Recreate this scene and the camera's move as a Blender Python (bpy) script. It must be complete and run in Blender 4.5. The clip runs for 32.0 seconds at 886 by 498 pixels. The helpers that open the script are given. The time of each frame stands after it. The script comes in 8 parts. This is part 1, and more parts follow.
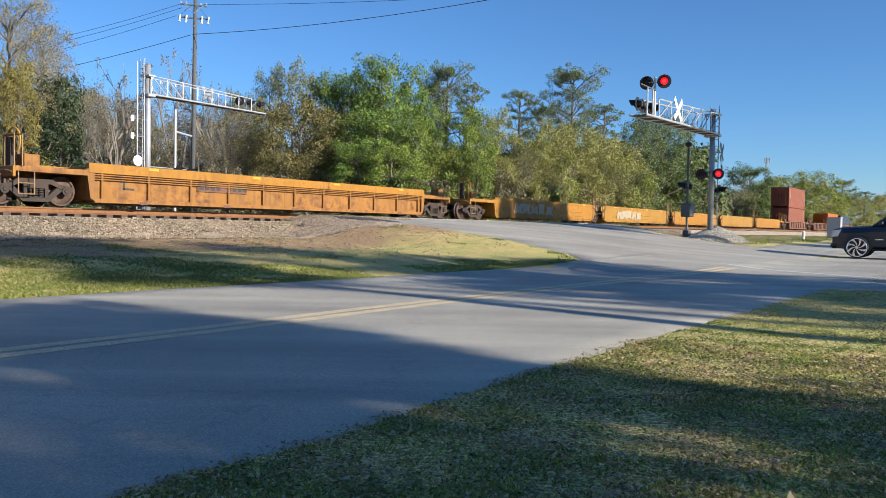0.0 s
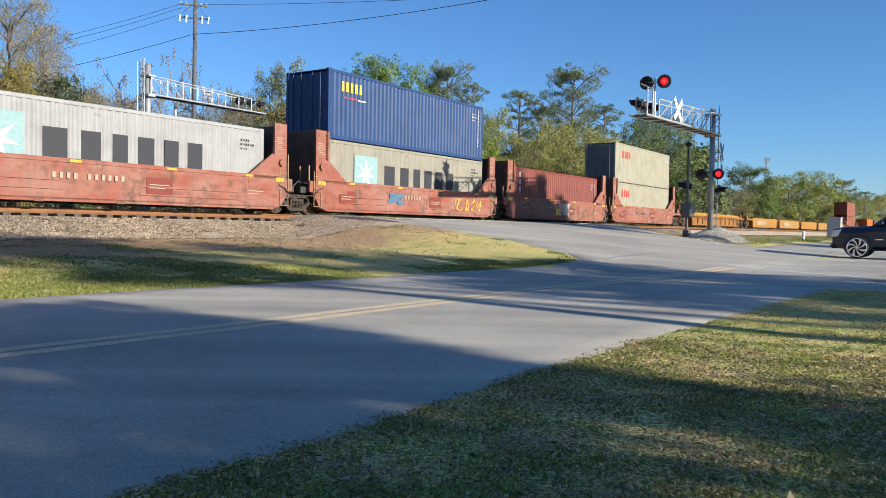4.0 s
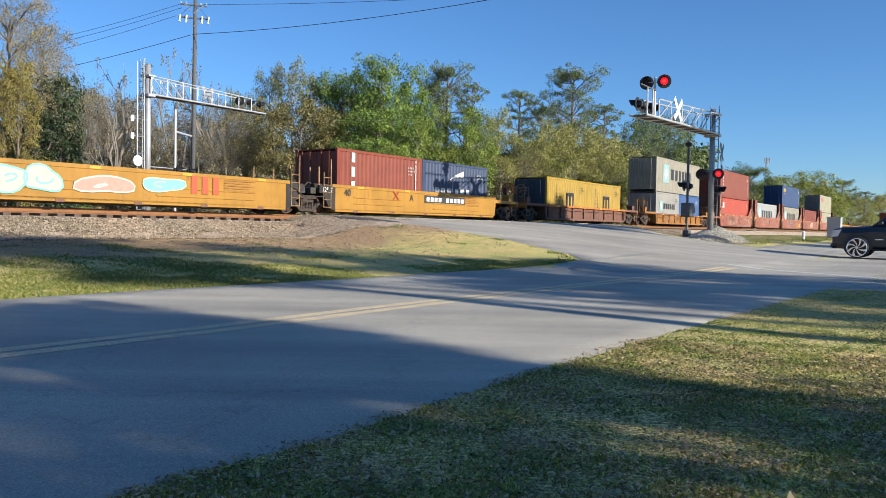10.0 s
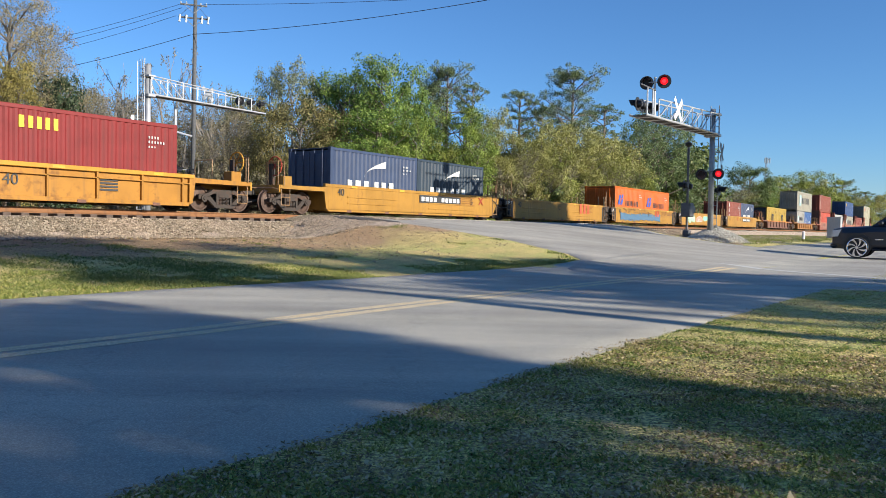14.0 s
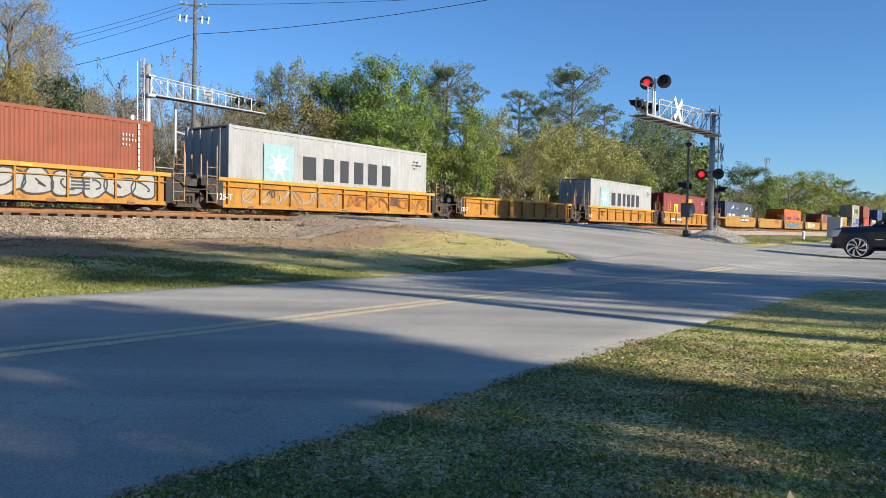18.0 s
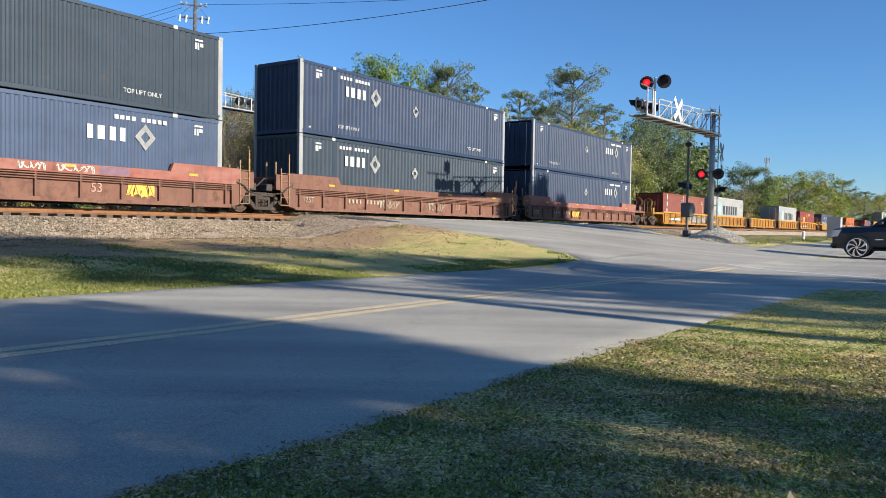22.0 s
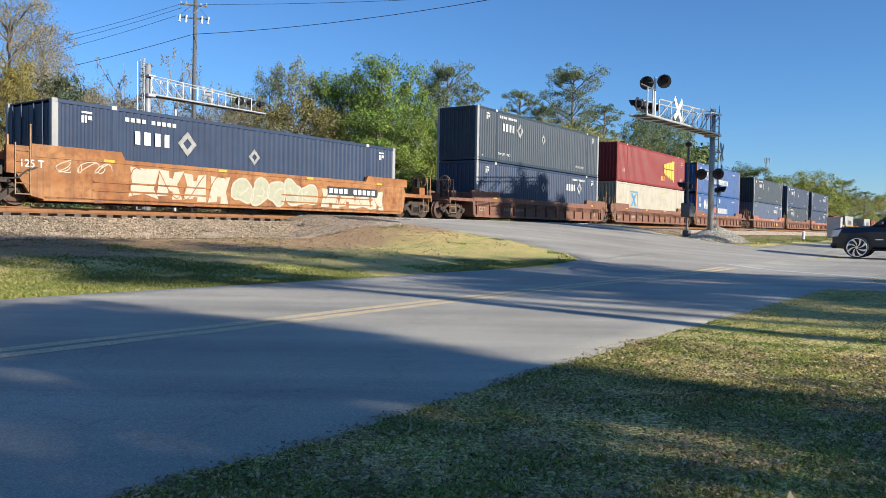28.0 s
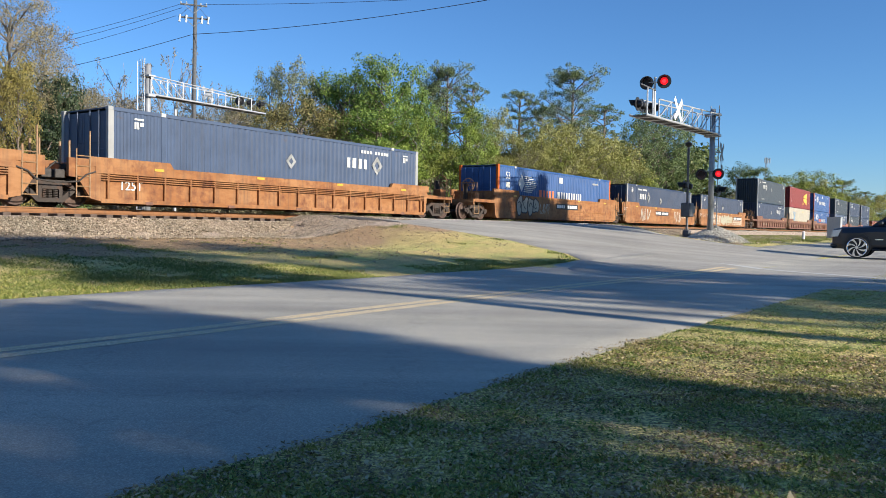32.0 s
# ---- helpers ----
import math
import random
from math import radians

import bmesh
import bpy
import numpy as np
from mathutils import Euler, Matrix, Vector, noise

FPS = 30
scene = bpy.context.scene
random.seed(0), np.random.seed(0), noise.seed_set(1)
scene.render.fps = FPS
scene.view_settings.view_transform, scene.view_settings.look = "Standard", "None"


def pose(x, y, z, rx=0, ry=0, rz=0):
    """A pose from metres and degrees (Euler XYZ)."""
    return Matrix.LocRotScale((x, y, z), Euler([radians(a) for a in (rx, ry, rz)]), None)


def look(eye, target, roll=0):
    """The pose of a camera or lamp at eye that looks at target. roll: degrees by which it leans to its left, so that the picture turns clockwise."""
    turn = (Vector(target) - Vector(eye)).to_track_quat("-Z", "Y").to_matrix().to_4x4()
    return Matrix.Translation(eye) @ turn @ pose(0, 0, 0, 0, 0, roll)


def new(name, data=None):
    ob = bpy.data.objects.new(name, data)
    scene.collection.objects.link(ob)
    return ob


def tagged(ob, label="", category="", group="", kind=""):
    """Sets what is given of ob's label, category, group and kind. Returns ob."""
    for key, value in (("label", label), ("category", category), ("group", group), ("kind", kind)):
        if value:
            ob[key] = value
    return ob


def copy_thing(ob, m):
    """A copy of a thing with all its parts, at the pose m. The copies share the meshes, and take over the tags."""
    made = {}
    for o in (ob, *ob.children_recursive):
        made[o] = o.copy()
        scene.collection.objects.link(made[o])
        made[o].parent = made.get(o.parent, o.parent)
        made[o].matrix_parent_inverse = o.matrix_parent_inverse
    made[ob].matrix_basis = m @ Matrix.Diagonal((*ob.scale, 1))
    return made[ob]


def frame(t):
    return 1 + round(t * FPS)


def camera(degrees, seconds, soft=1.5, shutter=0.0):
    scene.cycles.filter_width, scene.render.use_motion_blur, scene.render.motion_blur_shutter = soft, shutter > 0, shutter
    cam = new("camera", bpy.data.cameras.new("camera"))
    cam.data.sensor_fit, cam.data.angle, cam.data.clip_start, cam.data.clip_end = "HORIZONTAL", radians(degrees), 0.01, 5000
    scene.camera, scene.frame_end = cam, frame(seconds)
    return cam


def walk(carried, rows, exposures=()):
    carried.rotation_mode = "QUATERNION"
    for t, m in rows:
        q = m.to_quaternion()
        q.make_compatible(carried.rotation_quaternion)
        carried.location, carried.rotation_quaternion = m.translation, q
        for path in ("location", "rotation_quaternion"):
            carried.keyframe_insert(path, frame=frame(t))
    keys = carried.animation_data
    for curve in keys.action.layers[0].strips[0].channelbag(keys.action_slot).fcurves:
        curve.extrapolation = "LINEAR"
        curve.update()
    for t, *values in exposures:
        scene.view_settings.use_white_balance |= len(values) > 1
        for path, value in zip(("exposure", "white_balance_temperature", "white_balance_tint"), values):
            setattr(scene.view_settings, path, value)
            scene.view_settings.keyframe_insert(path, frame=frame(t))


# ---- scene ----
# ---------------------------------------------------------------- camera
cam = camera(58.708, 32.0, soft=0.75, shutter=0.0)
EYE = Vector((0.0, 0.0, 1.0))
CAM = Matrix.Translation(EYE) @ Matrix.Rotation(radians(90 - 1.605), 4, "X") @ Matrix.Rotation(radians(0.933), 4, "Z")
walk(cam, [(0.0, CAM), (32.0, CAM)], exposures=[(0.0, 0.96, 5700, 10), (32.0, 0.96, 5700, 10)])

# ---------------------------------------------------------------- plan: s runs along the track, n across it, away from the camera
TURN = radians(90 - 34.151)
U = Vector((math.cos(TURN), math.sin(TURN), 0))
N = Vector((-math.sin(TURN), math.cos(TURN), 0))
TRACK_N, RAIL_Z = 23.436, 1.388


def sn(s, n, z=0.0):
    return U * s + N * n + Vector((0, 0, z))


def snpose(s, n, z=0.0, rz=0.0):
    return Matrix.Translation(sn(s, n, z)) @ Matrix.Rotation(TURN + radians(rz), 4, "Z")


# ---------------------------------------------------------------- world and sun
SUN_AZ, SUN_EL = -(N - U * 0.03), radians(18.0)
SUN_AZ.normalize()
world = bpy.data.worlds.new("world")
scene.world = world
world.use_nodes = True
wn = world.node_tree.nodes
sky = wn.new("ShaderNodeTexSky")
sky.sky_type, sky.sun_disc = "NISHITA", False
sky.sun_elevation, sky.sun_rotation = SUN_EL, math.atan2(SUN_AZ.x, SUN_AZ.y)
sky.air_density, sky.dust_density, sky.ozone_density = 1.0, 0.0, 6.0
world.node_tree.links.new(sky.outputs[0], wn["Background"].inputs[0])
wn["Background"].inputs[1].default_value = 0.074
sun_data = bpy.data.lights.new("sun", "SUN")
sun_data.energy, sun_data.angle, sun_data.color = 5.0, radians(0.55), (1.0, 0.86, 0.66)
sun = new("sun", sun_data)
sun.matrix_world = look(Vector((0, 0, 60)), Vector((0, 0, 60)) - (SUN_AZ * math.cos(SUN_EL) + Vector((0, 0, math.sin(SUN_EL)))))


# ---------------------------------------------------------------- materials
def nodes_of(name):
    m = bpy.data.materials.new(name)
    m.use_nodes = True
    t = m.node_tree
    return m, t, t.nodes["Principled BSDF"]


def node(t, kind, **sets):
    x = t.nodes.new(kind)
    for k, v in sets.items():
        x.inputs[k].default_value = v
    return x


def ramp(t, stops):
    r = t.nodes.new("ShaderNodeValToRGB")
    while len(r.color_ramp.elements) < len(stops):
        r.color_ramp.elements.new(0.5)
    for e, (p, c) in zip(r.color_ramp.elements, stops):
        e.position, e.color = p, (*c, 1) if len(c) == 3 else c
    return r


def noise_node(t, scale, detail=4.0, rough=0.55, coords="Object", stretch=None):
    tc = t.nodes.new("ShaderNodeTexCoord")
    nz = node(t, "ShaderNodeTexNoise", Scale=scale, Detail=detail, Roughness=rough)
    if stretch:
        mp = t.nodes.new("ShaderNodeMapping")
        mp.inputs["Scale"].default_value = stretch
        t.links.new(tc.outputs[coords], mp.inputs[0])
        t.links.new(mp.outputs[0], nz.inputs["Vector"])
    else:
        t.links.new(tc.outputs[coords], nz.inputs["Vector"])
    return nz


def mixed(t, a, b, fac, mode="MIX"):
    m = t.nodes.new("ShaderNodeMix")
    m.data_type, m.blend_type = "RGBA", mode
    for sock, v in ((m.inputs["A"], a), (m.inputs["B"], b), (m.inputs["Factor"], fac)):
        if isinstance(v, bpy.types.NodeSocket):
            t.links.new(v, sock)
        elif isinstance(v, (int, float)):
            sock.default_value = v
        else:
            sock.default_value = (*v, 1)
    return m.outputs["Result"]


def bump(t, bsdf, height, strength=0.3, distance=0.02):
    b = node(t, "ShaderNodeBump", Strength=strength, Distance=distance)
    t.links.new(height, b.inputs["Height"])
    t.links.new(b.outputs[0], bsdf.inputs["Normal"])


def flat(name, colour, rough=0.6, metal=0.0, vary=0.18, scale=6.0):
    """A plain surface with fine mottling."""
    m, t, p = nodes_of(name)
    nz = noise_node(t, scale)
    dark = tuple(c * (1 - vary) for c in colour)
    light = tuple(min(1, c * (1 + vary)) for c in colour)
    r = ramp(t, [(0.3, dark), (0.7, light)])
    t.links.new(nz.outputs["Fac"], r.inputs[0])
    t.links.new(r.outputs[0], p.inputs["Base Color"])
    p.inputs["Roughness"].default_value, p.inputs["Metallic"].default_value = rough, metal
    return m


def painted(name, colour, rust=0.35, rust_colour=(0.11, 0.045, 0.02), rough=0.55, streak=0.5, grime=(0.05, 0.045, 0.04), fade=None):
    """Weathered paint on steel: streaks run down, rust comes through in patches."""
    m, t, p = nodes_of(name)
    patch = noise_node(t, 0.9, 6, 0.62)
    fine = noise_node(t, 4.0, 6, 0.6)
    runs = noise_node(t, 1.0, 5, 0.6, stretch=(5.0, 5.0, 0.35))
    tint = ramp(t, [(0.3, tuple(c * 0.78 for c in colour)), (0.55, colour), (0.8, tuple(min(1, c * 1.1) for c in colour))])
    t.links.new(patch.outputs["Fac"], tint.inputs[0])
    base_ = tint.outputs[0]
    if fade:
        wash = noise_node(t, 1.0, 6, 0.65, stretch=(0.55, 1.0, 1.6))
        fr = ramp(t, [(0.42, (0, 0, 0)), (0.62, (0.85, 0.85, 0.85))])
        t.links.new(wash.outputs["Fac"], fr.inputs[0])
        base_ = mixed(t, base_, fade, fr.outputs[0])
    rr = ramp(t, [(0.5, (0, 0, 0)), (0.72, (streak,) * 3)])
    t.links.new(runs.outputs["Fac"], rr.inputs[0])
    c1 = mixed(t, base_, grime, rr.outputs[0])
    mul = t.nodes.new("ShaderNodeMath")
    mul.operation = "MULTIPLY"
    t.links.new(patch.outputs["Fac"], mul.inputs[0])
    t.links.new(fine.outputs["Fac"], mul.inputs[1])
    lo = 0.43 - 0.22 * rust
    rs = ramp(t, [(lo - 0.05, (0, 0, 0)), (lo + 0.12, (1, 1, 1))])
    t.links.new(mul.outputs[0], rs.inputs[0])
    c2 = mixed(t, c1, rust_colour, rs.outputs[0])
    t.links.new(c2, p.inputs["Base Color"])
    p.inputs["Roughness"].default_value = rough
    bump(t, p, fine.outputs["Fac"], 0.12, 0.01)
    p.inputs["Specular IOR Level"].default_value = 0.25
    return m


def ground_mix(name, stops, scale, fine_scale, stops2, rough=0.95, bump_d=0.03, fac=0.5, relief=4.5, litter=False):
    m, t, p = nodes_of(name)
    a, b = noise_node(t, scale, 6, 0.6), noise_node(t, fine_scale, 5, 0.65)
    ra, rb = ramp(t, stops), ramp(t, stops2)
    t.links.new(a.outputs["Fac"], ra.inputs[0])
    t.links.new(b.outputs["Fac"], rb.inputs[0])
    c_ = noise_node(t, fine_scale * relief, 4, 0.72)
    rc = ramp(t, [(0.38, (0.2, 0.21, 0.22)), (0.5, (0.95, 0.95, 0.95)), (0.62, (1.9, 1.82, 1.65))])
    t.links.new(c_.outputs["Fac"], rc.inputs[0])
    col = mixed(t, mixed(t, ra.outputs[0], rb.outputs[0], fac), rc.outputs[0], 1.0, "MULTIPLY")
    if litter:
        tc = t.nodes.new("ShaderNodeTexCoord")
        dot = t.nodes.new("ShaderNodeVectorMath")
        dot.operation = "DOT_PRODUCT"
        dot.inputs[1].default_value = N
        t.links.new(tc.outputs["Object"], dot.inputs[0])
        wob = noise_node(t, 0.45, 5, 0.65)
        add = t.nodes.new("ShaderNodeMath")
        add.operation = "MULTIPLY_ADD"
        add.inputs[1].default_value = 9.0
        t.links.new(wob.outputs["Fac"], add.inputs[0])
        t.links.new(dot.outputs["Value"], add.inputs[2])
        zone = t.nodes.new("ShaderNodeMapRange")
        zone.inputs["From Min"].default_value, zone.inputs["From Max"].default_value = 18.3, 20.6
        t.links.new(add.outputs[0], zone.inputs["Value"])
        col = mixed(t, col, mixed(t, (0.36, 0.24, 0.13), rc.outputs[0], 1.0, "MULTIPLY"), zone.outputs[0])
    t.links.new(col, p.inputs["Base Color"])
    p.inputs["Roughness"].default_value = rough
    bump(t, p, c_.outputs["Fac"], 0.7, bump_d)
    return m


def asphalt_material(name, base, patchy=0.25):
    m, t, p = nodes_of(name)
    big, mid, grit = noise_node(t, 0.25, 4), noise_node(t, 2.2, 6, 0.6), noise_node(t, 110.0, 3, 0.7)
    along = noise_node(t, 1.0, 5, 0.6, stretch=(0.06, 0.9, 1.0))
    r = ramp(t, [(0.3, tuple(c * (1 - patchy) for c in base)), (0.7, tuple(c * (1 + patchy) for c in base))])
    t.links.new(big.outputs["Fac"], r.inputs[0])
    r2 = ramp(t, [(0.35, (0.72, 0.72, 0.74)), (0.7, (1.15, 1.14, 1.1))])
    t.links.new(along.outputs["Fac"], r2.inputs[0])
    r3 = ramp(t, [(0.34, (0.66, 0.66, 0.67)), (0.55, (1.02, 1.02, 1.02)), (0.74, (1.7, 1.66, 1.6))])
    t.links.new(grit.outputs["Fac"], r3.inputs[0])
    c = mixed(t, r.outputs[0], r2.outputs[0], 0.8, "MULTIPLY")
    c = mixed(t, c, r3.outputs[0], 0.9, "MULTIPLY")
    vo = t.nodes.new("ShaderNodeTexVoronoi")
    vo.feature = "DISTANCE_TO_EDGE"
    vo.inputs["Scale"].default_value = 0.33
    wob = noise_node(t, 3.0, 5, 0.7)
    ad = t.nodes.new("ShaderNodeVectorMath")
    ad.operation = "MULTIPLY_ADD"
    ad.inputs[1].default_value = (0.7, 0.7, 0.7)
    tc = t.nodes.new("ShaderNodeTexCoord")
    t.links.new(wob.outputs["Color"], ad.inputs[0])
    t.links.new(tc.outputs["Object"], ad.inputs[2])
    t.links.new(ad.outputs[0], vo.inputs["Vector"])
    cr = ramp(t, [(0.0, (0.55, 0.55, 0.55)), (0.006, (1, 1, 1))])
    t.links.new(vo.outputs["Distance"], cr.inputs[0])
    c = mixed(t, c, cr.outputs[0], 0.45, "MULTIPLY")
    t.links.new(c, p.inputs["Base Color"])
    p.inputs["Roughness"].default_value = 0.85
    bump(t, p, grit.outputs["Fac"], 0.45, 0.006)
    return m


def worn_line(name, colour, under=(0.34, 0.32, 0.28)):
    """Road paint, thin and rubbed through to the asphalt."""
    m, t, p = nodes_of(name)
    a, b = noise_node(t, 5.0, 6, 0.7), noise_node(t, 70.0, 4, 0.7)
    r = ramp(t, [(0.42, (0, 0, 0)), (0.68, (0.6, 0.6, 0.6))])
    t.links.new(a.outputs["Fac"], r.inputs[0])
    g = ramp(t, [(0.4, (0.6, 0.6, 0.6)), (0.6, (1.1, 1.1, 1.1))])
    t.links.new(b.outputs["Fac"], g.inputs[0])
    t.links.new(mixed(t, mixed(t, colour, under, r.outputs[0]), g.outputs[0], 1.0, "MULTIPLY"), p.inputs["Base Color"])
    p.inputs["Roughness"].default_value = 0.85
    bump(t, p, b.outputs["Fac"], 0.5, 0.006)
    return m


def leaf_material(name, dark, mid, light, through_light=0.28):
    m, t, p = nodes_of(name)
    geo = t.nodes.new("ShaderNodeNewGeometry")
    r = ramp(t, [(0.0, dark), (0.5, mid), (1.0, light)])
    t.links.new(geo.outputs["Random Per Island"], r.inputs[0])
    big = noise_node(t, 0.35, 3)
    r2 = ramp(t, [(0.35, (0.75, 0.78, 0.7)), (0.65, (1.15, 1.12, 1.0))])
    t.links.new(big.outputs["Fac"], r2.inputs[0])
    c = mixed(t, r.outputs[0], r2.outputs[0], 1.0, "MULTIPLY")
    t.links.new(c, p.inputs["Base Color"])
    p.inputs["Roughness"].default_value = 0.6
    tr = t.nodes.new("ShaderNodeBsdfTranslucent")
    t.links.new(c, tr.inputs[0])
    mx = t.nodes.new("ShaderNodeMixShader")
    mx.inputs[0].default_value = through_light
    t.links.new(p.outputs[0], mx.inputs[1])
    t.links.new(tr.outputs[0], mx.inputs[2])
    t.links.new(mx.outputs[0], t.nodes["Material Output"].inputs[0])
    return m


def glow(name, colour, strength):
    m, t, p = nodes_of(name)
    p.inputs["Base Color"].default_value = (*colour, 1)
    p.inputs["Emission Color"].default_value = (*colour, 1)
    p.inputs["Emission Strength"].default_value = strength
    return m


M_GRASS = ground_mix("grass_ground", [(0.36, (0.62, 0.44, 0.19)), (0.48, (0.54, 0.44, 0.16)), (0.6, (0.32, 0.38, 0.09))], 0.9, 16.0,
                     [(0.3, (0.12, 0.115, 0.035)), (0.5, (0.48, 0.41, 0.14)), (0.72, (0.74, 0.6, 0.27))], relief=2.4, litter=True)
M_ASPHALT = asphalt_material("asphalt", (0.44, 0.41, 0.335))
M_ASPHALT_B = asphalt_material("asphalt_crossing", (0.4, 0.37, 0.31), 0.18)
M_ASPHALT_D = asphalt_material("asphalt_dark", (0.06, 0.055, 0.05))
M_BALLAST = ground_mix("ballast", [(0.3, (0.3, 0.22, 0.16)), (0.7, (0.42, 0.34, 0.26))], 1.2, 22.0,
                       [(0.35, (0.07, 0.055, 0.045)), (0.5, (0.38, 0.31, 0.25)), (0.7, (0.56, 0.48, 0.4))], bump_d=0.06, fac=0.65)
M_DIRT = ground_mix("sandy_verge", [(0.35, (0.34, 0.27, 0.18)), (0.6, (0.4, 0.34, 0.22))], 0.8, 12.0, [(0.35, (0.16, 0.13, 0.09)), (0.6, (0.42, 0.35, 0.24))])
M_RAIL = painted("rail_rust", (0.21, 0.1, 0.042), rust=0.4, rough=0.75)
M_RAILTOP = flat("rail_head", (0.42, 0.4, 0.38), 0.3, 0.9)
M_TIE = flat("tie_wood", (0.09, 0.065, 0.05), 0.9, 0, 0.4, 12)
M_YLINE = worn_line("yellow_line", (0.78, 0.62, 0.36), (0.52, 0.47, 0.38))
M_WLINE = flat("white_line", (0.56, 0.55, 0.5), 0.8, 0, 0.25, 14)
M_GALV = flat("galvanised", (0.37, 0.378, 0.387), 0.5, 0.5, 0.14, 3)
M_ALU = flat("aluminium", (0.484, 0.484, 0.484), 0.45, 0.5, 0.1, 4)
M_GREY = flat("grey_steel", (0.264, 0.273, 0.282), 0.5, 0.4, 0.15, 4)
M_CASE = flat("dark_grey_case", (0.1, 0.1, 0.105), 0.55, 0.2, 0.15, 4)
M_BLACK = flat("black_paint", (0.0158, 0.0158, 0.0176), 0.5, 0, 0.3, 8)
M_WHITE = flat("white_paint", (0.66, 0.66, 0.64), 0.55, 0, 0.06, 5)
M_WOOD = flat("pole_wood", (0.082, 0.084, 0.086), 0.9, 0, 0.3, 9)
M_WIRE = flat("wire", (0.03, 0.03, 0.035), 0.6)
M_DARK = flat("dark_steel", (0.045, 0.038, 0.033), 0.7, 0.2, 0.4, 9)
M_TRUCK = painted("truck_steel", (0.0499, 0.0392, 0.0322), rust=0.5, rough=0.8)
M_WHEEL = flat("wheel_steel", (0.0816, 0.051, 0.0374), 0.6, 0.4, 0.3, 7)
M_BARK = flat("bark", (0.14, 0.11, 0.085), 0.95, 0, 0.4, 5)
M_BARE = flat("bare_bark", (0.165, 0.145, 0.12), 0.95, 0, 0.35, 5)
M_MOSS = leaf_material("moss", (0.11, 0.105, 0.085), (0.17, 0.16, 0.13), (0.24, 0.225, 0.18), 0.2)
M_LEAF = {
    "bright": leaf_material("leaf_bright", (0.07, 0.13, 0.022), (0.155, 0.24, 0.038), (0.28, 0.365, 0.068)),
    "fresh": leaf_material("leaf_fresh", (0.1, 0.15, 0.022), (0.2, 0.27, 0.04), (0.32, 0.39, 0.07)),
    "oak": leaf_material("leaf_oak", (0.045, 0.075, 0.018), (0.095, 0.132, 0.032), (0.17, 0.2, 0.058)),
    "olive": leaf_material("leaf_olive", (0.09, 0.08, 0.026), (0.17, 0.148, 0.05), (0.265, 0.23, 0.082)),
    "spring": leaf_material("leaf_spring", (0.14, 0.17, 0.03), (0.25, 0.285, 0.052), (0.36, 0.39, 0.085)),
    "khaki": leaf_material("leaf_khaki", (0.17, 0.17, 0.045), (0.27, 0.265, 0.075), (0.37, 0.35, 0.115)),
    "haze": leaf_material("leaf_haze", (0.12, 0.132, 0.06), (0.2, 0.215, 0.1), (0.3, 0.31, 0.155)),
    "yellow": leaf_material("leaf_yellow", (0.13, 0.112, 0.026), (0.225, 0.19, 0.046), (0.32, 0.27, 0.08)),
    "tan": leaf_material("leaf_tan", (0.13, 0.112, 0.058), (0.215, 0.185, 0.1), (0.31, 0.265, 0.155)),
    "pine": leaf_material("leaf_pine", (0.065, 0.1, 0.042), (0.135, 0.178, 0.07), (0.24, 0.275, 0.12)),
    "cedar": leaf_material("leaf_cedar", (0.06, 0.098, 0.036), (0.13, 0.182, 0.065), (0.235, 0.28, 0.115)),
    "dark": leaf_material("leaf_dark", (0.014, 0.03, 0.011), (0.03, 0.054, 0.019), (0.075, 0.1, 0.04)),
    "brush": leaf_material("leaf_brush", (0.1, 0.088, 0.052), (0.175, 0.15, 0.09), (0.27, 0.235, 0.145)),
    "grass": leaf_material("leaf_grass", (0.15, 0.18, 0.035), (0.36, 0.37, 0.085), (0.64, 0.55, 0.2)),
    "bank_grass": leaf_material("leaf_bank_grass", (0.09, 0.12, 0.025), (0.2, 0.235, 0.05), (0.38, 0.35, 0.11)),
    "weed": leaf_material("leaf_weed", (0.07, 0.11, 0.022), (0.17, 0.23, 0.045), (0.34, 0.39, 0.09)),
    "litter": leaf_material("leaf_litter", (0.12, 0.08, 0.04), (0.36, 0.26, 0.13), (0.62, 0.51, 0.31), 0.1),
}
M_STONE_PALE = leaf_material("pale_stone", (0.16, 0.15, 0.14), (0.36, 0.345, 0.325), (0.6, 0.58, 0.55), 0.0)
M_STONE = leaf_material("ballast_stone", (0.125, 0.095, 0.07), (0.245, 0.19, 0.142), (0.41, 0.335, 0.265), 0.0)


# ---------------------------------------------------------------- mesh helpers
def done(ob, mat=None):
    if mat is not None:
        if not ob.data.materials:
            ob.data.materials.append(None)
        ob.material_slots[0].link = "OBJECT"
        ob.material_slots[0].material = mat
    return ob


def to_mesh(name, bm):
    me = bpy.data.meshes.new(name)
    bm.to_mesh(me)
    bm.free()
    return me


def part(name, shape, material, parent=None, label="", m=None):
    """Links a bmesh or a shared mesh as one object under a thing or a part."""
    me = to_mesh(name, shape) if isinstance(shape, bmesh.types.BMesh) else shape
    ob = done(new(name, me), material)
    if parent is not None:
        ob.parent = parent
    if m is not None:
        ob.matrix_basis = m
    if label:
        ob["label"] = label
    return ob


def empty(name, label, category, group="", kind=""):
    ob = new(name)
    ob.empty_display_size = 0.2
    return tagged(ob, label, category, group, kind)


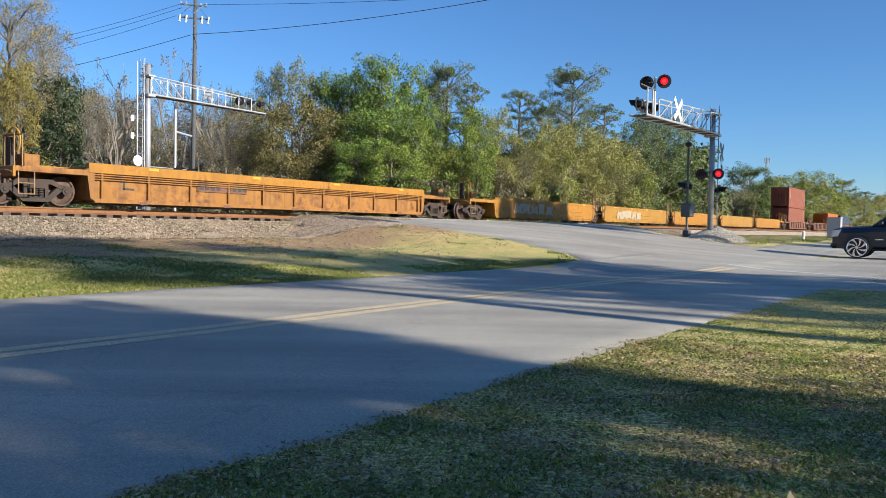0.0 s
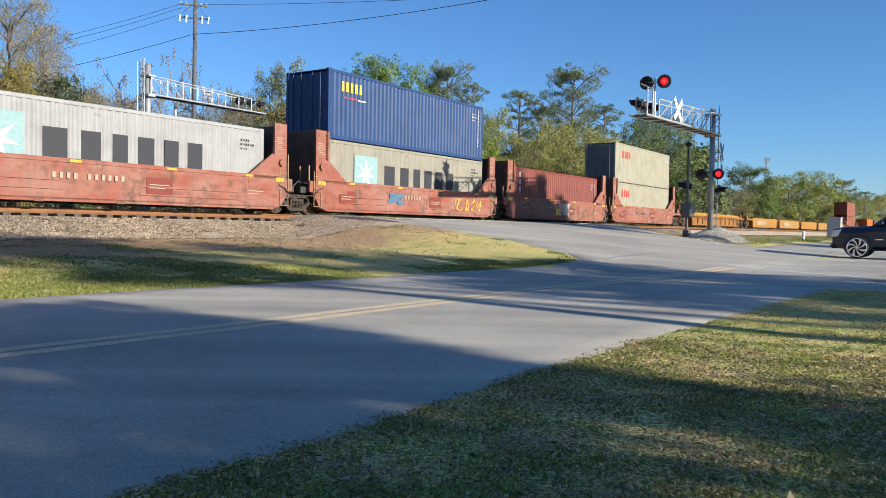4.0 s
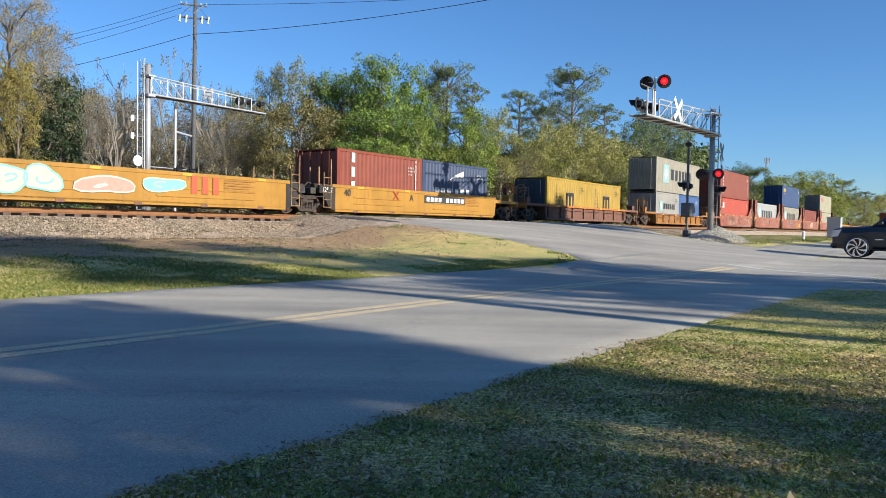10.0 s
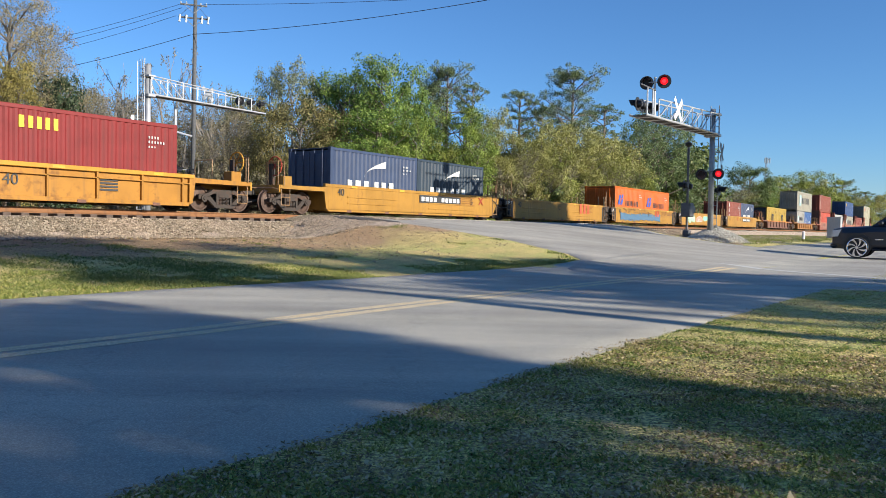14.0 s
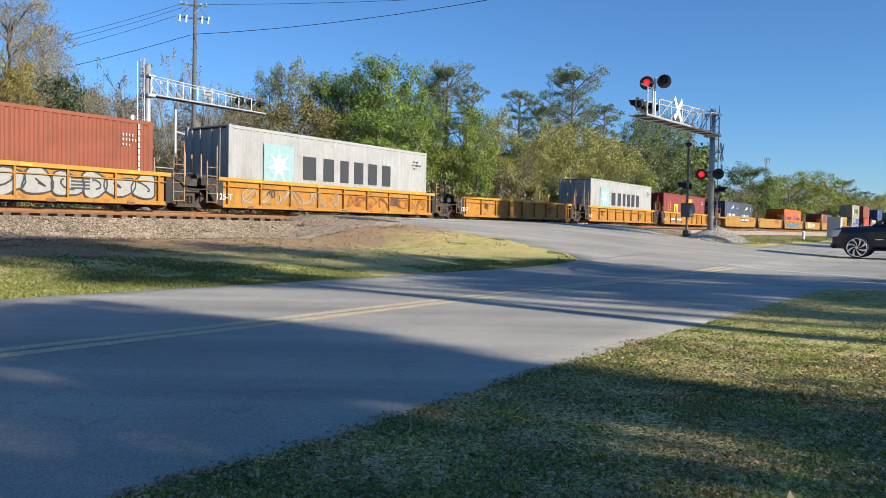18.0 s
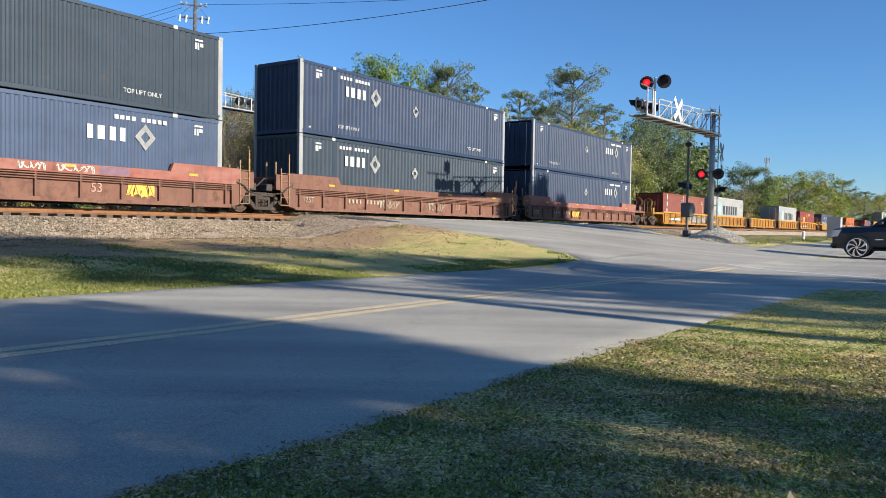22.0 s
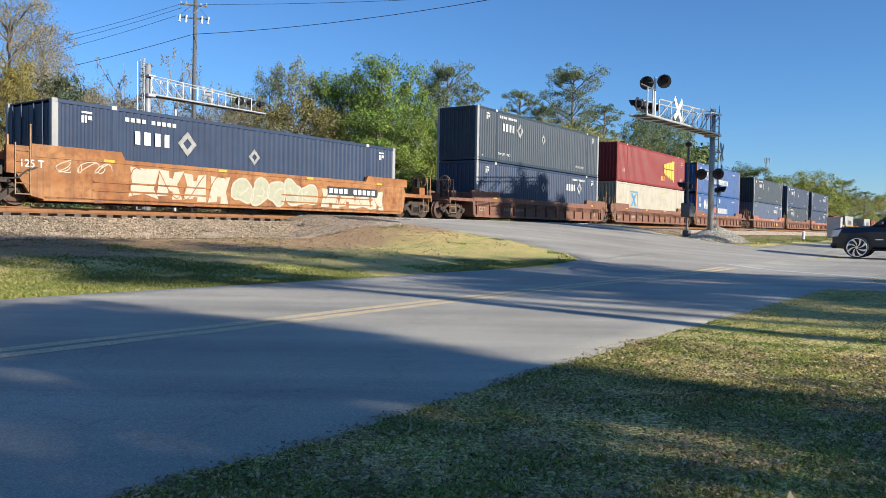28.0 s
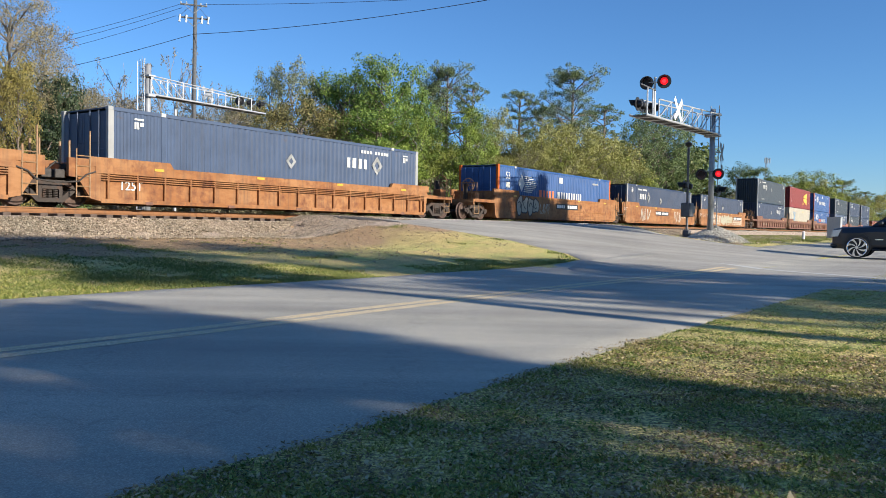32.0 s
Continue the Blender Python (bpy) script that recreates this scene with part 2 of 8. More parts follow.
def box(bm, x0, x1, y0, y1, z0, z1):
    v = [bm.verts.new((x, y, z)) for z in (z0, z1) for y in (y0, y1) for x in (x0, x1)]
    for q in ((0, 2, 3, 1), (4, 5, 7, 6), (0, 1, 5, 4), (1, 3, 7, 5), (3, 2, 6, 7), (2, 0, 4, 6)):
        bm.faces.new([v[i] for i in q])
    return v


def boxes(*dims, bevel=0.0):
    bm = bmesh.new()
    for d in dims:
        box(bm, *d)
    if bevel:
        bmesh.ops.bevel(bm, geom=list(bm.edges), offset=bevel, segments=1, affect="EDGES", clamp_overlap=True)
    return bm


def prism(bm, outline, y0, y1, axis="y"):
    """Extrudes an outline in x, z from y0 to y1 (axis y), or in x, y from z0 to z1 (axis z)."""
    put = (lambda a, b, c: (a, c, b)) if axis == "y" else (lambda a, b, c: (a, b, c)) if axis == "z" else (lambda a, b, c: (c, a, b))
    lo = [bm.verts.new(put(a, b, y0)) for a, b in outline]
    hi = [bm.verts.new(put(a, b, y1)) for a, b in outline]
    k = len(outline)
    bm.faces.new(lo)
    bm.faces.new(hi[::-1])
    for i in range(k):
        bm.faces.new((lo[i], hi[i], hi[(i + 1) % k], lo[(i + 1) % k]))


def tidy(bm):
    bmesh.ops.recalc_face_normals(bm, faces=bm.faces)
    return bm


def tube(bm, a, b, r0, r1=None, sides=8, caps=True):
    a, b = Vector(a), Vector(b)
    r1 = r0 if r1 is None else r1
    d = (b - a).normalized()
    x = d.orthogonal().normalized()
    y = d.cross(x)
    ring = [[bm.verts.new(p + (x * math.cos(2 * math.pi * i / sides) + y * math.sin(2 * math.pi * i / sides)) * r) for i in range(sides)] for p, r in ((a, r0), (b, r1))]
    for i in range(sides):
        bm.faces.new((ring[0][i], ring[0][(i + 1) % sides], ring[1][(i + 1) % sides], ring[1][i]))
    if caps:
        bm.faces.new(ring[0][::-1])
        bm.faces.new(ring[1])


def tubes(rows, sides=8):
    bm = bmesh.new()
    for row in rows:
        tube(bm, *row, sides=sides)
    return bm


def pipe(points, r, sides=6):
    bm = bmesh.new()
    for a, b in zip(points, points[1:]):
        tube(bm, a, b, r, sides=sides)
    return bm


def smooth(me):
    for f in me.polygons:
        f.use_smooth = True
    return me


def step(x, a, b):
    k = min(1.0, max(0.0, (x - a) / (b - a)))
    return k * k * (3 - 2 * k)


# ---------------------------------------------------------------- terrain
def rise_start(s):
    return 9.6 + (3.0 - 9.6) * step(s, 9, 24)


def crossing_z(s, n):
    if n < TRACK_N + 2:
        n0 = rise_start(s)
        return 1.36 * step(n, n0, 21.8)
    return 1.36


def bank_z(s, n):
    n0 = rise_start(s)
    if n > 26:
        return 0.75 + 0.35 * step(n, 27, 34)
    return 0.55 * step(n, n0, 19.5) + 0.2 * step(n, 20, 24)


def table(x, rows):
    """A value between the rows of (x, value)."""
    for (a, va), (b, vb) in zip(rows, rows[1:]):
        if x <= b:
            return va if x <= a else va + (vb - va) * (x - a) / (b - a)
    return rows[-1][1]


def road_left(n):
    return table(n, [(5.0, 15.5), (7.9, 16.5), (8.45, 19.0), (9.5, 20.2), (12.2, 21.6), (14.4, 21.9), (18.0, 22.3), (21.2, 23.6), (60.0, 25.5)])


def road_right(n):
    return 39.0 + 9.5 * step(n, 11.5, 20)


def ground_z(s, n):
    z = bank_z(s, n)
    out = max(road_left(n) - s - 0.6, s - road_right(n) - 0.6, 0.0)
    k = 1 - step(out, 0.0, 3.0 + 0.4 * step(n, 14, 19))
    if n > 5:
        z = z + (crossing_z(s, n) - 0.004 - z) * k
    bump_ = 0.05 * noise.noise((s * 0.35, n * 0.35, 0)) + 0.02 * noise.noise((s * 1.3, n * 1.3, 4))
    if 1.9 < n < 10.5:
        bump_ *= 0.1
    elif n <= 1.9 and n > -4:
        bump_ = bump_ * 0.4 + 0.035 * step(-n, -1.9, 0.5)
    if k > 0.5:
        bump_ = 0
    if 14 < s < 26 and 15 < n < 22.2:
        z = max(z, 1.22 - 0.13 * max(0.0, 23.5 - s) - 0.28 * max(0.0, 20.3 - n))
    return z + bump_ - (0.006 if n > 3.4 else 0.001)


def sheet(name, ss, ns, zf, mat):
    verts = [sn(s, n, zf(s, n)) for n in ns for s in ss]
    w = len(ss)
    faces = [(j * w + i, j * w + i + 1, (j + 1) * w + i + 1, (j + 1) * w + i) for j in range(len(ns) - 1) for i in range(w - 1)]
    me = bpy.data.meshes.new(name)
    me.from_pydata(verts, [], faces)
    return done(new(name, smooth(me)), mat)


def span(*parts_):
    out = []
    for a, b, st in parts_:
        k = max(1, round((b - a) / st))
        out += [a + (b - a) * i / k for i in range(k)]
    return out + [parts_[-1][1]]


GS = span((-2500, -300, 200), (-300, -40, 20), (-40, -8, 4), (-8, 60, 0.8), (60, 160, 6), (160, 400, 30), (400, 2500, 200))
GN = span((-2500, -300, 200), (-300, -40, 20), (-40, -4, 4), (-4, 34, 0.6), (34, 80, 5), (80, 300, 30), (300, 2500, 200))
ground = tagged(sheet("ground", GS, GN, ground_z, M_GRASS), "dry patchy grass ground with bare earth", "ground", kind="structure")


def ribbon(name, edges, ns, lift, mat, cuts=14):
    """A strip across n whose edges are functions of n, laid just over the ground."""
    verts, faces = [], []
    for n in ns:
        a, b = edges[0](n), edges[1](n)
        for i in range(cuts + 1):
            s = a + (b - a) * (0.0, 0.004, *[k / (cuts - 2) for k in range(1, cuts - 2)], 0.996, 1.0)[i]
            z = crossing_z(s, n) if n > 5 else 0
            verts.append(sn(s, n, z + (lift if 0 < i < cuts else -0.03)))
    for j in range(len(ns) - 1):
        for i in range(cuts):
            k = j * (cuts + 1) + i
            faces.append((k, k + 1, k + cuts + 2, k + cuts + 1))
    me = bpy.data.meshes.new(name)
    me.from_pydata(verts, [], faces)
    return done(new(name, smooth(me)), mat)


def near_edge(s):
    w = 0.06 * noise.noise((s * 0.8, 0, 9)) + 0.04 * noise.noise((s * 2.7, 0, 3))
    return 2.5 + w - 0.012 * max(0, s - 4) ** 1.35 * (1 if s < 20 else 1)


def far_edge(s):
    w = 0.07 * noise.noise((s * 0.7, 5, 9)) + 0.04 * noise.noise((s * 2.9, 7, 3))
    return w + table(s, [(5, 10.1), (7.5, 10.0), (10.9, 9.7), (14.2, 9.4), (18.3, 8.7), (22, 8.5)])


def along_road(name, ss, n0, n1, lift, mat, cuts=10, skirt=False):
    verts, faces = [], []
    for s in ss:
        a, b = n0(s), n1(s)
        for i in range(cuts + 1):
            f = i / cuts if not skirt else (0.0, 0.004, *[k / (cuts - 2) for k in range(1, cuts - 2)], 0.996, 1.0)[i]
            n = a + (b - a) * f
            z = bank_z(s, n)
            out = max(road_left(n) - s, s - road_right(n), 0.0)
            k = 1 - step(out, 0.0, 3.2)
            if n > 5:
                z = z + (crossing_z(s, n) - z) * k
            verts.append(sn(s, n, z + (lift if not skirt or 0 < i < cuts else -0.009)))
    for j in range(len(ss) - 1):
        for i in range(cuts):
            k = j * (cuts + 1) + i
            faces.append((k, k + cuts + 1, k + cuts + 2, k + 1))
    me = bpy.data.meshes.new(name)
    me.from_pydata(verts, [], faces)
    return done(new(name, smooth(me)), mat)


ROAD_S = span((-300, -20, 20), (-20, 0, 2), (0, 40, 0.4), (40, 120, 4), (120, 300, 20))
road = tagged(along_road("road", ROAD_S, near_edge, lambda s: far_edge(s) if s < 22 else 8.6 + 1.4 * step(s, 40, 46), 0.004, M_ASPHALT, 18, True),
              "grey two-lane asphalt road with worn surface", "road", kind="structure")
cross_road = tagged(ribbon("crossing_road", (road_left, road_right), span((-120, -10, 10), (-10, 5, 1), (5, 27, 0.5), (27, 60, 3), (60, 160, 20)), 0.006, M_ASPHALT_B, 20),
                    "asphalt street that climbs over the railway track", "road", kind="structure")
# painted lines
YEL = lambda s: table(s, [(-20, 6.6), (3, 6.02), (5, 5.94), (7, 5.96), (12.4, 5.85), (17.7, 5.6), (22.4, 5.37)])
for off in (0.14, -0.14):
    for run, lift in ((span((-120, -10, 10), (-10, 15.2, 0.5)), 0.0065), (span((15.2, 21.6, 0.5)), 0.0095)):
        tagged(along_road("road_line", run, lambda s: YEL(s) + off - 0.092, lambda s: YEL(s) + off + 0.092, lift, M_YLINE, 1),
               "worn yellow centre line painted on asphalt", "road line", "double yellow line", "structure")
stop_line = along_road("stop_line", span((19.4, 22.9, 0.3)), lambda s: 0.55 + (s - 19.5) * 1.5, lambda s: 1.1 + (s - 19.5) * 1.5, 0.0105, M_WLINE, 1)
tagged(stop_line, "worn white stop line across the lane", "road line", kind="structure")


# ---------------------------------------------------------------- track
def track_bed():
    bm = bmesh.new()
    prof = [(-3.25, 0.5), (-1.75, 1.1), (-1.3, 1.12), (1.3, 1.14), (1.75, 1.12), (3.4, 0.7)]
    ss = span((-600, -40, 40), (-40, 60, 1.0), (60, 200, 10), (200, 1500, 100))
    rows = []
    for s in ss:
        row = []
        for y, z in prof:
            j = 0.05 * noise.noise((s * 0.9, y * 2, 1)) + 0.03 * noise.noise((s * 2.3, y * 2, 7))
            row.append(bm.verts.new(sn(s, TRACK_N + y + j, z + (j if abs(y) > 1.5 else j * 0.4))))
        rows.append(row)
    for a, b in zip(rows, rows[1:]):
        for i in range(len(prof) - 1):
            bm.faces.new((a[i], b[i], b[i + 1], a[i + 1]))
    return tidy(bm)


bed = tagged(part("track_bed", track_bed(), M_BALLAST), "bed of pale crushed stone under the track", "ballast", kind="structure")


def rail_mesh(length):
    bm = bmesh.new()
    prof = [(-0.075, 0), (0.075, 0), (0.075, 0.02), (0.012, 0.045), (0.012, 0.125), (0.036, 0.14), (0.036, 0.178), (-0.036, 0.178), (-0.036, 0.14), (-0.012, 0.125), (-0.012, 0.045), (-0.075, 0.02)]
    prism(bm, prof, 0, length, "x")
    return tidy(bm)


for y in (-0.7535, 0.7535):
    r = part("rail", rail_mesh(1900), M_RAIL, None, "", snpose(-500, TRACK_N + y, RAIL_Z - 0.178))
    tagged(r, "rusty steel rail on wooden ties", "rail", "rails of the track", "structure")
    part("rail_head", boxes((0, 1900, -0.03, 0.03, 0.1785, 0.1795)), M_RAILTOP, r)
tie_mesh = to_mesh("tie", boxes((-0.115, 0.115, -1.3, 1.3, -0.17, 0.0), bevel=0.012))
ties = tagged(new("tie_row"), "dark wooden ties under the rails", "railway ties", kind="structure")
for i in range(200):
    s = -20 + i * 0.52
    if not 24.2 < s < 49:
        part("tie", tie_mesh, M_TIE, ties, "", snpose(s + random.uniform(-0.03, 0.03), TRACK_N, RAIL_Z - 0.175))

# crossing panels between and beside the rails
panels = tagged(new("crossing_panels"), "asphalt and rubber panels between the rails", "crossing panel", kind="structure")
for y0, y1 in ((-2.1, -0.84), (-0.66, 0.66), (0.84, 2.1)):
    for k in range(8):
        s0 = 24.3 + k * 3.05
        part("panel", boxes((s0, s0 + 3.02, y0, y1, -0.12, -0.006), bevel=0.01), M_ASPHALT_B if abs(y0) > 1 else M_DARK, panels, "", snpose(0, TRACK_N, RAIL_Z))


# ---------------------------------------------------------------- crossing signals
def disc(bm, c, r, depth, sides=20, r2=None):
    """A disc that faces -y."""
    tube(bm, (c[0], c[1], c[2]), (c[0], c[1] - depth, c[2]), r, r if r2 is None else r2, sides)


M_RED_ON = glow("red_lens_lit", (1.0, 0.008, 0.014), 0.42)
M_RED_HOT = glow("red_lens_hot", (1.0, 0.03, 0.035), 0.85)
M_RED_OFF = flat("red_lens_dark", (0.008, 0.002, 0.002), 0.55, 0, 0.1)
M_RED_DIM = flat("red_lens_unlit", (0.11, 0.016, 0.02), 0.4, 0, 0.1)
FLASHERS = []


def lamp_head(parent, x, y, z, facing, right, lit=True, lens_mat=None):
    """A flashing lamp: black backboard, hood, and a lens that turns its lit or its dark side outward."""
    h = new("flasher_lamp")
    bm = bmesh.new()
    disc(bm, (0, 0.02, 0), 0.265, 0.02, 28)
    disc(bm, (0, 0.2, 0), 0.1, 0.18, 16, 0.16)
    me = smooth(to_mesh("backboard", bm))
    for f in me.polygons:
        f.use_smooth = len(f.vertices) == 4 and abs(f.normal.y) < 0.9
    b = part("backboard", me, M_BLACK, parent, "round black backboard", Matrix.Translation((x, y, z)) @ Matrix.Rotation(radians(facing), 4, "Z"))
    bm = bmesh.new()
    rows = []
    for yy, rr in ((-0.01, 0.16), (-0.32, 0.175)):
        rows.append([bm.verts.new((math.cos(a) * rr, yy + (0.16 * (1 - math.sin(a)) * 0.6 if yy < -0.1 else 0), math.sin(a) * rr)) for a in [radians(-25 + 230 * i / 18) for i in range(19)]])
    for i in range(18):
        bm.faces.new((rows[0][i], rows[0][i + 1], rows[1][i + 1], rows[1][i]))
    bmesh.ops.solidify(bm, geom=list(bm.faces), thickness=0.006)
    part("hood", tidy(bm), M_BLACK, b)
    if lit:
        bm = bmesh.new()
        disc(bm, (0, 0.0, 0), 0.145, 0.012, 24)
        lens = part("lens", bm, M_RED_OFF, b, "red round lens", Matrix.Translation((0, -0.05, 0)))
        lens.data.materials.append(M_RED_ON)
        for f in lens.data.polygons:
            if f.normal.y < -0.9:
                f.material_index = 1
        bm = bmesh.new()
        disc(bm, (0, -0.0125, 0), 0.075, 0.006, 18)
        part("bulb", bm, M_RED_HOT, lens, "glowing centre of the lens")
        FLASHERS.append((lens, right))
    else:
        bm = bmesh.new()
        disc(bm, (0, -0.04, 0), 0.145, 0.012, 24)
        part("lens", bm, lens_mat or M_RED_OFF, b, "unlit dark red lens")
    bpy.data.objects.remove(h)
    return b


def crossbuck(parent, x, y, z, facing, size=1.2, mat=None):
    for i, a in enumerate((42, -42)):
        part("crossbuck_board", boxes((-size / 2, size / 2, -0.012 - 0.013 * i, -0.001 - 0.013 * i, -0.11, 0.11), bevel=0.003), mat or M_WHITE, parent, "white crossbuck board",
             Matrix.Translation((x, y, z)) @ Matrix.Rotation(radians(facing), 4, "Z") @ Matrix.Rotation(radians(a), 4, "Y"))


def cantilever(name, length, arm_z, top_z, heads, mast_r=0.125, side=-1, label="", drop=0.0, bays=9, braces=6, mast_mat=None, end_rail=True):
    """A cantilever signal: mast at the origin, truss walkway along side*x at arm_z."""
    t = empty(name, label, "railway signal")
    bm = bmesh.new()
    tube(bm, (0, 0, 0.12), (0, 0, top_z), mast_r, mast_r * 0.92, 16)
    bm2 = boxes((-0.35, 0.35, -0.35, 0.35, -0.4, 0.1), (-0.2, 0.2, -0.2, 0.2, 0.1, 0.16), bevel=0.02)
    part("mast", smooth(to_mesh("mast", bm)), mast_mat or M_GALV, t)
    part("base", bm2, M_GREY, t)
    part("mast_cap", tubes([((0, 0, top_z), (0, 0, top_z + 0.05), mast_r * 1.05, mast_r * 0.5)], 16), M_GALV, t)
    e = side * length
    low = lambda x: arm_z - drop * abs(x) / length
    for y in (-0.32, 0.32):
        part("chord", tubes([((0, y, arm_z), (e, y, low(e)), 0.045)], 8), M_ALU, t)
        part("top_chord", tubes([((0, y, arm_z + 0.95), (e * 0.86, y, low(e * 0.86) + 0.72), 0.03)], 8), M_ALU, t)
        k = bays
        for i in range(k + 1):
            x = e * 0.86 * i / k
            h = 0.95 - 0.23 * i / k
            part("post", tubes([((x, y, low(x)), (x, y, low(x) + h), 0.022)], 6), M_ALU, t)
            if i < k and i < braces:
                part("brace", tubes([((x, y, low(x) + h), (e * 0.86 * (i + 1) / k, y, low(e * 0.86 * (i + 1) / k)), 0.026)], 6), M_ALU, t)
        if end_rail:
            part("hand_rail", tubes([((e * 0.86, y, low(e) + 0.72), (e, y, low(e) + 0.72), 0.022), ((e, y, low(e)), (e, y, low(e) + 0.72), 0.022)], 6), M_ALU, t)
    bm = bmesh.new()
    prism(bm, [(0, arm_z - 0.03), (e, low(e) - 0.03), (e, low(e) - 0.005), (0, arm_z - 0.005)], -0.32, 0.32)
    part("walkway", tidy(bm), M_DARK, t, "dark grating walkway")
    for i in range(8):
        x = e * (i + 0.5) / 8
        part("cross_bar", tubes([((x, -0.34, low(x) - 0.03), (x, 0.34, low(x) - 0.03), 0.03)], 6), M_ALU, t)
    part("clamp", boxes((-0.22, 0.22, -0.36, 0.36, arm_z - 0.12, arm_z + 0.02), bevel=0.01), M_GALV, t)
    part("clamp", boxes((-0.2, 0.2, -0.36, 0.36, arm_z + 0.9, arm_z + 1.0), bevel=0.01), M_GALV, t)
    # ladder on the mast
    lx, lz = -side * 0.34, top_z + 0.25
    for y in (-0.2, 0.2):
        part("ladder_rail", tubes([((lx, y, 0.6), (lx, y, lz), 0.022)], 6), M_GREY, t)
    rung = to_mesh("rung", tubes([((0, -0.2, 0), (0, 0.2, 0), 0.013)], 6))
    for i in range(int((lz - 0.8) / 0.32)):
        part("rung", rung, M_GREY, t, "", Matrix.Translation((lx, 0, 0.8 + i * 0.32)))
    return t


MAST_S, MAST_N, BIG = 43.5, 12.02, 1.118
mast_z = 0.444
near_signal = cantilever("cantilever_signal", 10.1, 5.17, 6.36, None, 0.14, -1, "galvanised cantilever crossing signal with flashing red lamps", 0.32, 6, 6, M_GREY, False)
near_signal.matrix_basis = snpose(MAST_S, MAST_N, mast_z, 0) @ Matrix.Scale(BIG, 4)
# lamps over the road
ARM = 4.87
part("lamp_post", tubes([((-9.15, -0.3, ARM), (-9.15, -0.3, ARM + 1.53), 0.05)], 8), M_ALU, near_signal)
part("lamp_bar", tubes([((-9.15, -0.66, ARM + 1.33), (-9.15, 0.04, ARM + 1.33), 0.022)], 6), M_ALU, near_signal)
lamp_head(near_signal, -9.15, -0.66, ARM + 1.33, -72, True)
lamp_head(near_signal, -9.15, 0.03, ARM + 1.33, -72, False)
part("lamp_bar", tubes([((-10.0, 0.1, ARM + 0.5), (-8.3, 0.1, ARM + 0.5), 0.022)], 6), M_ALU, near_signal)
for x, f in ((-9.9, 180), (-9.45, 180), (-8.9, 0), (-8.35, 0)):
    lamp_head(near_signal, x, 0.1, ARM + 0.42, f, False, lit=False)
part("end_rail", tubes([((-10.75, -0.32, ARM + 1.02), (-9.2, -0.32, ARM + 1.02), 0.03)], 6), M_CASE, near_signal, "dark end rail")
for x in (-10.0, -9.4):
    part("end_post", tubes([((x, -0.32, ARM), (x, -0.32, ARM + 1.02), 0.03)], 6), M_ALU, near_signal)
crossbuck(near_signal, -6.6, -0.4, ARM + 0.6, 0, 1.25)
# this crossbuck is dark grey, not white: its shade is put into the colour
crossbuck(near_signal, 0.62, -0.28, 4.35, 4, 1.15, M_CASE)
part("sign_plate", boxes((0.45, 0.75, -0.31, -0.3, 3.5, 3.75), bevel=0.003), M_CASE, near_signal, "small grey sign plate")
part("sign_arm", tubes([((0.1, 0, 4.35), (0.62, -0.26, 4.35), 0.02), ((0.62, -0.27, 3.5), (0.62, -0.27, 4.8), 0.018)], 6), M_GREY, near_signal)
# lamps on the mast
part("lamp_bar", tubes([((-0.2, -0.55, 3.4), (-0.2, 0.5, 3.4), 0.024)], 6), M_GREY, near_signal)
lamp_head(near_signal, -0.24, 0.42, 3.25, -72, False)
lamp_head(near_signal, -0.24, -0.38, 3.25, -72, True)
lamp_head(near_signal, 0.3, -0.3, 2.5, 0, False, lit=False)
lamp_head(near_signal, 0.75, -0.2, 2.52, 0, False, lit=False)

# gate mechanism on its own post
gate = empty("gate_post", "grey crossing gate post with mechanism box and bell", "gate post")
gate.matrix_basis = snpose(44.27, 13.53, 1 + (crossing_z(39.6, 12.1) - 1) * BIG) @ Matrix.Scale(BIG, 4)
part("post", tubes([((0, 0, 0), (0, 0, 4.6), 0.06)], 12), M_CASE, gate)
part("bell", tubes([((0, 0, 4.55), (0, 0, 4.62), 0.05, 0.17), ((0, 0, 4.62), (0, 0, 4.74), 0.17, 0.17), ((0, 0, 4.74), (0, 0, 4.84), 0.17, 0.03)], 16), M_DARK, gate)
part("base", boxes((-0.3, 0.3, -0.3, 0.3, -0.3, 0.12), (-0.16, 0.16, -0.16, 0.16, 0.12, 0.4), bevel=0.03), M_CASE, gate)
part("mechanism_box", boxes((-0.42, 0.22, -0.28, 0.2, 1.05, 1.75), bevel=0.04), M_CASE, gate)
part("mechanism_cover", boxes((0.24, 0.75, -0.2, 0.14, 1.25, 1.62), bevel=0.05), M_CASE, gate)
part("lamp_bar", tubes([((-0.75, 0, 2.75), (0.2, 0, 2.75), 0.024)], 6), M_CASE, gate)
for x, f in ((-0.45, 180), (0.3, 180)):
    lamp_head(gate, x, 0.05, 2.6, f, False, lit=False)

# the far signal, seen from behind across the track
far_signal = cantilever("cantilever_signal", 7.85, 6.55, 8.1, None, 0.16, 1, "galvanised cantilever crossing signal seen from behind", 0.0, 7, 2, None, False)
far_signal.matrix_basis = snpose(25.3, 35.8, 1.05, 0)
for x, f in ((6.0, 120), (6.8, 62), (7.55, 62)):
    lamp_head(far_signal, x, -0.15, 6.55 + 0.5, f, False, lit=False, lens_mat=M_RED_DIM)
crossbuck(far_signal, 4.2, 0.42, 6.55 + 0.7, 180, 1.0, M_GREY)
part("lamp_bar", tubes([((0.1, 0.1, 2.85), (2.7, 0.1, 2.85), 0.03)], 6), M_GALV, far_signal)
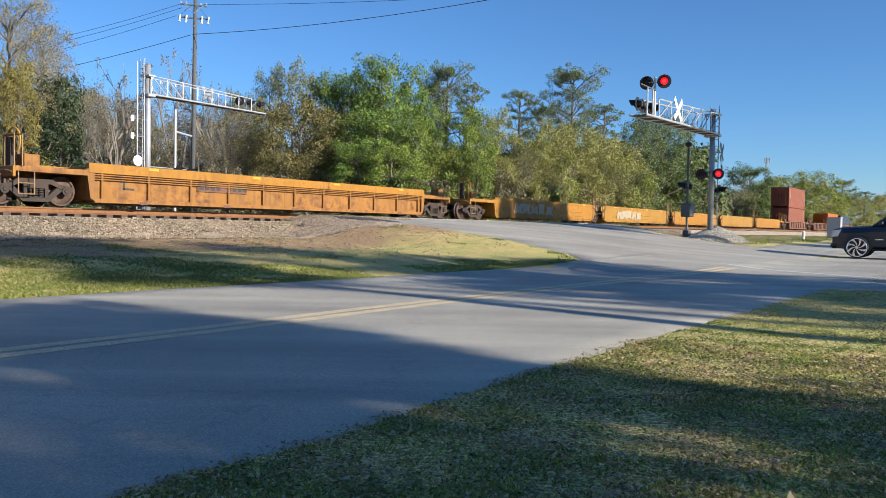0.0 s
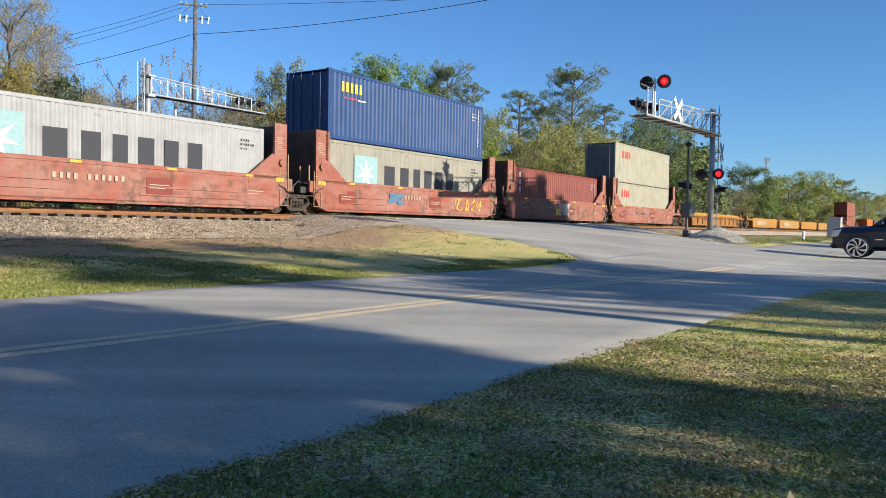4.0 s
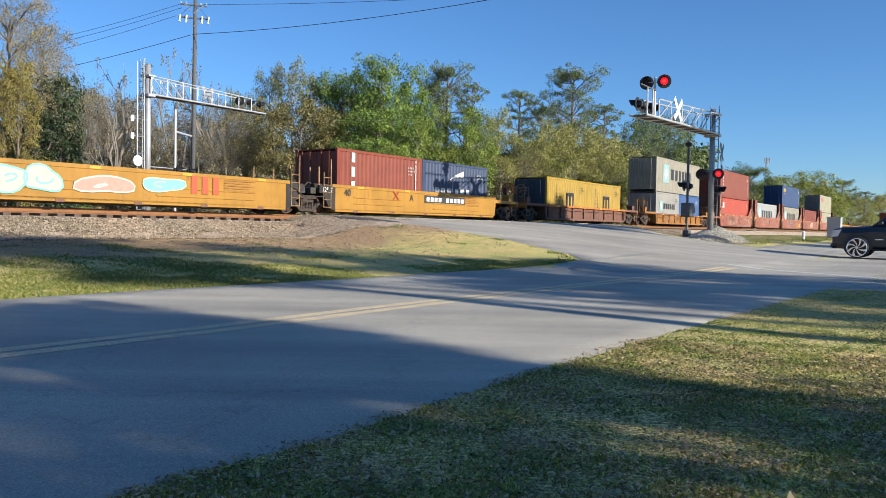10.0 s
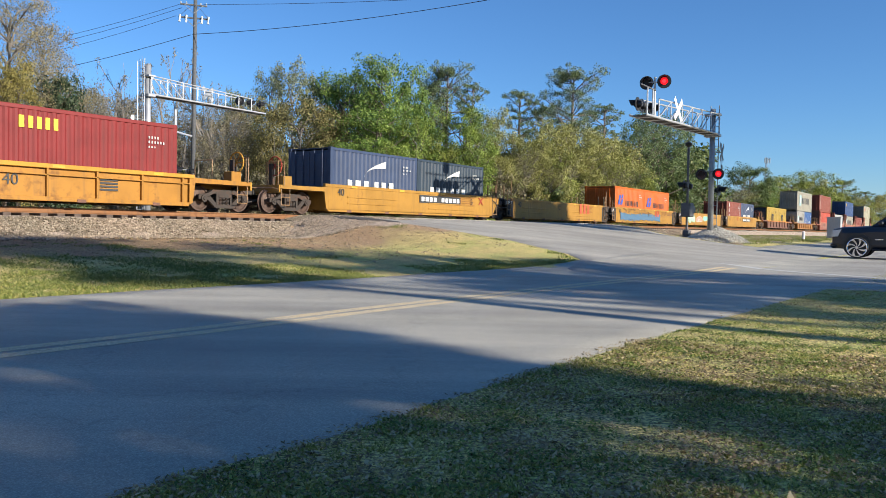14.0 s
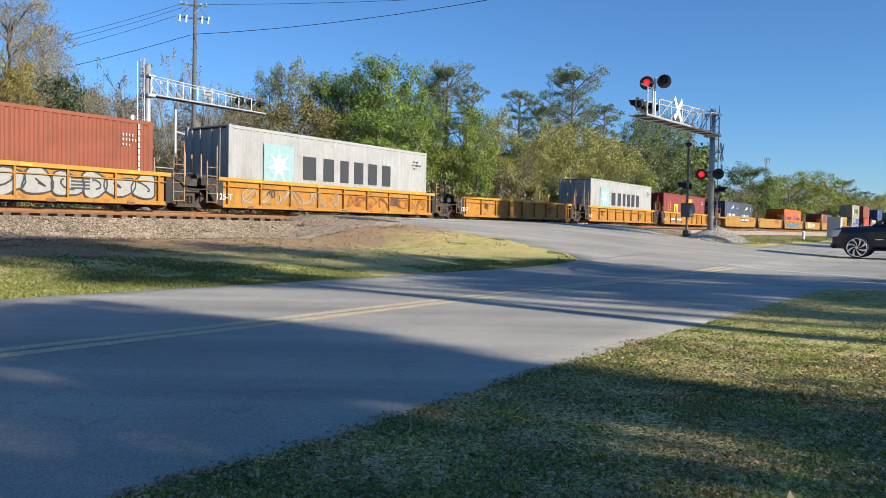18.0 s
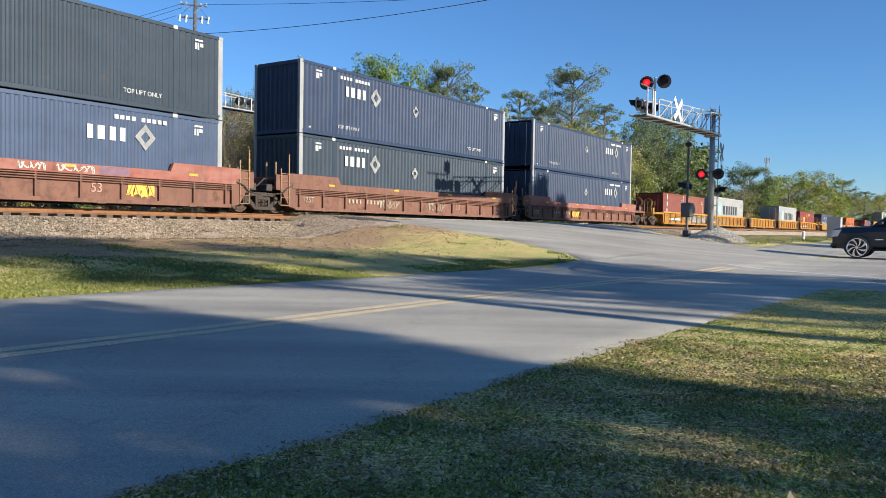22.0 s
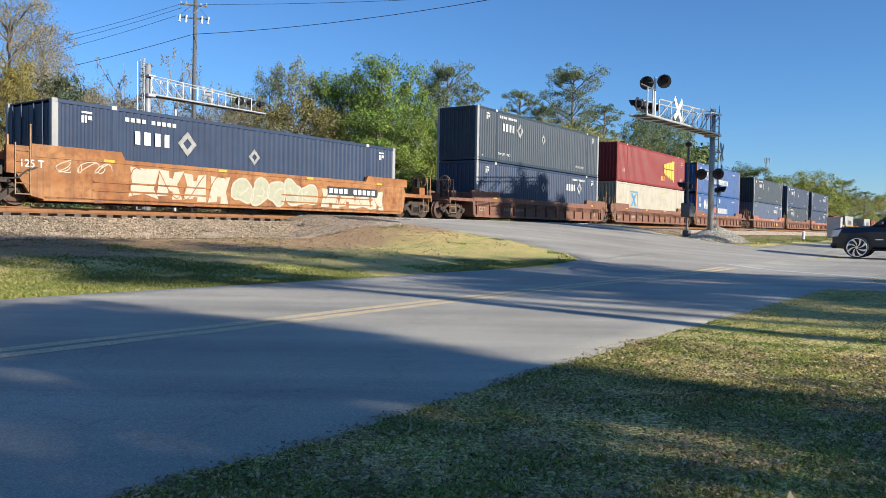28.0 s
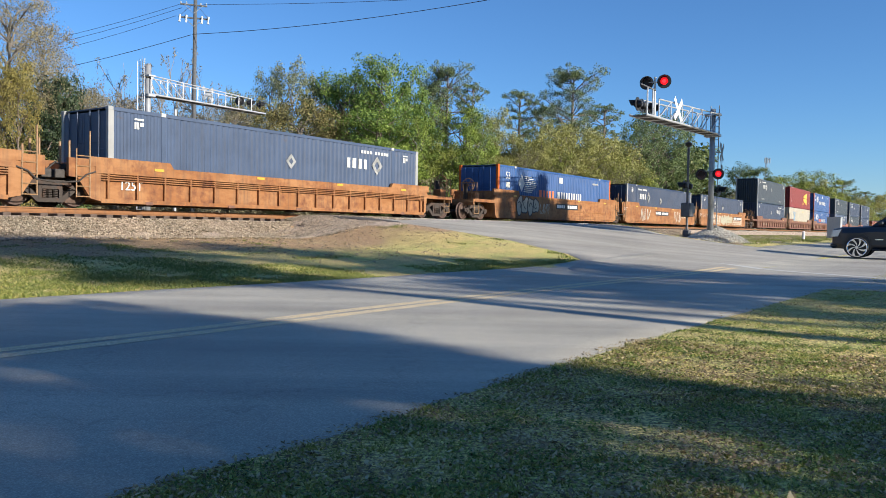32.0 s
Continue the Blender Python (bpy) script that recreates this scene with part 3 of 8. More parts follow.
lamp_head(far_signal, 1.75, -0.1, 2.75, 62, False, lit=False, lens_mat=M_RED_DIM)
lamp_head(far_signal, 2.6, -0.1, 2.75, 62, False, lit=False, lens_mat=M_RED_DIM)
for z_ in (4.35, 5.25):
    part("sign_back", boxes((-0.98, -0.8, -0.01, 0.01, z_ - 0.15, z_ + 0.15), bevel=0.004), M_WHITE, far_signal, "small white sign plate")
part("sign_arm", tubes([((-1.05, 0.0, 4.35), (0.0, 0.0, 4.35), 0.02), ((-1.05, 0.0, 5.25), (0.0, 0.0, 5.25), 0.02)], 6), M_GALV, far_signal)
part("bell", tubes([((-0.6, 0, 3.1), (-0.6, -0.06, 3.1), 0.27), ((-0.6, -0.06, 3.1), (-0.6, -0.12, 3.1), 0.14)], 20), M_WHITE, far_signal, "white round sign back")
part("ladder", tubes([((-0.32, 0, 0.4), (-0.32, 0, 8.2), 0.025), ((-0.62, 0, 0.4), (-0.62, 0, 8.2), 0.025)] + [((-0.62, 0, 0.6 + 0.32 * k), (-0.32, 0, 0.6 + 0.32 * k), 0.014) for k in range(24)], 6), M_GREY, far_signal)
far_gate = empty("gate_post", "thin pale gate post behind the track", "gate post")
far_gate.matrix_basis = snpose(27.6, 36.6, 1.05)
part("post", tubes([((0, 0, 0), (0, 0, 6.3), 0.075)], 12), M_GALV, far_gate)
part("bracket", tubes([((0, 0, 4.95), (1.1, 0, 4.8), 0.05)], 8), M_ALU, far_gate)
part("base", boxes((-0.3, 0.3, -0.3, 0.3, -0.3, 0.1), bevel=0.02), M_GREY, far_gate)


def strip(name, n0, n1, left, right, lift, mat, label, category):
    """A thin layer over the ground between two lines."""
    rows, k, w = [], max(2, round((n1 - n0) / 0.35)), 40
    for j in range(k + 1):
        n = n0 + (n1 - n0) * j / k
        a, b = left(n), right(n)
        for i in range(w + 1):
            s = a + (b - a) * (i / w) ** 1.5
            e = lift if 0 < j < k and 0 < i < w else -0.12
            rows.append(sn(s, n, ground_z(s, n) + e))
    faces = [(j * (w + 1) + i, j * (w + 1) + i + 1, (j + 1) * (w + 1) + i + 1, (j + 1) * (w + 1) + i) for j in range(k) for i in range(w)]
    me = bpy.data.meshes.new(name)
    me.from_pydata(rows, [], faces)
    return tagged(done(new(name, smooth(me)), mat), label, category, kind="structure")


strip("gravel_apron", 16.0, 22.1, lambda n: 15.8 + 1.35 * max(0.0, 20.4 - n) + 0.5 * math.sin(n * 3), lambda n: road_left(n) - 0.1, 0.03, M_BALLAST, "crushed stone apron beside the crossing", "gravel")
strip("asphalt_edge", 16.6, 21.4, lambda n: road_left(n) - 0.15 - 1.0 * math.sin(math.pi * (n - 16.6) / 4.8) ** 0.7 - 0.08 * math.sin(n * 5), lambda n: road_left(n) + 0.02, 0.05, M_ASPHALT_D, "crumbled dark asphalt edge of the crossing", "asphalt")
strip("verge", 11.2, 20.3, lambda n: road_right(n) + 0.75, lambda n: 130.0, 0.035, M_DIRT, "sandy verge with dry straw beside the track", "verge")


# ballast pile round the near mast, and stones on the bed
def stone_cloud(name, places, label, category="gravel", mat=None):
    """Many small angular stones in one mesh."""
    unit = np.array([(1, 0, 0), (-1, 0, 0), (0, 1, 0), (0, -1, 0), (0, 0, 1), (0, 0, -1)], float)
    tri = np.array([(0, 2, 4), (2, 1, 4), (1, 3, 4), (3, 0, 4), (2, 0, 5), (1, 2, 5), (3, 1, 5), (0, 3, 5)])
    p = np.array(places, float)
    k = len(p)
    rng = np.random.default_rng(7)
    v = unit[None] * rng.uniform(0.6, 1.3, (k, 6, 1)) * p[:, 3][:, None, None]
    v = v * np.array([1, 1, 0.7])[None, None]
    ang = rng.uniform(0, 2 * np.pi, (k, 1))
    c, s_ = np.cos(ang), np.sin(ang)
    x, y = v[:, :, 0] * c - v[:, :, 1] * s_, v[:, :, 0] * s_ + v[:, :, 1] * c
    v = np.stack([x, y, v[:, :, 2]], -1) + p[:, None, :3]
    f = (tri[None] + (np.arange(k) * 6)[:, None, None]).reshape(-1, 3)
    me = bpy.data.meshes.new(name)
    me.from_pydata(v.reshape(-1, 3).tolist(), [], f.tolist())
    return tagged(done(new(name, me), mat or M_STONE), label, category, kind="stuff")


rng = np.random.default_rng(3)
rows = []
for i in range(34000):
    s = rng.uniform(-2, 25.5) if i < 28000 else rng.uniform(48, 70)
    k = rng.uniform(-0.2, 0.93) if i % 6 else -1.1 * rng.uniform(0, 1) ** 2
    y = -3.25 + 1.55 * k + (0.25 * noise.noise((s * 0.8, 3, 3)) if k < 0.3 else 0)
    j = 0.05 * noise.noise((s * 0.9, y * 2, 1)) + 0.03 * noise.noise((s * 2.3, y * 2, 7))
    z = (0.5 + 0.6 * k + max(0, j)) if k > 0 else ground_z(s, TRACK_N + y)
    P = sn(s, TRACK_N + y, z + 0.025)
    rows.append((P.x, P.y, P.z, rng.uniform(0.025, 0.065)))
for i in range(11000):
    s, n = rng.uniform(15.5, 24.6), TRACK_N - 1.2 - 5.0 * rng.uniform(0, 1) ** 1.3
    if s > road_left(n) - 0.15 - 1.0 * math.sin(math.pi * min(1, max(0, (n - 16.6) / 4.8))) or s < 15.5 + 1.35 * max(0.0, 20.4 - n):
        continue
    P = sn(s, n, ground_z(s, n) + 0.02)
    rows.append((P.x, P.y, P.z, rng.uniform(0.02, 0.055)))
for i in range(3800):
    s, n = rng.uniform(13, 31), rng.uniform(11.5, 19.5)
    if s < road_left(n) - 0.1 - step(n, 16, 17) and rng.uniform(0, 1) < 0.25 + 0.75 * step(n, 12, 19):
        P = sn(s, n, ground_z(s, n) + 0.012)
        rows.append((P.x, P.y, P.z, rng.uniform(0.015, 0.04)))
for i in range(6000):
    s, n = rng.uniform(46, 100), rng.uniform(13, 20.5)
    if s > road_right(n) + 0.8 and noise.noise((s * 0.3, n * 0.7, 9)) > rng.uniform(-0.5, 0.3):
        P = sn(s, n, ground_z(s, n) + 0.06)
        rows.append((P.x, P.y, P.z, rng.uniform(0.04, 0.09)))
stone_cloud("ballast_stones", rows, "loose crushed stone along the track shoulder")
rows = []
for i in range(5200):
    a, q = rng.uniform(0, 6.283), math.sqrt(rng.uniform(0, 1))
    ds, dn = math.cos(a) * q * 2.7, math.sin(a) * q * 1.7
    P = sn(MAST_S + 0.85 + ds, MAST_N - 0.05 + dn, mast_z - 0.05 + 0.92 * (1 - q) ** 0.8)
    rows.append((P.x, P.y, P.z, rng.uniform(0.03, 0.06)))
stone_cloud("stone_pile", rows, "pile of pale crushed stone round the signal mast", mat=M_STONE_PALE)
bm = bmesh.new()
bmesh.ops.create_cone(bm, segments=20, radius1=1.0, radius2=0.05, depth=0.6, cap_ends=True)
mound = tagged(part("stone_mound", smooth(to_mesh("stone_mound", bm)), M_BALLAST, None, "", snpose(MAST_S + 0.85, MAST_N - 0.05, mast_z + 0.25) @ Matrix.Diagonal((2.45, 1.45, 1.4, 1))), "core of the crushed stone pile", "gravel", kind="stuff")

# signal bungalow beyond the crossing
bung = empty("signal_cabinet", "pale grey metal signal equipment cabinet by the track", "equipment cabinet")
bung.matrix_basis = snpose(92.5, 12.6, 0.5, 0) @ Matrix.Diagonal((0.62, 0.55, 0.95, 1))
part("body", boxes((-1.0, 1.0, -1.2, 1.2, 0.15, 2.25), bevel=0.03), flat("cabinet_paint", (0.36, 0.37, 0.38), 0.5, 0.3, 0.08), bung)
part("roof", boxes((-1.08, 1.08, -1.28, 1.28, 2.25, 2.33), bevel=0.02), M_GALV, bung)
part("door", boxes((-0.4, 0.4, -1.225, -1.2, 0.3, 2.1), bevel=0.008), M_GALV, bung)
part("footing", boxes((-1.0, 1.0, -1.2, 1.2, -0.4, 0.15)), M_GREY, bung)
wp = tagged(part("marker_post", tubes([((0, 0, -0.2), (0, 0, 1.0), 0.16), ((0, 0, 1.0), (0, 0, 1.08), 0.16, 0.05)], 12), M_WHITE, None, "", snpose(77, 13.0, 0.5) @ Matrix.Diagonal((0.8, 0.8, 0.6, 1))), "short white marker post in the grass", "marker post")


# ---------------------------------------------------------------- utility pole and wires
def at_px(x, y, depth):
    """A place at that depth along the view, from a direction in the picture."""
    f = 1393.98
    d = CAM.to_3x3() @ Vector(((x - 784) / f, -(y - 441) / f, -1))
    return EYE + d * depth


def utility_pole(name, x, y_top, depth, arms, r=0.17):
    p = at_px(x, y_top, depth)
    h = p.z - 0.9
    t = empty(name, "weathered wooden utility pole with crossarm and insulators", "utility pole")
    t.matrix_basis = Matrix.Translation((p.x, p.y, 0.9)) @ Matrix.Rotation(radians(20), 4, "Z")
    part("pole", smooth(to_mesh("pole", tubes([((0, 0, -0.4), (0.12, 0, h + 0.9), r, r * 0.72)], 12))), M_WOOD, t)
    for i, (z, half) in enumerate(arms):
        part("crossarm", boxes((-half, half, -0.05, 0.05, z - 0.05, z + 0.05), bevel=0.01), M_WOOD, t)
        for k in (-1, -0.55, 0.55, 1):
            x = half * k * 0.95
            part("insulator", tubes([((x, 0, z + 0.05), (x, 0, z + 0.2), 0.05, 0.03)], 8), M_GREY, t)
            if i == 0:
                part("cutout", tubes([((x, -0.14, z - 0.32), (x + 0.05, -0.2, z + 0.12), 0.055), ((x, -0.14, z - 0.36), (x, -0.14, z - 0.28), 0.075)], 8), M_WHITE, t, "white porcelain fuse cutout")
        part("arm_brace", tubes([((-half * 0.7, -0.06, z), (0, -0.12, z - 0.6), 0.02), ((half * 0.7, -0.06, z), (0, -0.12, z - 0.6), 0.02)], 6), M_GREY, t)
    part("jumper", pipe([(-0.9, 0, arms[0][0] + 0.1), (-0.5, -0.2, arms[0][0] + 0.5), (0, -0.2, arms[1][0]), (0.5, -0.2, arms[0][0] + 0.55), (0.9, 0, arms[0][0] + 0.15)], 0.014, 5), M_WIRE, t)
    return t


pole = utility_pole("utility_pole", 343, -8, 55, [(14.4, 1.0), (15.3, 0.9)])


def wire(points_px, depth0, depth1, sag=0.0, r=0.014):
    a, b = at_px(*points_px[0], depth0), at_px(*points_px[1], depth1)
    pts = [a.lerp(b, i / 14) - Vector((0, 0, sag * 4 * (i / 14) * (1 - i / 14))) for i in range(15)]
    w = part("power_line", pipe(pts, r, 5), M_WIRE)
    return tagged(w, "thin black overhead power line", "power line", "overhead wires")


wire([(-260, 122), (318, 8)], 66, 55, 0.8)
wire([(-260, 128), (322, 14)], 66, 55, 0.9)
wire([(-260, 150), (312, 28)], 66, 55, 0.8)
wire([(-260, 172), (338, 62)], 66, 55, 0.8, 0.02)
wire([(340, 61), (1180, -62)], 55, 40, 0.6, 0.02)
wire([(360, 8), (1180, -30)], 55, 40, 0.3)


# ---------------------------------------------------------------- vegetation
def leaf_mesh(name, centres, sizes, rng, out=None, loose=0.6, slim=0.6):
    """Small leaf clumps as free quads; out: the way in which each one faces, loosely."""
    k = len(centres)
    nrm = rng.normal(size=(k, 3))
    nrm /= np.linalg.norm(nrm, axis=1)[:, None]
    if out is not None:
        nrm = nrm * loose + out
        nrm /= np.linalg.norm(nrm, axis=1)[:, None] + 1e-9
    a = rng.normal(size=(k, 3))
    a -= nrm * (a * nrm).sum(1)[:, None]
    a /= np.linalg.norm(a, axis=1)[:, None]
    b = np.cross(nrm, a)
    a, b = a * sizes[:, None], b * (sizes * slim)[:, None]
    v = np.stack([centres - a, centres - b * 0.9 + a * 0.15, centres + a, centres + b], 1).reshape(-1, 3)
    me = bpy.data.meshes.new(name)
    me.vertices.add(4 * k)
    me.vertices.foreach_set("co", v.astype(np.float32).ravel())
    me.loops.add(4 * k)
    me.loops.foreach_set("vertex_index", np.arange(4 * k, dtype=np.int32))
    me.polygons.add(k)
    me.polygons.foreach_set("loop_start", np.arange(0, 4 * k, 4, dtype=np.int32))
    me.polygons.foreach_set("loop_total", np.full(k, 4, dtype=np.int32))
    me.update(calc_edges=True)
    return me


def limb(bm, a, b, r0, r1, rng, bend=0.12, sides=6):
    a, b = Vector(a), Vector(b)
    mid = a.lerp(b, 0.5) + Vector(rng.normal(size=3) * (b - a).length * bend)
    rm = (r0 + r1) / 2
    tube(bm, a, mid, r0, rm, sides, False)
    tube(bm, mid, b, rm, r1, sides, False)


PROTO = {}


def tree_proto(key, leaf, seed, h=12.0, w=8.0, trunk=0.3, blobs=22, leaves=5200, size=0.1, squash=0.75, sub=9, fine=0.34, slim=0.6, bottom=0.18, top=0.66, mass=0.17, bark=None, label="", category="tree"):
    """A tree h high and w wide: tapered trunk, a limb to every mass of the crown, twigs to the sprays that make up the mass, and many small leaves on each."""
    rng = np.random.default_rng(seed)
    t = empty("tree", label, category)
    bm = bmesh.new()
    base_r = 0.02 * h
    tip = Vector((rng.uniform(-0.3, 0.3), rng.uniform(-0.3, 0.3), h * 0.82))
    fork = Vector((0, 0, h * trunk))
    tube(bm, (0, 0, -0.4), (0, 0, 0.3), base_r * 1.5, base_r, 9)
    tube(bm, (0, 0, 0.3), fork, base_r, base_r * 0.75, 9, False)
    tube(bm, fork, tip, base_r * 0.75, base_r * 0.15, 7, False)
    part("trunk", smooth(to_mesh("trunk", tidy(bm))), bark or M_BARK, t)
    cs = []
    z0, z1 = h * bottom, h
    for i in range(blobs):
        z = z0 + (z1 - z0) * (0.1 + 0.84 * (i + 0.5) / blobs)
        k = (z - z0) / (z1 - z0)
        ring = w / 2 * math.sqrt(max(0.06, 1 - ((k - 0.4) / top) ** 2))
        a = i * 2.4 + rng.uniform(-0.6, 0.6)
        q = ring * rng.uniform(0.25, 1.0) ** 0.6 * 0.92
        r = w * mass * rng.uniform(0.7, 1.25)
        cs.append((Vector((math.cos(a) * q, math.sin(a) * q, min(z, h - r * squash * rng.uniform(0.7, 1.3)))), r))
    bm = bmesh.new()
    per = leaves / (blobs * sub)
    pts, outs = [], []
    for c, r in cs:
        za = max(h * trunk * 0.8, c.z - c.xy.length * 0.8 - 0.4)
        limb(bm, (0, 0, min(za, tip.z)), c, base_r * 0.3, base_r * 0.09, rng)
        for j in range(sub):
            d = rng.normal(size=3)
            d[2] = d[2] * 0.8 + 0.3
            d /= np.linalg.norm(d)
            cc = np.array(c) + d * np.array((1, 1, squash)) * r * rng.uniform(0.25, 1.1)
            rr = r * fine * rng.uniform(0.7, 1.4)
            if j % 2 == 0:
                limb(bm, c, Vector(cc), base_r * 0.07, base_r * 0.025, rng, 0.1, 3)
            m_ = max(4, int(per * (rr / (r * fine)) ** 2 * 0.9))
            e = rng.normal(size=(m_, 3))
            e /= np.linalg.norm(e, axis=1)[:, None]
            outs.append(e * 0.55 + d * 0.55 + np.array((0, 0, 0.25)))
            e = e * (rr * rng.uniform(0, 1, m_) ** 0.42)[:, None]
            e[:, 2] *= 0.7
            pts.append(e + cc - np.array((0, 0, 1)) * (0.25 * (e[:, :2] ** 2).sum(1) / rr)[:, None])
    part("branchwork", tidy(bm), bark or M_BARK, t)
    pts, outs = np.concatenate(pts), np.concatenate(outs)
    part("crown", leaf_mesh("crown", pts, rng.uniform(0.55, 1.35, len(pts)) * size, rng, outs, 0.75, slim), M_LEAF[leaf], t)
    PROTO[key] = (t, h, w)
    return t


def pine_proto(key, seed, h=17.0, w=8.0, bare=0.5, tiers=13, leaves=5200, size=0.13, label="", leaf="pine", per=4, flat_=0.8):
    """A pine: straight trunk, bare below, with limbs that carry flat tufts of needles."""
    rng = np.random.default_rng(seed)
    t = empty("tree", label, "tree")
    bm = bmesh.new()
    tube(bm, (0, 0, -0.4), (0.1, 0, h * 0.55), 0.26, 0.19, 9)
    tube(bm, (0.1, 0, h * 0.55), (0.25, 0.1, h * 0.97), 0.19, 0.05, 8, False)
    part("trunk", smooth(to_mesh("trunk", bm)), M_BARK, t)
    bm, tufts = bmesh.new(), []
    for i in range(tiers):
        k = (i + rng.uniform(0, 0.8)) / tiers
        z = h * (bare + (0.98 - bare) * k)
        reach = w / 2 * (0.3 + 0.7 * math.sin(math.pi * min(1, 0.3 + 0.64 * k))) * rng.uniform(0.7, 1.1)
        for j in range(per):
            a = rng.uniform(0, 6.283)
            q = reach * rng.uniform(0.5, 1.0)
            c = Vector((math.cos(a) * q, math.sin(a) * q, z + q * rng.uniform(-0.1, 0.6)))
            root = Vector((0.1, 0, z - q * 0.15))
            limb(bm, root, c, 0.075, 0.025, rng, 0.07, 5)
            side = Vector((-math.sin(a), math.cos(a), 0.1))
            for f, sd in ((1.0, 0.0), (0.8, 0.22), (0.78, -0.24), (0.55, 0.2), (0.5, -0.2)):
                p = root.lerp(c, f) + side * sd * q + Vector(rng.normal(size=3)) * 0.15 + Vector((0, 0, 0.2))
                if f < 1:
                    limb(bm, root.lerp(c, f - 0.2), p, 0.03, 0.012, rng, 0.05, 3)
                tufts.append((p + Vector((0, 0, rng.uniform(-0.35, 0.35))), w * rng.uniform(0.04, 0.075)))
    part("branchwork", tidy(bm), M_BARK, t)
    pts, outs = [], []
    for c, r in tufts:
        m_ = int(leaves / len(tufts))
        d = rng.normal(size=(m_, 3))
        d /= np.linalg.norm(d, axis=1)[:, None]
        outs.append(d * 0.4 + np.array((0, 0, 0.3)))
        d *= (r * rng.uniform(0.1, 1.0, m_) ** 0.5)[:, None]
        d[:, 2] *= flat_
        pts.append(d + np.array(c))
    pts, outs = np.concatenate(pts), np.concatenate(outs)
    part("crown", leaf_mesh("crown", pts, rng.uniform(0.6, 1.3, len(pts)) * size, rng, outs, 0.9, 0.36), M_LEAF[leaf], t)
    PROTO[key] = (t, h, w)


def bare_proto(key, seed, h=13.0, w=6.0, moss=0, twigs=3, leaves=0, leaf="brush", label="", bark=None, thick=0.018, size=0.1):
    """A leafless tree: forking limbs that thin out, with hanging moss or first buds."""
    rng = np.random.default_rng(seed)
    t = empty("tree", label, "tree")
    bm, tips = bmesh.new(), []

    def grow(a, d, length, r, depth):
        b = a + d * length
        limb(bm, a, b, r, r * 0.62, rng, 0.07, 6 if depth < 2 else 3)
        tips.append((b, depth))
        if depth >= twigs + 1:
            return
        for _ in range(2 if depth < 1 else 3):
            nd = (d + Vector(rng.normal(size=3)) * (0.42 * w / h * 2)).normalized()
            nd.z = abs(nd.z) * 0.8 + 0.12
            grow(a.lerp(b, rng.uniform(0.45, 1.0)), nd.normalized(), length * rng.uniform(0.55, 0.8), r * 0.55, depth + 1)

    grow(Vector((0, 0, -0.4)), Vector((rng.uniform(-0.06, 0.06), 0, 1)).normalized(), h * 0.45, thick * h, 0)
    zmax = max(b.z for b, _ in tips)
    part("branchwork", tidy(bm), bark or M_BARE, t)
    if moss or leaves:
        pts = []
        if moss:
            pick = [tips[int(i)][0] for i in rng.integers(0, len(tips), moss)]
            for c in pick:
                k = 26
                d = rng.normal(size=(k, 3)) * 0.13
                d[:, 2] = -abs(rng.normal(size=k)) * 0.5
                pts.append(d + np.array(c))
        if leaves:
            ends = np.array([b for b, dd in tips if dd >= 2])
            c = ends[rng.integers(0, len(ends), leaves)]
            pts.append(c + rng.normal(size=(leaves, 3)) * np.array([0.3, 0.3, 0.25]))
        pts = np.concatenate(pts)
        part("crown", leaf_mesh("crown", pts, rng.uniform(0.5, 1.3, len(pts)) * (0.085 if moss else size), rng, None, 1.0, 0.5), M_MOSS if moss else M_LEAF[leaf], t)
    PROTO[key] = (t, zmax, w)


tree_proto("bright", "bright", 11, 14, 9, 0.2, 40, 22000, 0.105, 0.8, 9, 0.52, bottom=0.02, label="broad bright green leafy tree behind the track")
tree_proto("fresh", "fresh", 27, 10, 6, 0.2, 28, 13000, 0.085, 0.85, 9, 0.52, bottom=0.0, label="yellow-green leafy tree behind the track")
tree_proto("oak", "oak", 12, 13, 8, 0.2, 28, 13000, 0.12, 0.8, 9, 0.52, bottom=0.05, label="green leafy tree behind the track")
tree_proto("olive", "olive", 13, 10, 8, 0.16, 32, 17000, 0.09, 0.9, 9, 0.52, bottom=0.0, bark=M_BARE, label="dull olive green rounded tree behind the track")
tree_proto("spring", "spring", 14, 9, 6, 0.2, 24, 12000, 0.08, 1.0, 9, 0.52, bottom=0.0, label="yellow-green tree in spring leaf behind the track")
tree_proto("khaki", "khaki", 28, 9, 6.5, 0.2, 26, 14000, 0.075, 1.0, 10, 0.52, bottom=0.0, bark=M_BARE, label="khaki green thin-leaved tree behind the track")
tree_proto("haze", "haze", 15, 14, 8, 0.3, 26, 11000, 0.1, 0.9, 11, 0.46, bottom=0.1, bark=M_BARE, label="pale grey-green tree in first leaf")
tree_proto("yellow", "yellow", 16, 11, 6, 0.2, 28, 14000, 0.075, 0.8, 10, 0.52, bottom=0.0, label="golden green tree in young leaf")
tree_proto("dark", "dark", 17, 9, 5, 0.1, 26, 8000, 0.105, 1.0, 9, 0.5, bottom=0.0, label="dense dark evergreen broadleaf tree")
tree_proto("cedar", "cedar", 29, 12, 7.5, 0.06, 44, 20000, 0.08, 1.2, 9, 0.5, bottom=0.0, top=0.7, mass=0.15, label="dense dark green conifer behind the crossing")
tree_proto("shrub", "spring", 18, 4.2, 5.0, 0.08, 14, 2600, 0.12, 0.8, 8, 0.52, bottom=0.0, label="bushy yellow-green undergrowth shrub", category="shrub")
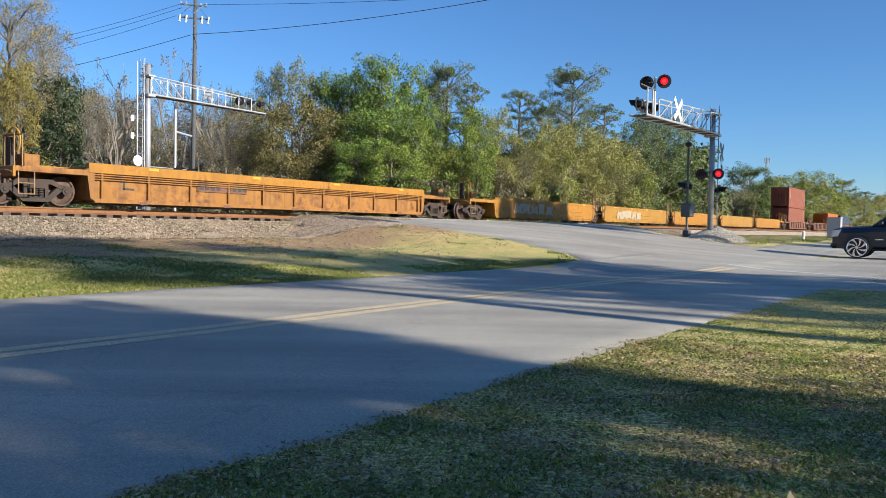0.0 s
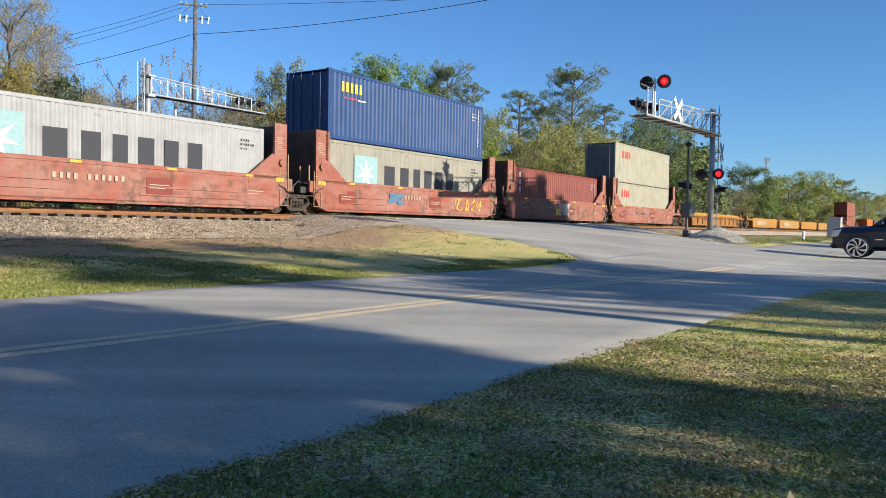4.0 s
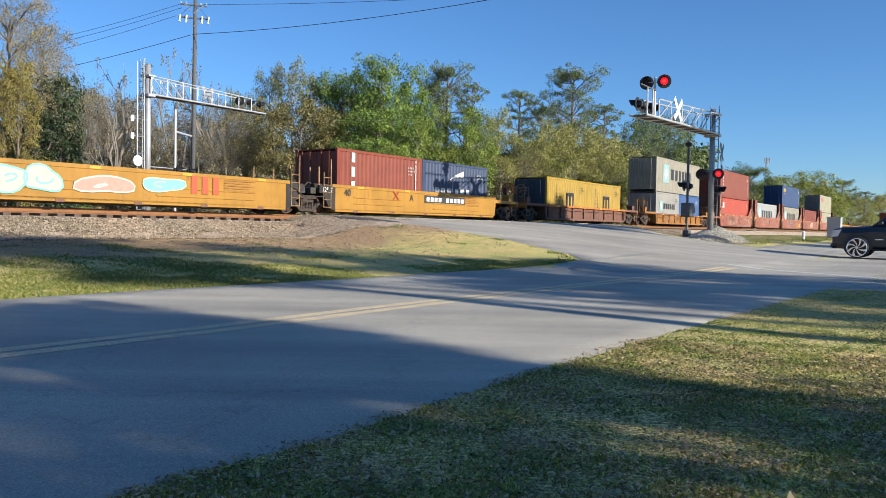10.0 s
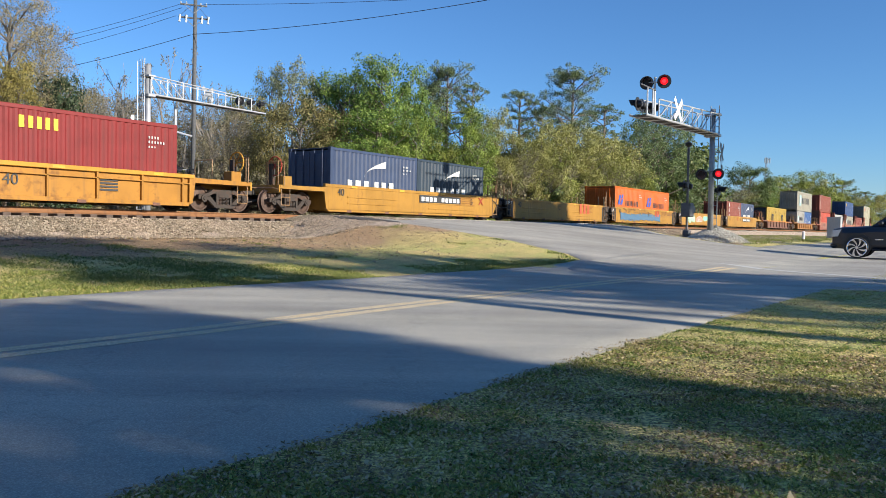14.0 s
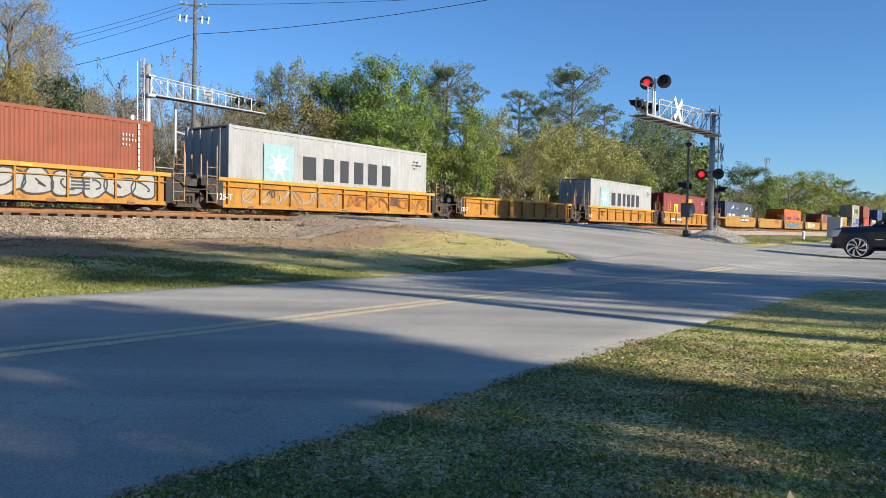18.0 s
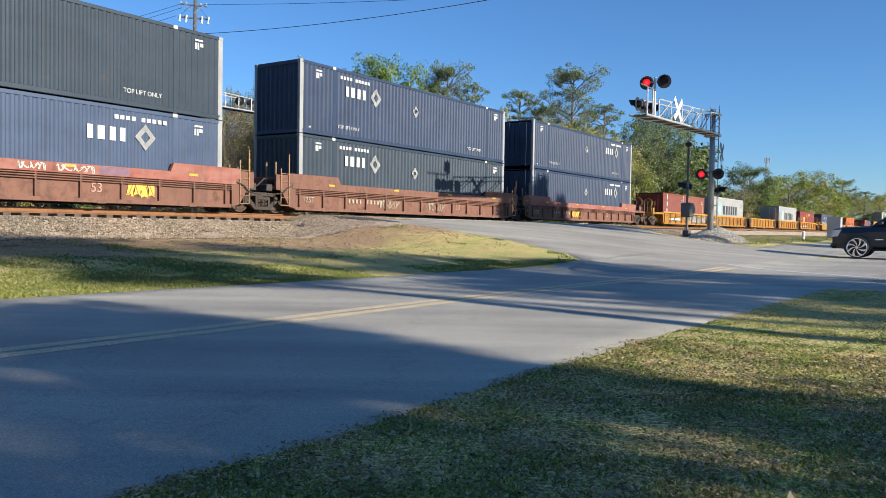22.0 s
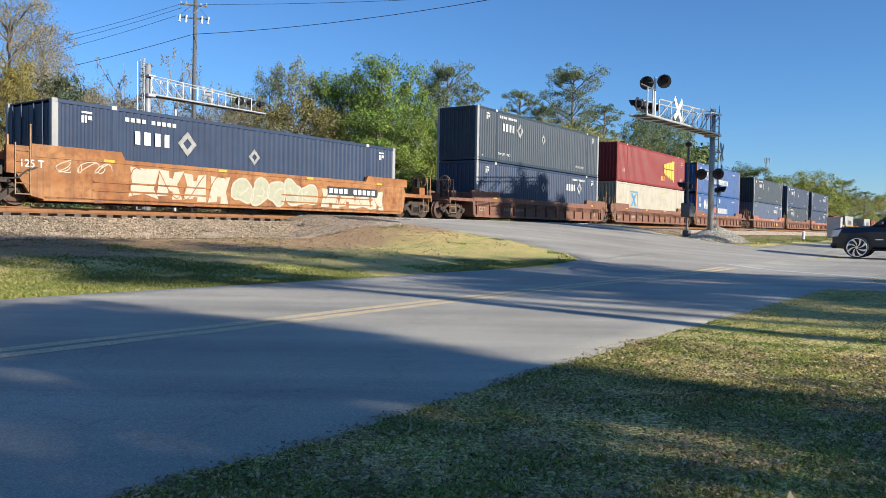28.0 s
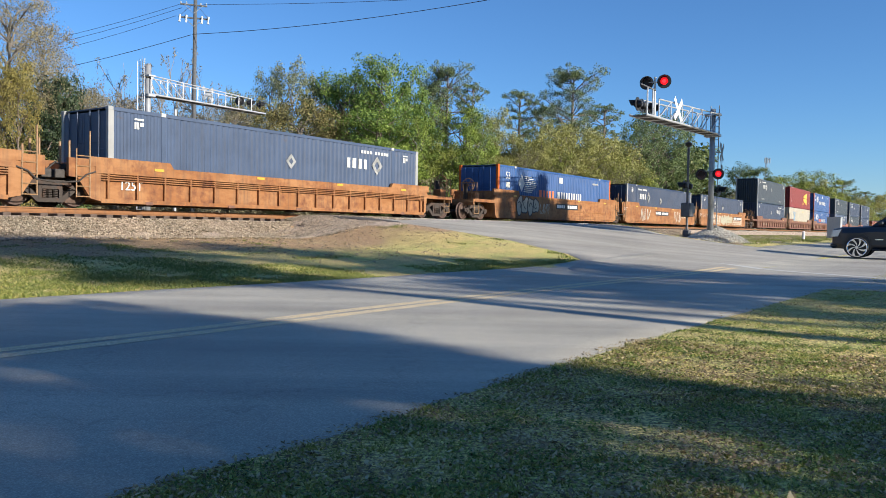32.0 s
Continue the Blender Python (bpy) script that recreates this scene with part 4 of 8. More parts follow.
tree_proto("scrub", "brush", 19, 4.5, 5.0, 0.06, 14, 2600, 0.1, 0.9, 9, 0.52, bottom=0.0, bark=M_BARE, label="pale dry scrub at the wood's edge", category="shrub")
tree_proto("thicket", "oak", 20, 4.6, 5.4, 0.06, 14, 2600, 0.14, 0.85, 8, 0.52, bottom=0.0, label="green thicket at the wood's edge", category="shrub")
tree_proto("brake", "brush", 38, 9, 7, 0.2, 26, 11000, 0.1, 1.0, 11, 0.5, slim=0.4, bottom=0.0, bark=M_BARE, label="leafless brownish tree, dense with twigs")
tree_proto("wispy", "tan", 24, 14, 9, 0.25, 40, 20000, 0.06, 0.6, 14, 0.4, slim=0.5, bottom=0.15, bark=M_BARE, label="tall thin-leaved tree with brownish young leaves")
tree_proto("woods", "oak", 35, 12, 12, 0.2, 24, 4600, 0.3, 0.9, 8, 0.55, bottom=0.0, label="green woodland tree behind the first row")
tree_proto("airy", "oak", 26, 12, 8, 0.3, 26, 3000, 0.24, 0.55, 9, 0.4, label="open thin-leaved tree by the road")
tree_proto("canopy", "oak", 36, 12, 8, 0.3, 40, 5600, 0.195, 0.6, 9, 0.5, bottom=0.1, label="leafy tree on the near side of the road")
tree_proto("tall", "oak", 39, 19, 6, 0.7, 22, 3400, 0.24, 0.8, 9, 0.5, bottom=0.78, label="tall tree with a high leafy crown")
pine_proto("pine_top", 25, 24, 5.5, 0.86, 4, 2200, 0.2, label="very tall pine with a small high crown")
pine_proto("pine", 21, 18, 9, 0.52, 9, 14000, 0.105, label="tall pine with an open tufted crown")
pine_proto("pine_thin", 22, 17, 7, 0.6, 7, 7500, 0.105, label="slim tall pine with tufts of needles", per=3)
bare_proto("bare", 31, 13, 5, moss=70, twigs=3, label="bare grey tree hung with moss", thick=0.021)
bare_proto("bare_thin", 32, 14, 4, moss=34, twigs=2, label="dead leafless tree with a few limbs", thick=0.014)
bare_proto("budding", 33, 12, 8, twigs=5, leaves=2200, label="grey leafless tree with first buds", thick=0.012, size=0.07)
bare_proto("twiggy", 37, 11, 7, twigs=5, leaves=900, label="leafless brown tree with dense fine twigs", thick=0.012, size=0.06)
bare_proto("rusty", 34, 14, 10, twigs=5, leaves=5000, leaf="tan", label="tall thin-leaved tree with brownish young leaves", thick=0.011, size=0.07)
USED = {k: False for k in PROTO}


def plant(key, x, y_top, depth, width_px=None, base=0.95, turn=None):
    """A tree whose top shows in that direction, at that depth."""
    t, h, w = PROTO[key]
    way = at_px(x, y_top, 1.0) - EYE
    depth = max(depth, (TRACK_N + 8.5) / max(0.05, way.dot(N)))
    top = at_px(x, y_top, depth)
    kz = (top.z - base) / h
    kw = kz if width_px is None else width_px / 1394 * depth / w
    kw = min(max(kw, kz * 0.55), kz * 1.7)
    m = Matrix.Translation((top.x, top.y, base)) @ Matrix.Rotation(random.uniform(0, 6.28) if turn is None else turn, 4, "Z")
    if USED[key]:
        t = copy_thing(t, m)
    USED[key] = True
    t.matrix_basis = m @ Matrix.Diagonal((kw, kw, kz, 1))
    return t


random.seed(5)
# west end: wispy and golden trees, a dark evergreen, bare and budding trees round the far signal
for row in (("wispy", 15, -40, 46, 190), ("wispy", 78, 18, 52, 85), ("rusty", 95, 30, 52, 70), ("rusty", -30, -10, 50, 200), ("yellow", 8, 86, 42, 100), ("yellow", -45, 95, 46, 120), ("yellow", 32, 118, 41, 70),
            ("dark", 88, 116, 50, 85), ("dark", 108, 160, 46, 60), ("dark", 70, 185, 43, 90), ("dark", 100, 130, 47, 80), ("dark", 25, 235, 45, 70), ("dark", 118, 215, 48, 45),
            ("bare", 205, 92, 58, 70), ("bare_thin", 297, 74, 60, 50), ("bare", 385, 97, 62, 60),
            ("twiggy", 155, 130, 64, 95), ("twiggy", 190, 145, 60, 100), ("twiggy", 230, 160, 66, 90), ("twiggy", 280, 170, 64, 100), ("twiggy", 330, 165, 70, 110), ("twiggy", 375, 170, 66, 100), ("twiggy", 410, 185, 64, 80), ("twiggy", 132, 165, 58, 70), ("twiggy", 210, 190, 57, 80), ("twiggy", 350, 215, 58, 80),
            ("brake", 150, 142, 72, 85), ("brake", 195, 165, 74, 85), ("brake", 240, 178, 70, 90), ("brake", 285, 195, 74, 90), ("brake", 335, 190, 76, 95), ("brake", 385, 188, 74, 90), ("brake", 425, 205, 70, 80), ("brake", 170, 215, 60, 80), ("brake", 250, 235, 60, 90), ("brake", 330, 240, 60, 90), ("brake", 400, 250, 60, 80),
            ("budding", 145, 138, 74, 100), ("budding", 260, 178, 78, 120), ("haze", 150, 150, 80, 80), ("haze", 420, 152, 84, 70),
            # the rounded olive tree and the broad green one
            ("haze", 520, 102, 90, 85), ("haze", 480, 110, 92, 60), ("haze", 560, 130, 94, 70), ("olive", 440, 160, 84, 60), ("olive", 530, 168, 60, 140), ("olive", 465, 225, 61, 80), ("olive", 590, 225, 61, 80), ("olive", 500, 262, 58, 90),
            ("bright", 690, 92, 64, 125), ("bright", 615, 114, 66, 115), ("bright", 735, 150, 65, 85), ("oak", 580, 124, 70, 90), ("bright", 670, 185, 60, 140), ("bright", 635, 245, 57, 90), ("fresh", 738, 205, 60, 62), ("fresh", 695, 250, 56, 90), ("oak", 655, 150, 70, 90),
            # pines behind, thin-leaved trees before them
            ("pine", 790, 113, 88, 105), ("pine_thin", 835, 150, 90, 70), ("pine", 765, 140, 92, 80), ("fresh", 822, 185, 62, 88), ("fresh", 845, 225, 60, 70), ("spring", 785, 240, 61, 70), ("khaki", 865, 190, 68, 80),
            ("pine_thin", 922, 162, 84, 85), ("pine", 1012, 119, 84, 125), ("pine_thin", 1068, 188, 88, 90), ("pine_thin", 960, 190, 90, 70),
            ("khaki", 905, 222, 70, 95), ("khaki", 950, 236, 66, 95), ("khaki", 990, 205, 70, 110), ("khaki", 1040, 216, 68, 105), ("khaki", 1085, 232, 66, 90), ("khaki", 1015, 250, 62, 100), ("spring", 975, 250, 63, 90), ("khaki", 930, 265, 62, 90), ("spring", 1080, 268, 62, 80),
            ("twiggy", 900, 262, 60, 70), ("twiggy", 960, 270, 60, 80), ("twiggy", 1050, 275, 61, 80), ("khaki", 885, 268, 61, 70), ("spring", 1120, 285, 64, 70),
            ("cedar", 1160, 188, 72, 100), ("cedar", 1196, 205, 72, 75), ("cedar", 1132, 208, 78, 70), ("cedar", 1180, 240, 70, 100), ("cedar", 1225, 275, 86, 60),
            # beyond the crossing
            ("oak", 1328, 288, 112, 75), ("bright", 1345, 320, 118, 60), ("spring", 1400, 306, 140, 95), ("spring", 1450, 304, 150, 85), ("khaki", 1425, 318, 142, 80), ("pine", 1492, 318, 150, 55), ("twiggy", 1285, 315, 96, 60), ("khaki", 1262, 330, 92, 50),
            ("spring", 1365, 318, 130, 70), ("pine_thin", 1530, 340, 170, 50), ("khaki", 1545, 346, 170, 80), ("khaki", 1500, 342, 165, 80), ("oak", 1590, 338, 170, 80), ("khaki", 1300, 335, 108, 70), ("twiggy", 1300, 325, 100, 60)):
    plant(*row[:4], row[4] * 1.25)
for i in range(44):
    x = 400 + i * 25 + random.uniform(-10, 10)
    d = random.uniform(54, 60) if x < 1000 else random.uniform(58, 64) if x < 1230 else random.uniform(95, 125)
    plant(random.choice(["shrub", "thicket", "scrub", "scrub"]), x, 400 - random.uniform(58, 95) * 58 / d, d, random.uniform(80, 120) * 58 / d)
for i in range(16):
    x = -20 + i * 27 + random.uniform(-8, 8)
    d = random.uniform(52, 62)
    plant(random.choice(["scrub", "scrub", "thicket"]) if x > 110 else "thicket", x, 392 - random.uniform(60, 110), d, random.uniform(80, 110))
for i in range(36):
    x = 110 + i * 42 + random.uniform(-12, 12)
    d = random.uniform(88, 105) if x < 1220 else random.uniform(150, 190)
    plant("woods" if x < 1220 else random.choice(["khaki", "spring", "woods"]), x, 398 - random.uniform(110, 150) * (0.85 if x < 440 else 1 if x < 1220 else 0.42), d, None)

# trees on the camera's side of the road, which shade it
for s, n, h, w, key in ((2.0, -22, 11.9, 9.2, "canopy"), (-2.5, -26, 12.9, 9, "canopy"), (4.1, -20, 9.6, 4.0, "airy"), (0.4, -18, 8.9, 5.0, "canopy"), (4.9, -22, 10.3, 3.4, "tall"), (2.5, -25, 9.8, 2.4, "canopy"),
                        (12.6, -21, 9.8, 5.0, "canopy"), (16.6, -24, 12.3, 7.5, "canopy"), (18.5, -20, 10.3, 5.0, "canopy"), (15.4, -29, 12.6, 8, "airy"),
                        (43.4, -22, 18.4, 5.0, "tall"), (46.2, -24, 17.9, 4.6, "tall"), (40.6, -23, 17.2, 4.4, "tall"), (58, -34, 16, 10, "oak"), (72, -30, 15, 10, "olive"),
                        (10.5, -45, 21.4, 8.5, "pine_top"), (12.0, -51, 23.4, 8.5, "pine_top"), (15.5, -43, 19.6, 6, "pine_top")):
    t0, h0, w0 = PROTO[key]
    copy_thing(t0, snpose(s, n, 0)).matrix_basis = snpose(s, n, 0, random.uniform(0, 360)) @ Matrix.Diagonal((w / w0, w / w0, h / h0, 1))
# leaning pole out of view, added only for the thin shadow it throws
shadow_pole = tagged(part("leaning_trunk", smooth(to_mesh("leaning_trunk", tubes([((6.75, -11, -0.3), (8.6, -11, 4.0), 0.2, 0.17), ((8.6, -11, 4.0), (10.5, -11, 7.1), 0.17, 0.12)], 10))), M_BARK, None, "", snpose(0, 0, 0)), "unseen leaning pole, added to throw a thin shadow across the road", "tree")


# grass blades and fallen leaves
def blades(name, places, heights, rng, mat, label, category, wide=1.0):
    k = len(places)
    a = rng.uniform(0, 2 * np.pi, k)
    wd = rng.uniform(0.004, 0.009, k) * (heights / 0.05) ** 0.5 * wide
    dx = np.stack([np.cos(a) * wd, np.sin(a) * wd, np.zeros(k)], 1)
    lean = rng.normal(size=(k, 2)) * heights[:, None] * 0.7
    tip = places + np.concatenate([lean, heights[:, None]], 1)
    v = np.stack([places - dx, places + dx, tip], 1).reshape(-1, 3)
    me = bpy.data.meshes.new(name)
    me.from_pydata(v.tolist(), [], np.arange(3 * k).reshape(-1, 3).tolist())
    return tagged(done(new(name, me), mat), label, category, kind="stuff")


def scatter(k, s0, s1, n0, n1, rng, keep):
    out = []
    while len(out) < k:
        s, n = rng.uniform(s0, s1), rng.uniform(n0, n1)
        if keep(s, n):
            out.append(tuple(sn(s, n, ground_z(s, n))))
    return np.array(out)


rng = np.random.default_rng(41)
near_ok = lambda s, n: n < near_edge(s) + 0.05 and (s * s + n * n > 4.5) and noise.noise((s * 0.9, n * 0.9, 2)) + 0.6 * noise.noise((s * 3.7, n * 3.7, 6)) > rng.uniform(-0.75, 0.45)
pl = np.concatenate([scatter(120000, 1.2, 7, -1.2, 2.6, rng, near_ok), scatter(40000, 7, 24, -1.5, 2.5, rng, near_ok)])
tall = np.array([min(1.7, max(0.35, 0.8 + 1.2 * noise.noise((x * 2.6, y * 2.6, 5)) + 1.1 * noise.noise((x * 9, y * 9, 5)))) for x, y, z in pl])
blades("grass", pl, rng.uniform(0.006, 0.018, len(pl)) * tall, rng, M_LEAF["grass"], "short dry lawn grass beside the road", "grass", 1.7)
bank_ok = lambda s, n: n > far_edge(s) - 0.05 and s < road_left(n) - 0.15 and noise.noise((s * 0.5, n * 0.5, 2)) + 0.7 * noise.noise((s * 1.9, n * 1.9, 6)) > rng.uniform(-0.8, 0.45) + 1.1 * step(n + 2.5 * noise.noise((s * 0.45, n * 0.45, 0)) + 4.2 * step(s, 10, 14), 12.5, 15.5)
pl = scatter(90000, -4, 24, 8.2, 20.6, rng, bank_ok)
blades("grass", pl, rng.uniform(0.012, 0.045, len(pl)), rng, M_LEAF["bank_grass"], "patchy green grass on the track bank", "grass", 2.6)
pl = scatter(16000, 47, 110, 10.8, 20.2, rng, lambda s, n: s > road_right(n) + 0.8 and noise.noise((s * 0.25, n * 0.6, 5)) + 0.5 * noise.noise((s * 1.1, n * 1.5, 6)) > rng.uniform(-0.4, 0.5))
pl[:, 2] += 0.03
blades("grass", pl, rng.uniform(0.05, 0.16, len(pl)), rng, M_LEAF["bank_grass"], "dry grass tufts on the verge by the track", "grass", 3.0)
lawn = lambda s, n: n < near_edge(s) + 0.3 * rng.uniform(0, 1) ** 3 and s * s + n * n > 4.5
pl = scatter(14000, 1.2, 16, -1.2, 2.6, rng, lawn)
pl = np.concatenate([pl, scatter(36000, 1.2, 7, -1.0, 2.6, rng, lambda s, n: lawn(s, n) and noise.noise((s * 1.7, n * 1.7, 8)) + 0.5 * noise.noise((s * 6, n * 6, 8)) > rng.uniform(-0.4, 0.5))])
pl[:, 2] += 0.014
up = lambda p: np.tile((0.0, 0.0, 1.0), (len(p), 1))
tagged(part("leaf_litter", leaf_mesh("leaf_litter", pl, rng.uniform(0.005, 0.017, len(pl)) * np.where(rng.uniform(0, 1, len(pl)) > 0.98, 1.8, 1.0), rng, up(pl), 0.7, 0.5), M_LEAF["litter"]), "scattered dry fallen leaves on the lawn", "leaves", kind="stuff")
pl = np.concatenate([scatter(2600, -2, 24, 8.4, 20.5, rng, lambda s, n: n > far_edge(s) and s < road_left(n) - 0.15),
                     scatter(30000, -6, 21, 12.0, 20.6, rng, lambda s, n: s < road_left(n) - 0.15 and rng.uniform(12.0, 18.5) < n + 1.8 * noise.noise((s * 0.5, n * 0.8, 1)))])
pl[:, 2] += 0.025
tagged(part("leaf_litter", leaf_mesh("leaf_litter", pl, rng.uniform(0.012, 0.028, len(pl)), rng, up(pl), 0.5, 0.5), M_LEAF["litter"]), "scattered dry leaves on the bank", "leaves", kind="stuff")
pl = scatter(30000, 1.2, 9, -1.2, 2.5, rng, lambda s, n: lawn(s, n) and n < near_edge(s) and noise.noise((s * 2.1, n * 2.1, 14)) + 0.6 * noise.noise((s * 8, n * 8, 3)) > rng.uniform(-0.1, 0.7))
pl[:, 2] += rng.uniform(0.006, 0.022, len(pl))
tagged(part("lawn_weeds", leaf_mesh("lawn_weeds", pl, rng.uniform(0.006, 0.017, len(pl)), rng, up(pl), 0.8, 0.45), M_LEAF["weed"]), "low green weeds in the lawn", "weeds", kind="stuff")

# ---------------------------------------------------------------- train
V0, V1, V2 = 15.46594, 5.33713, 0.74621
SHIFT = {1: 0.22, 2: -0.07, 3: -0.05, 8: -0.05, 9: 0.35, 14: 0.45, 19: 0.45, 20: -0.12, 22: -0.33, 23: -0.22, 24: 0.28, 25: -0.14, 28: 0.15, 29: 0.08, 30: -0.35, 31: -0.12}


def gone(t):
    """How far the train has run at t, from where it stands at 16 s."""
    q = (t - 16) / 16
    return V0 * (t - 16) + V1 * q * q + V2 * q ** 3


MOVING, WHEELS = [], []


def on_train(ob, s):
    ob.matrix_basis = snpose(s, TRACK_N, RAIL_Z)
    MOVING.append((ob, s, ob.get("lift", 0.0)))
    return ob


# -- shared meshes
CACHE = {}


def cached(key, make):
    if key not in CACHE:
        CACHE[key] = make()
    return CACHE[key]


def lathe(profile, sides=24):
    """Turns (radius, y) about the y axis."""
    bm = bmesh.new()
    rings = [[bm.verts.new((math.cos(2 * math.pi * i / sides) * r, y, math.sin(2 * math.pi * i / sides) * r)) for i in range(sides)] for r, y in profile]
    for a, b in zip(rings, rings[1:]):
        for i in range(sides):
            bm.faces.new((a[i], a[(i + 1) % sides], b[(i + 1) % sides], b[i]))
    bm.faces.new(rings[0][::-1])
    bm.faces.new(rings[-1])
    return tidy(bm)


def wheelset_mesh():
    bm = lathe([(0.09, -1.0), (0.11, -0.86), (0.16, -0.83), (0.2, -0.81), (0.36, -0.79), (0.39, -0.83), (0.435, -0.83), (0.445, -0.72), (0.48, -0.69), (0.48, -0.67), (0.38, -0.67), (0.34, -0.72), (0.14, -0.7), (0.09, -0.66),
                (0.09, 0.66), (0.14, 0.7), (0.34, 0.72), (0.38, 0.67), (0.48, 0.67), (0.48, 0.69), (0.445, 0.72), (0.435, 0.83), (0.39, 0.83), (0.36, 0.79), (0.2, 0.81), (0.16, 0.83), (0.11, 0.86), (0.09, 1.0)])
    return to_mesh("wheelset", bm)


def side_frame_mesh():
    bm = bmesh.new()
    top = [(-1.12, 0.42), (-1.12, 0.6), (-0.72, 0.64), (-0.5, 0.78), (0.5, 0.78), (0.72, 0.64), (1.12, 0.6), (1.12, 0.42)]
    low = [(0.72, 0.44), (0.34, 0.16), (-0.34, 0.16), (-0.72, 0.44)]
    # upper arm, two columns, lower arm
    prism(bm, [(-1.12, 0.44), (-1.12, 0.6), (-0.72, 0.66), (-0.5, 0.8), (0.5, 0.8), (0.72, 0.66), (1.12, 0.6), (1.12, 0.44), (0.8, 0.5), (0.45, 0.66), (-0.45, 0.66), (-0.8, 0.5)], -0.07, 0.07)
    prism(bm, [(-0.8, 0.5), (-0.62, 0.56), (-0.3, 0.27), (0.3, 0.27), (0.62, 0.56), (0.8, 0.5), (0.38, 0.15), (-0.38, 0.15)], -0.07, 0.07)
    box(bm, -0.36, -0.26, -0.08, 0.08, 0.25, 0.7)
    box(bm, 0.26, 0.36, -0.08, 0.08, 0.25, 0.7)
    for x in (-0.17, 0.0, 0.17):
        for k in range(5):
            tube(bm, (x, -0.03, 0.28 + k * 0.05), (x, -0.03, 0.31 + k * 0.05), 0.075, 0.06, 8)
    box(bm, -0.26, 0.26, -0.1, 0.1, 0.53, 0.66)
    for x in (-0.89, 0.89):
        tube(bm, (x, 0.08, 0.48), (x, -0.11, 0.48), 0.13, 0.13, 12)
        tube(bm, (x, -0.11, 0.48), (x, -0.14, 0.48), 0.07, 0.06, 8)
    return to_mesh("side_frame", tidy(bm))


WHEELSET, SIDE_FRAME = wheelset_mesh(), side_frame_mesh()
BOLSTER = to_mesh("bolster", boxes((-0.2, 0.2, -1.05, 1.05, 0.55, 0.78), (-0.3, 0.3, -0.35, 0.35, 0.7, 0.86), (-1.3, 1.3, -0.03, 0.03, 0.35, 0.42), bevel=0.02))


def truck(parent, x):
    t = part("truck", BOLSTER, M_TRUCK, parent, "rusty two-axle truck", Matrix.Translation((x, 0, 0)))
    for y in (-1.02, 1.02):
        part("side_frame", SIDE_FRAME, M_TRUCK, t, "", Matrix.Translation((0, y, 0)) if y < 0 else Matrix.Translation((0, y, 0)) @ Matrix.Rotation(math.pi, 4, "Z"))
    for dx in (-0.89, 0.89):
        w = part("wheelset", WHEELSET, M_WHEEL, t, "", Matrix.Translation((dx, 0, 0.48)))
        WHEELS.append((w, dx))
    return t


PAINTS = {
    "csx_brown": painted("car_redbrown", (0.25, 0.078, 0.05), 0.6, (0.1, 0.06, 0.042), 0.75, 0.7, (0.15, 0.1, 0.075), fade=(0.26, 0.135, 0.1)),
    "bulkhead_brown": painted("bulkhead_brown", (0.085, 0.052, 0.042), 0.6, (0.17, 0.075, 0.045), 0.75, 0.5),
    "band_red": painted("car_band_red", (0.25, 0.085, 0.06), 0.45, (0.12, 0.055, 0.04), 0.75, 0.4, fade=(0.27, 0.13, 0.1)),
    "brown": painted("car_brown", (0.17, 0.084, 0.056), 0.55, (0.084, 0.042, 0.0294), 0.75, 0.5),
    "yellow": painted("car_yellow", (0.32, 0.15, 0.02), 0.4, (0.103, 0.0412, 0.0137), 0.55, 0.35),
    "yellow_clean": painted("car_yellow_clean", (0.3, 0.158, 0.026), 0.16, (0.128, 0.0578, 0.0193), 0.5, 0.22),
    "ochre": painted("car_ochre", (0.28, 0.13, 0.03), 0.65, (0.118, 0.0504, 0.021), 0.65, 0.5),
    "rust_orange": painted("car_rust_orange", (0.235, 0.098, 0.032), 0.65, (0.124, 0.0475, 0.0219), 0.7, 0.5, fade=(0.3, 0.15, 0.06)),
    "maroon": painted("car_maroon", (0.15, 0.075, 0.052), 0.6, (0.0756, 0.042, 0.0336), 0.75, 0.5),
    "trim_yellow": painted("car_trim_yellow", (0.423, 0.211, 0.0227), 0.2, (0.113, 0.0529, 0.0227), 0.6, 0.3),
    "black": painted("car_black", (0.0252, 0.0235, 0.0227), 0.4, (0.0672, 0.0378, 0.0252), 0.7, 0.3),
    "orange_top": painted("car_orange_top", (0.378, 0.134, 0.0252), 0.5, (0.118, 0.0504, 0.0252), 0.7, 0.4),
}
M_REFL = flat("reflector_yellow", (0.5, 0.28, 0.025), 0.4, 0, 0.1)
M_SIGN = flat("stencil_white", (0.7, 0.69, 0.65), 0.6, 0, 0.12, 8)
M_PLATE = flat("plate_black", (0.03, 0.03, 0.03), 0.6, 0, 0.2, 8)
M_HAND = flat("grab_iron", (0.22, 0.13, 0.06), 0.6, 0.2, 0.3, 8)
BRAKE_WHEEL = None


def brake_wheel_mesh():
    bm = bmesh.new()
    k = 18
    for i in range(k):
        a, b = 2 * math.pi * i / k, 2 * math.pi * (i + 1) / k
        tube(bm, (0, math.cos(a) * 0.27, math.sin(a) * 0.27), (0, math.cos(b) * 0.27, math.sin(b) * 0.27), 0.02, sides=5)
    for i in range(6):
        a = 2 * math.pi * i / 6
        tube(bm, (0, 0, 0), (0, math.cos(a) * 0.27, math.sin(a) * 0.27), 0.014, sides=5)
    return to_mesh("brake_wheel", bm)


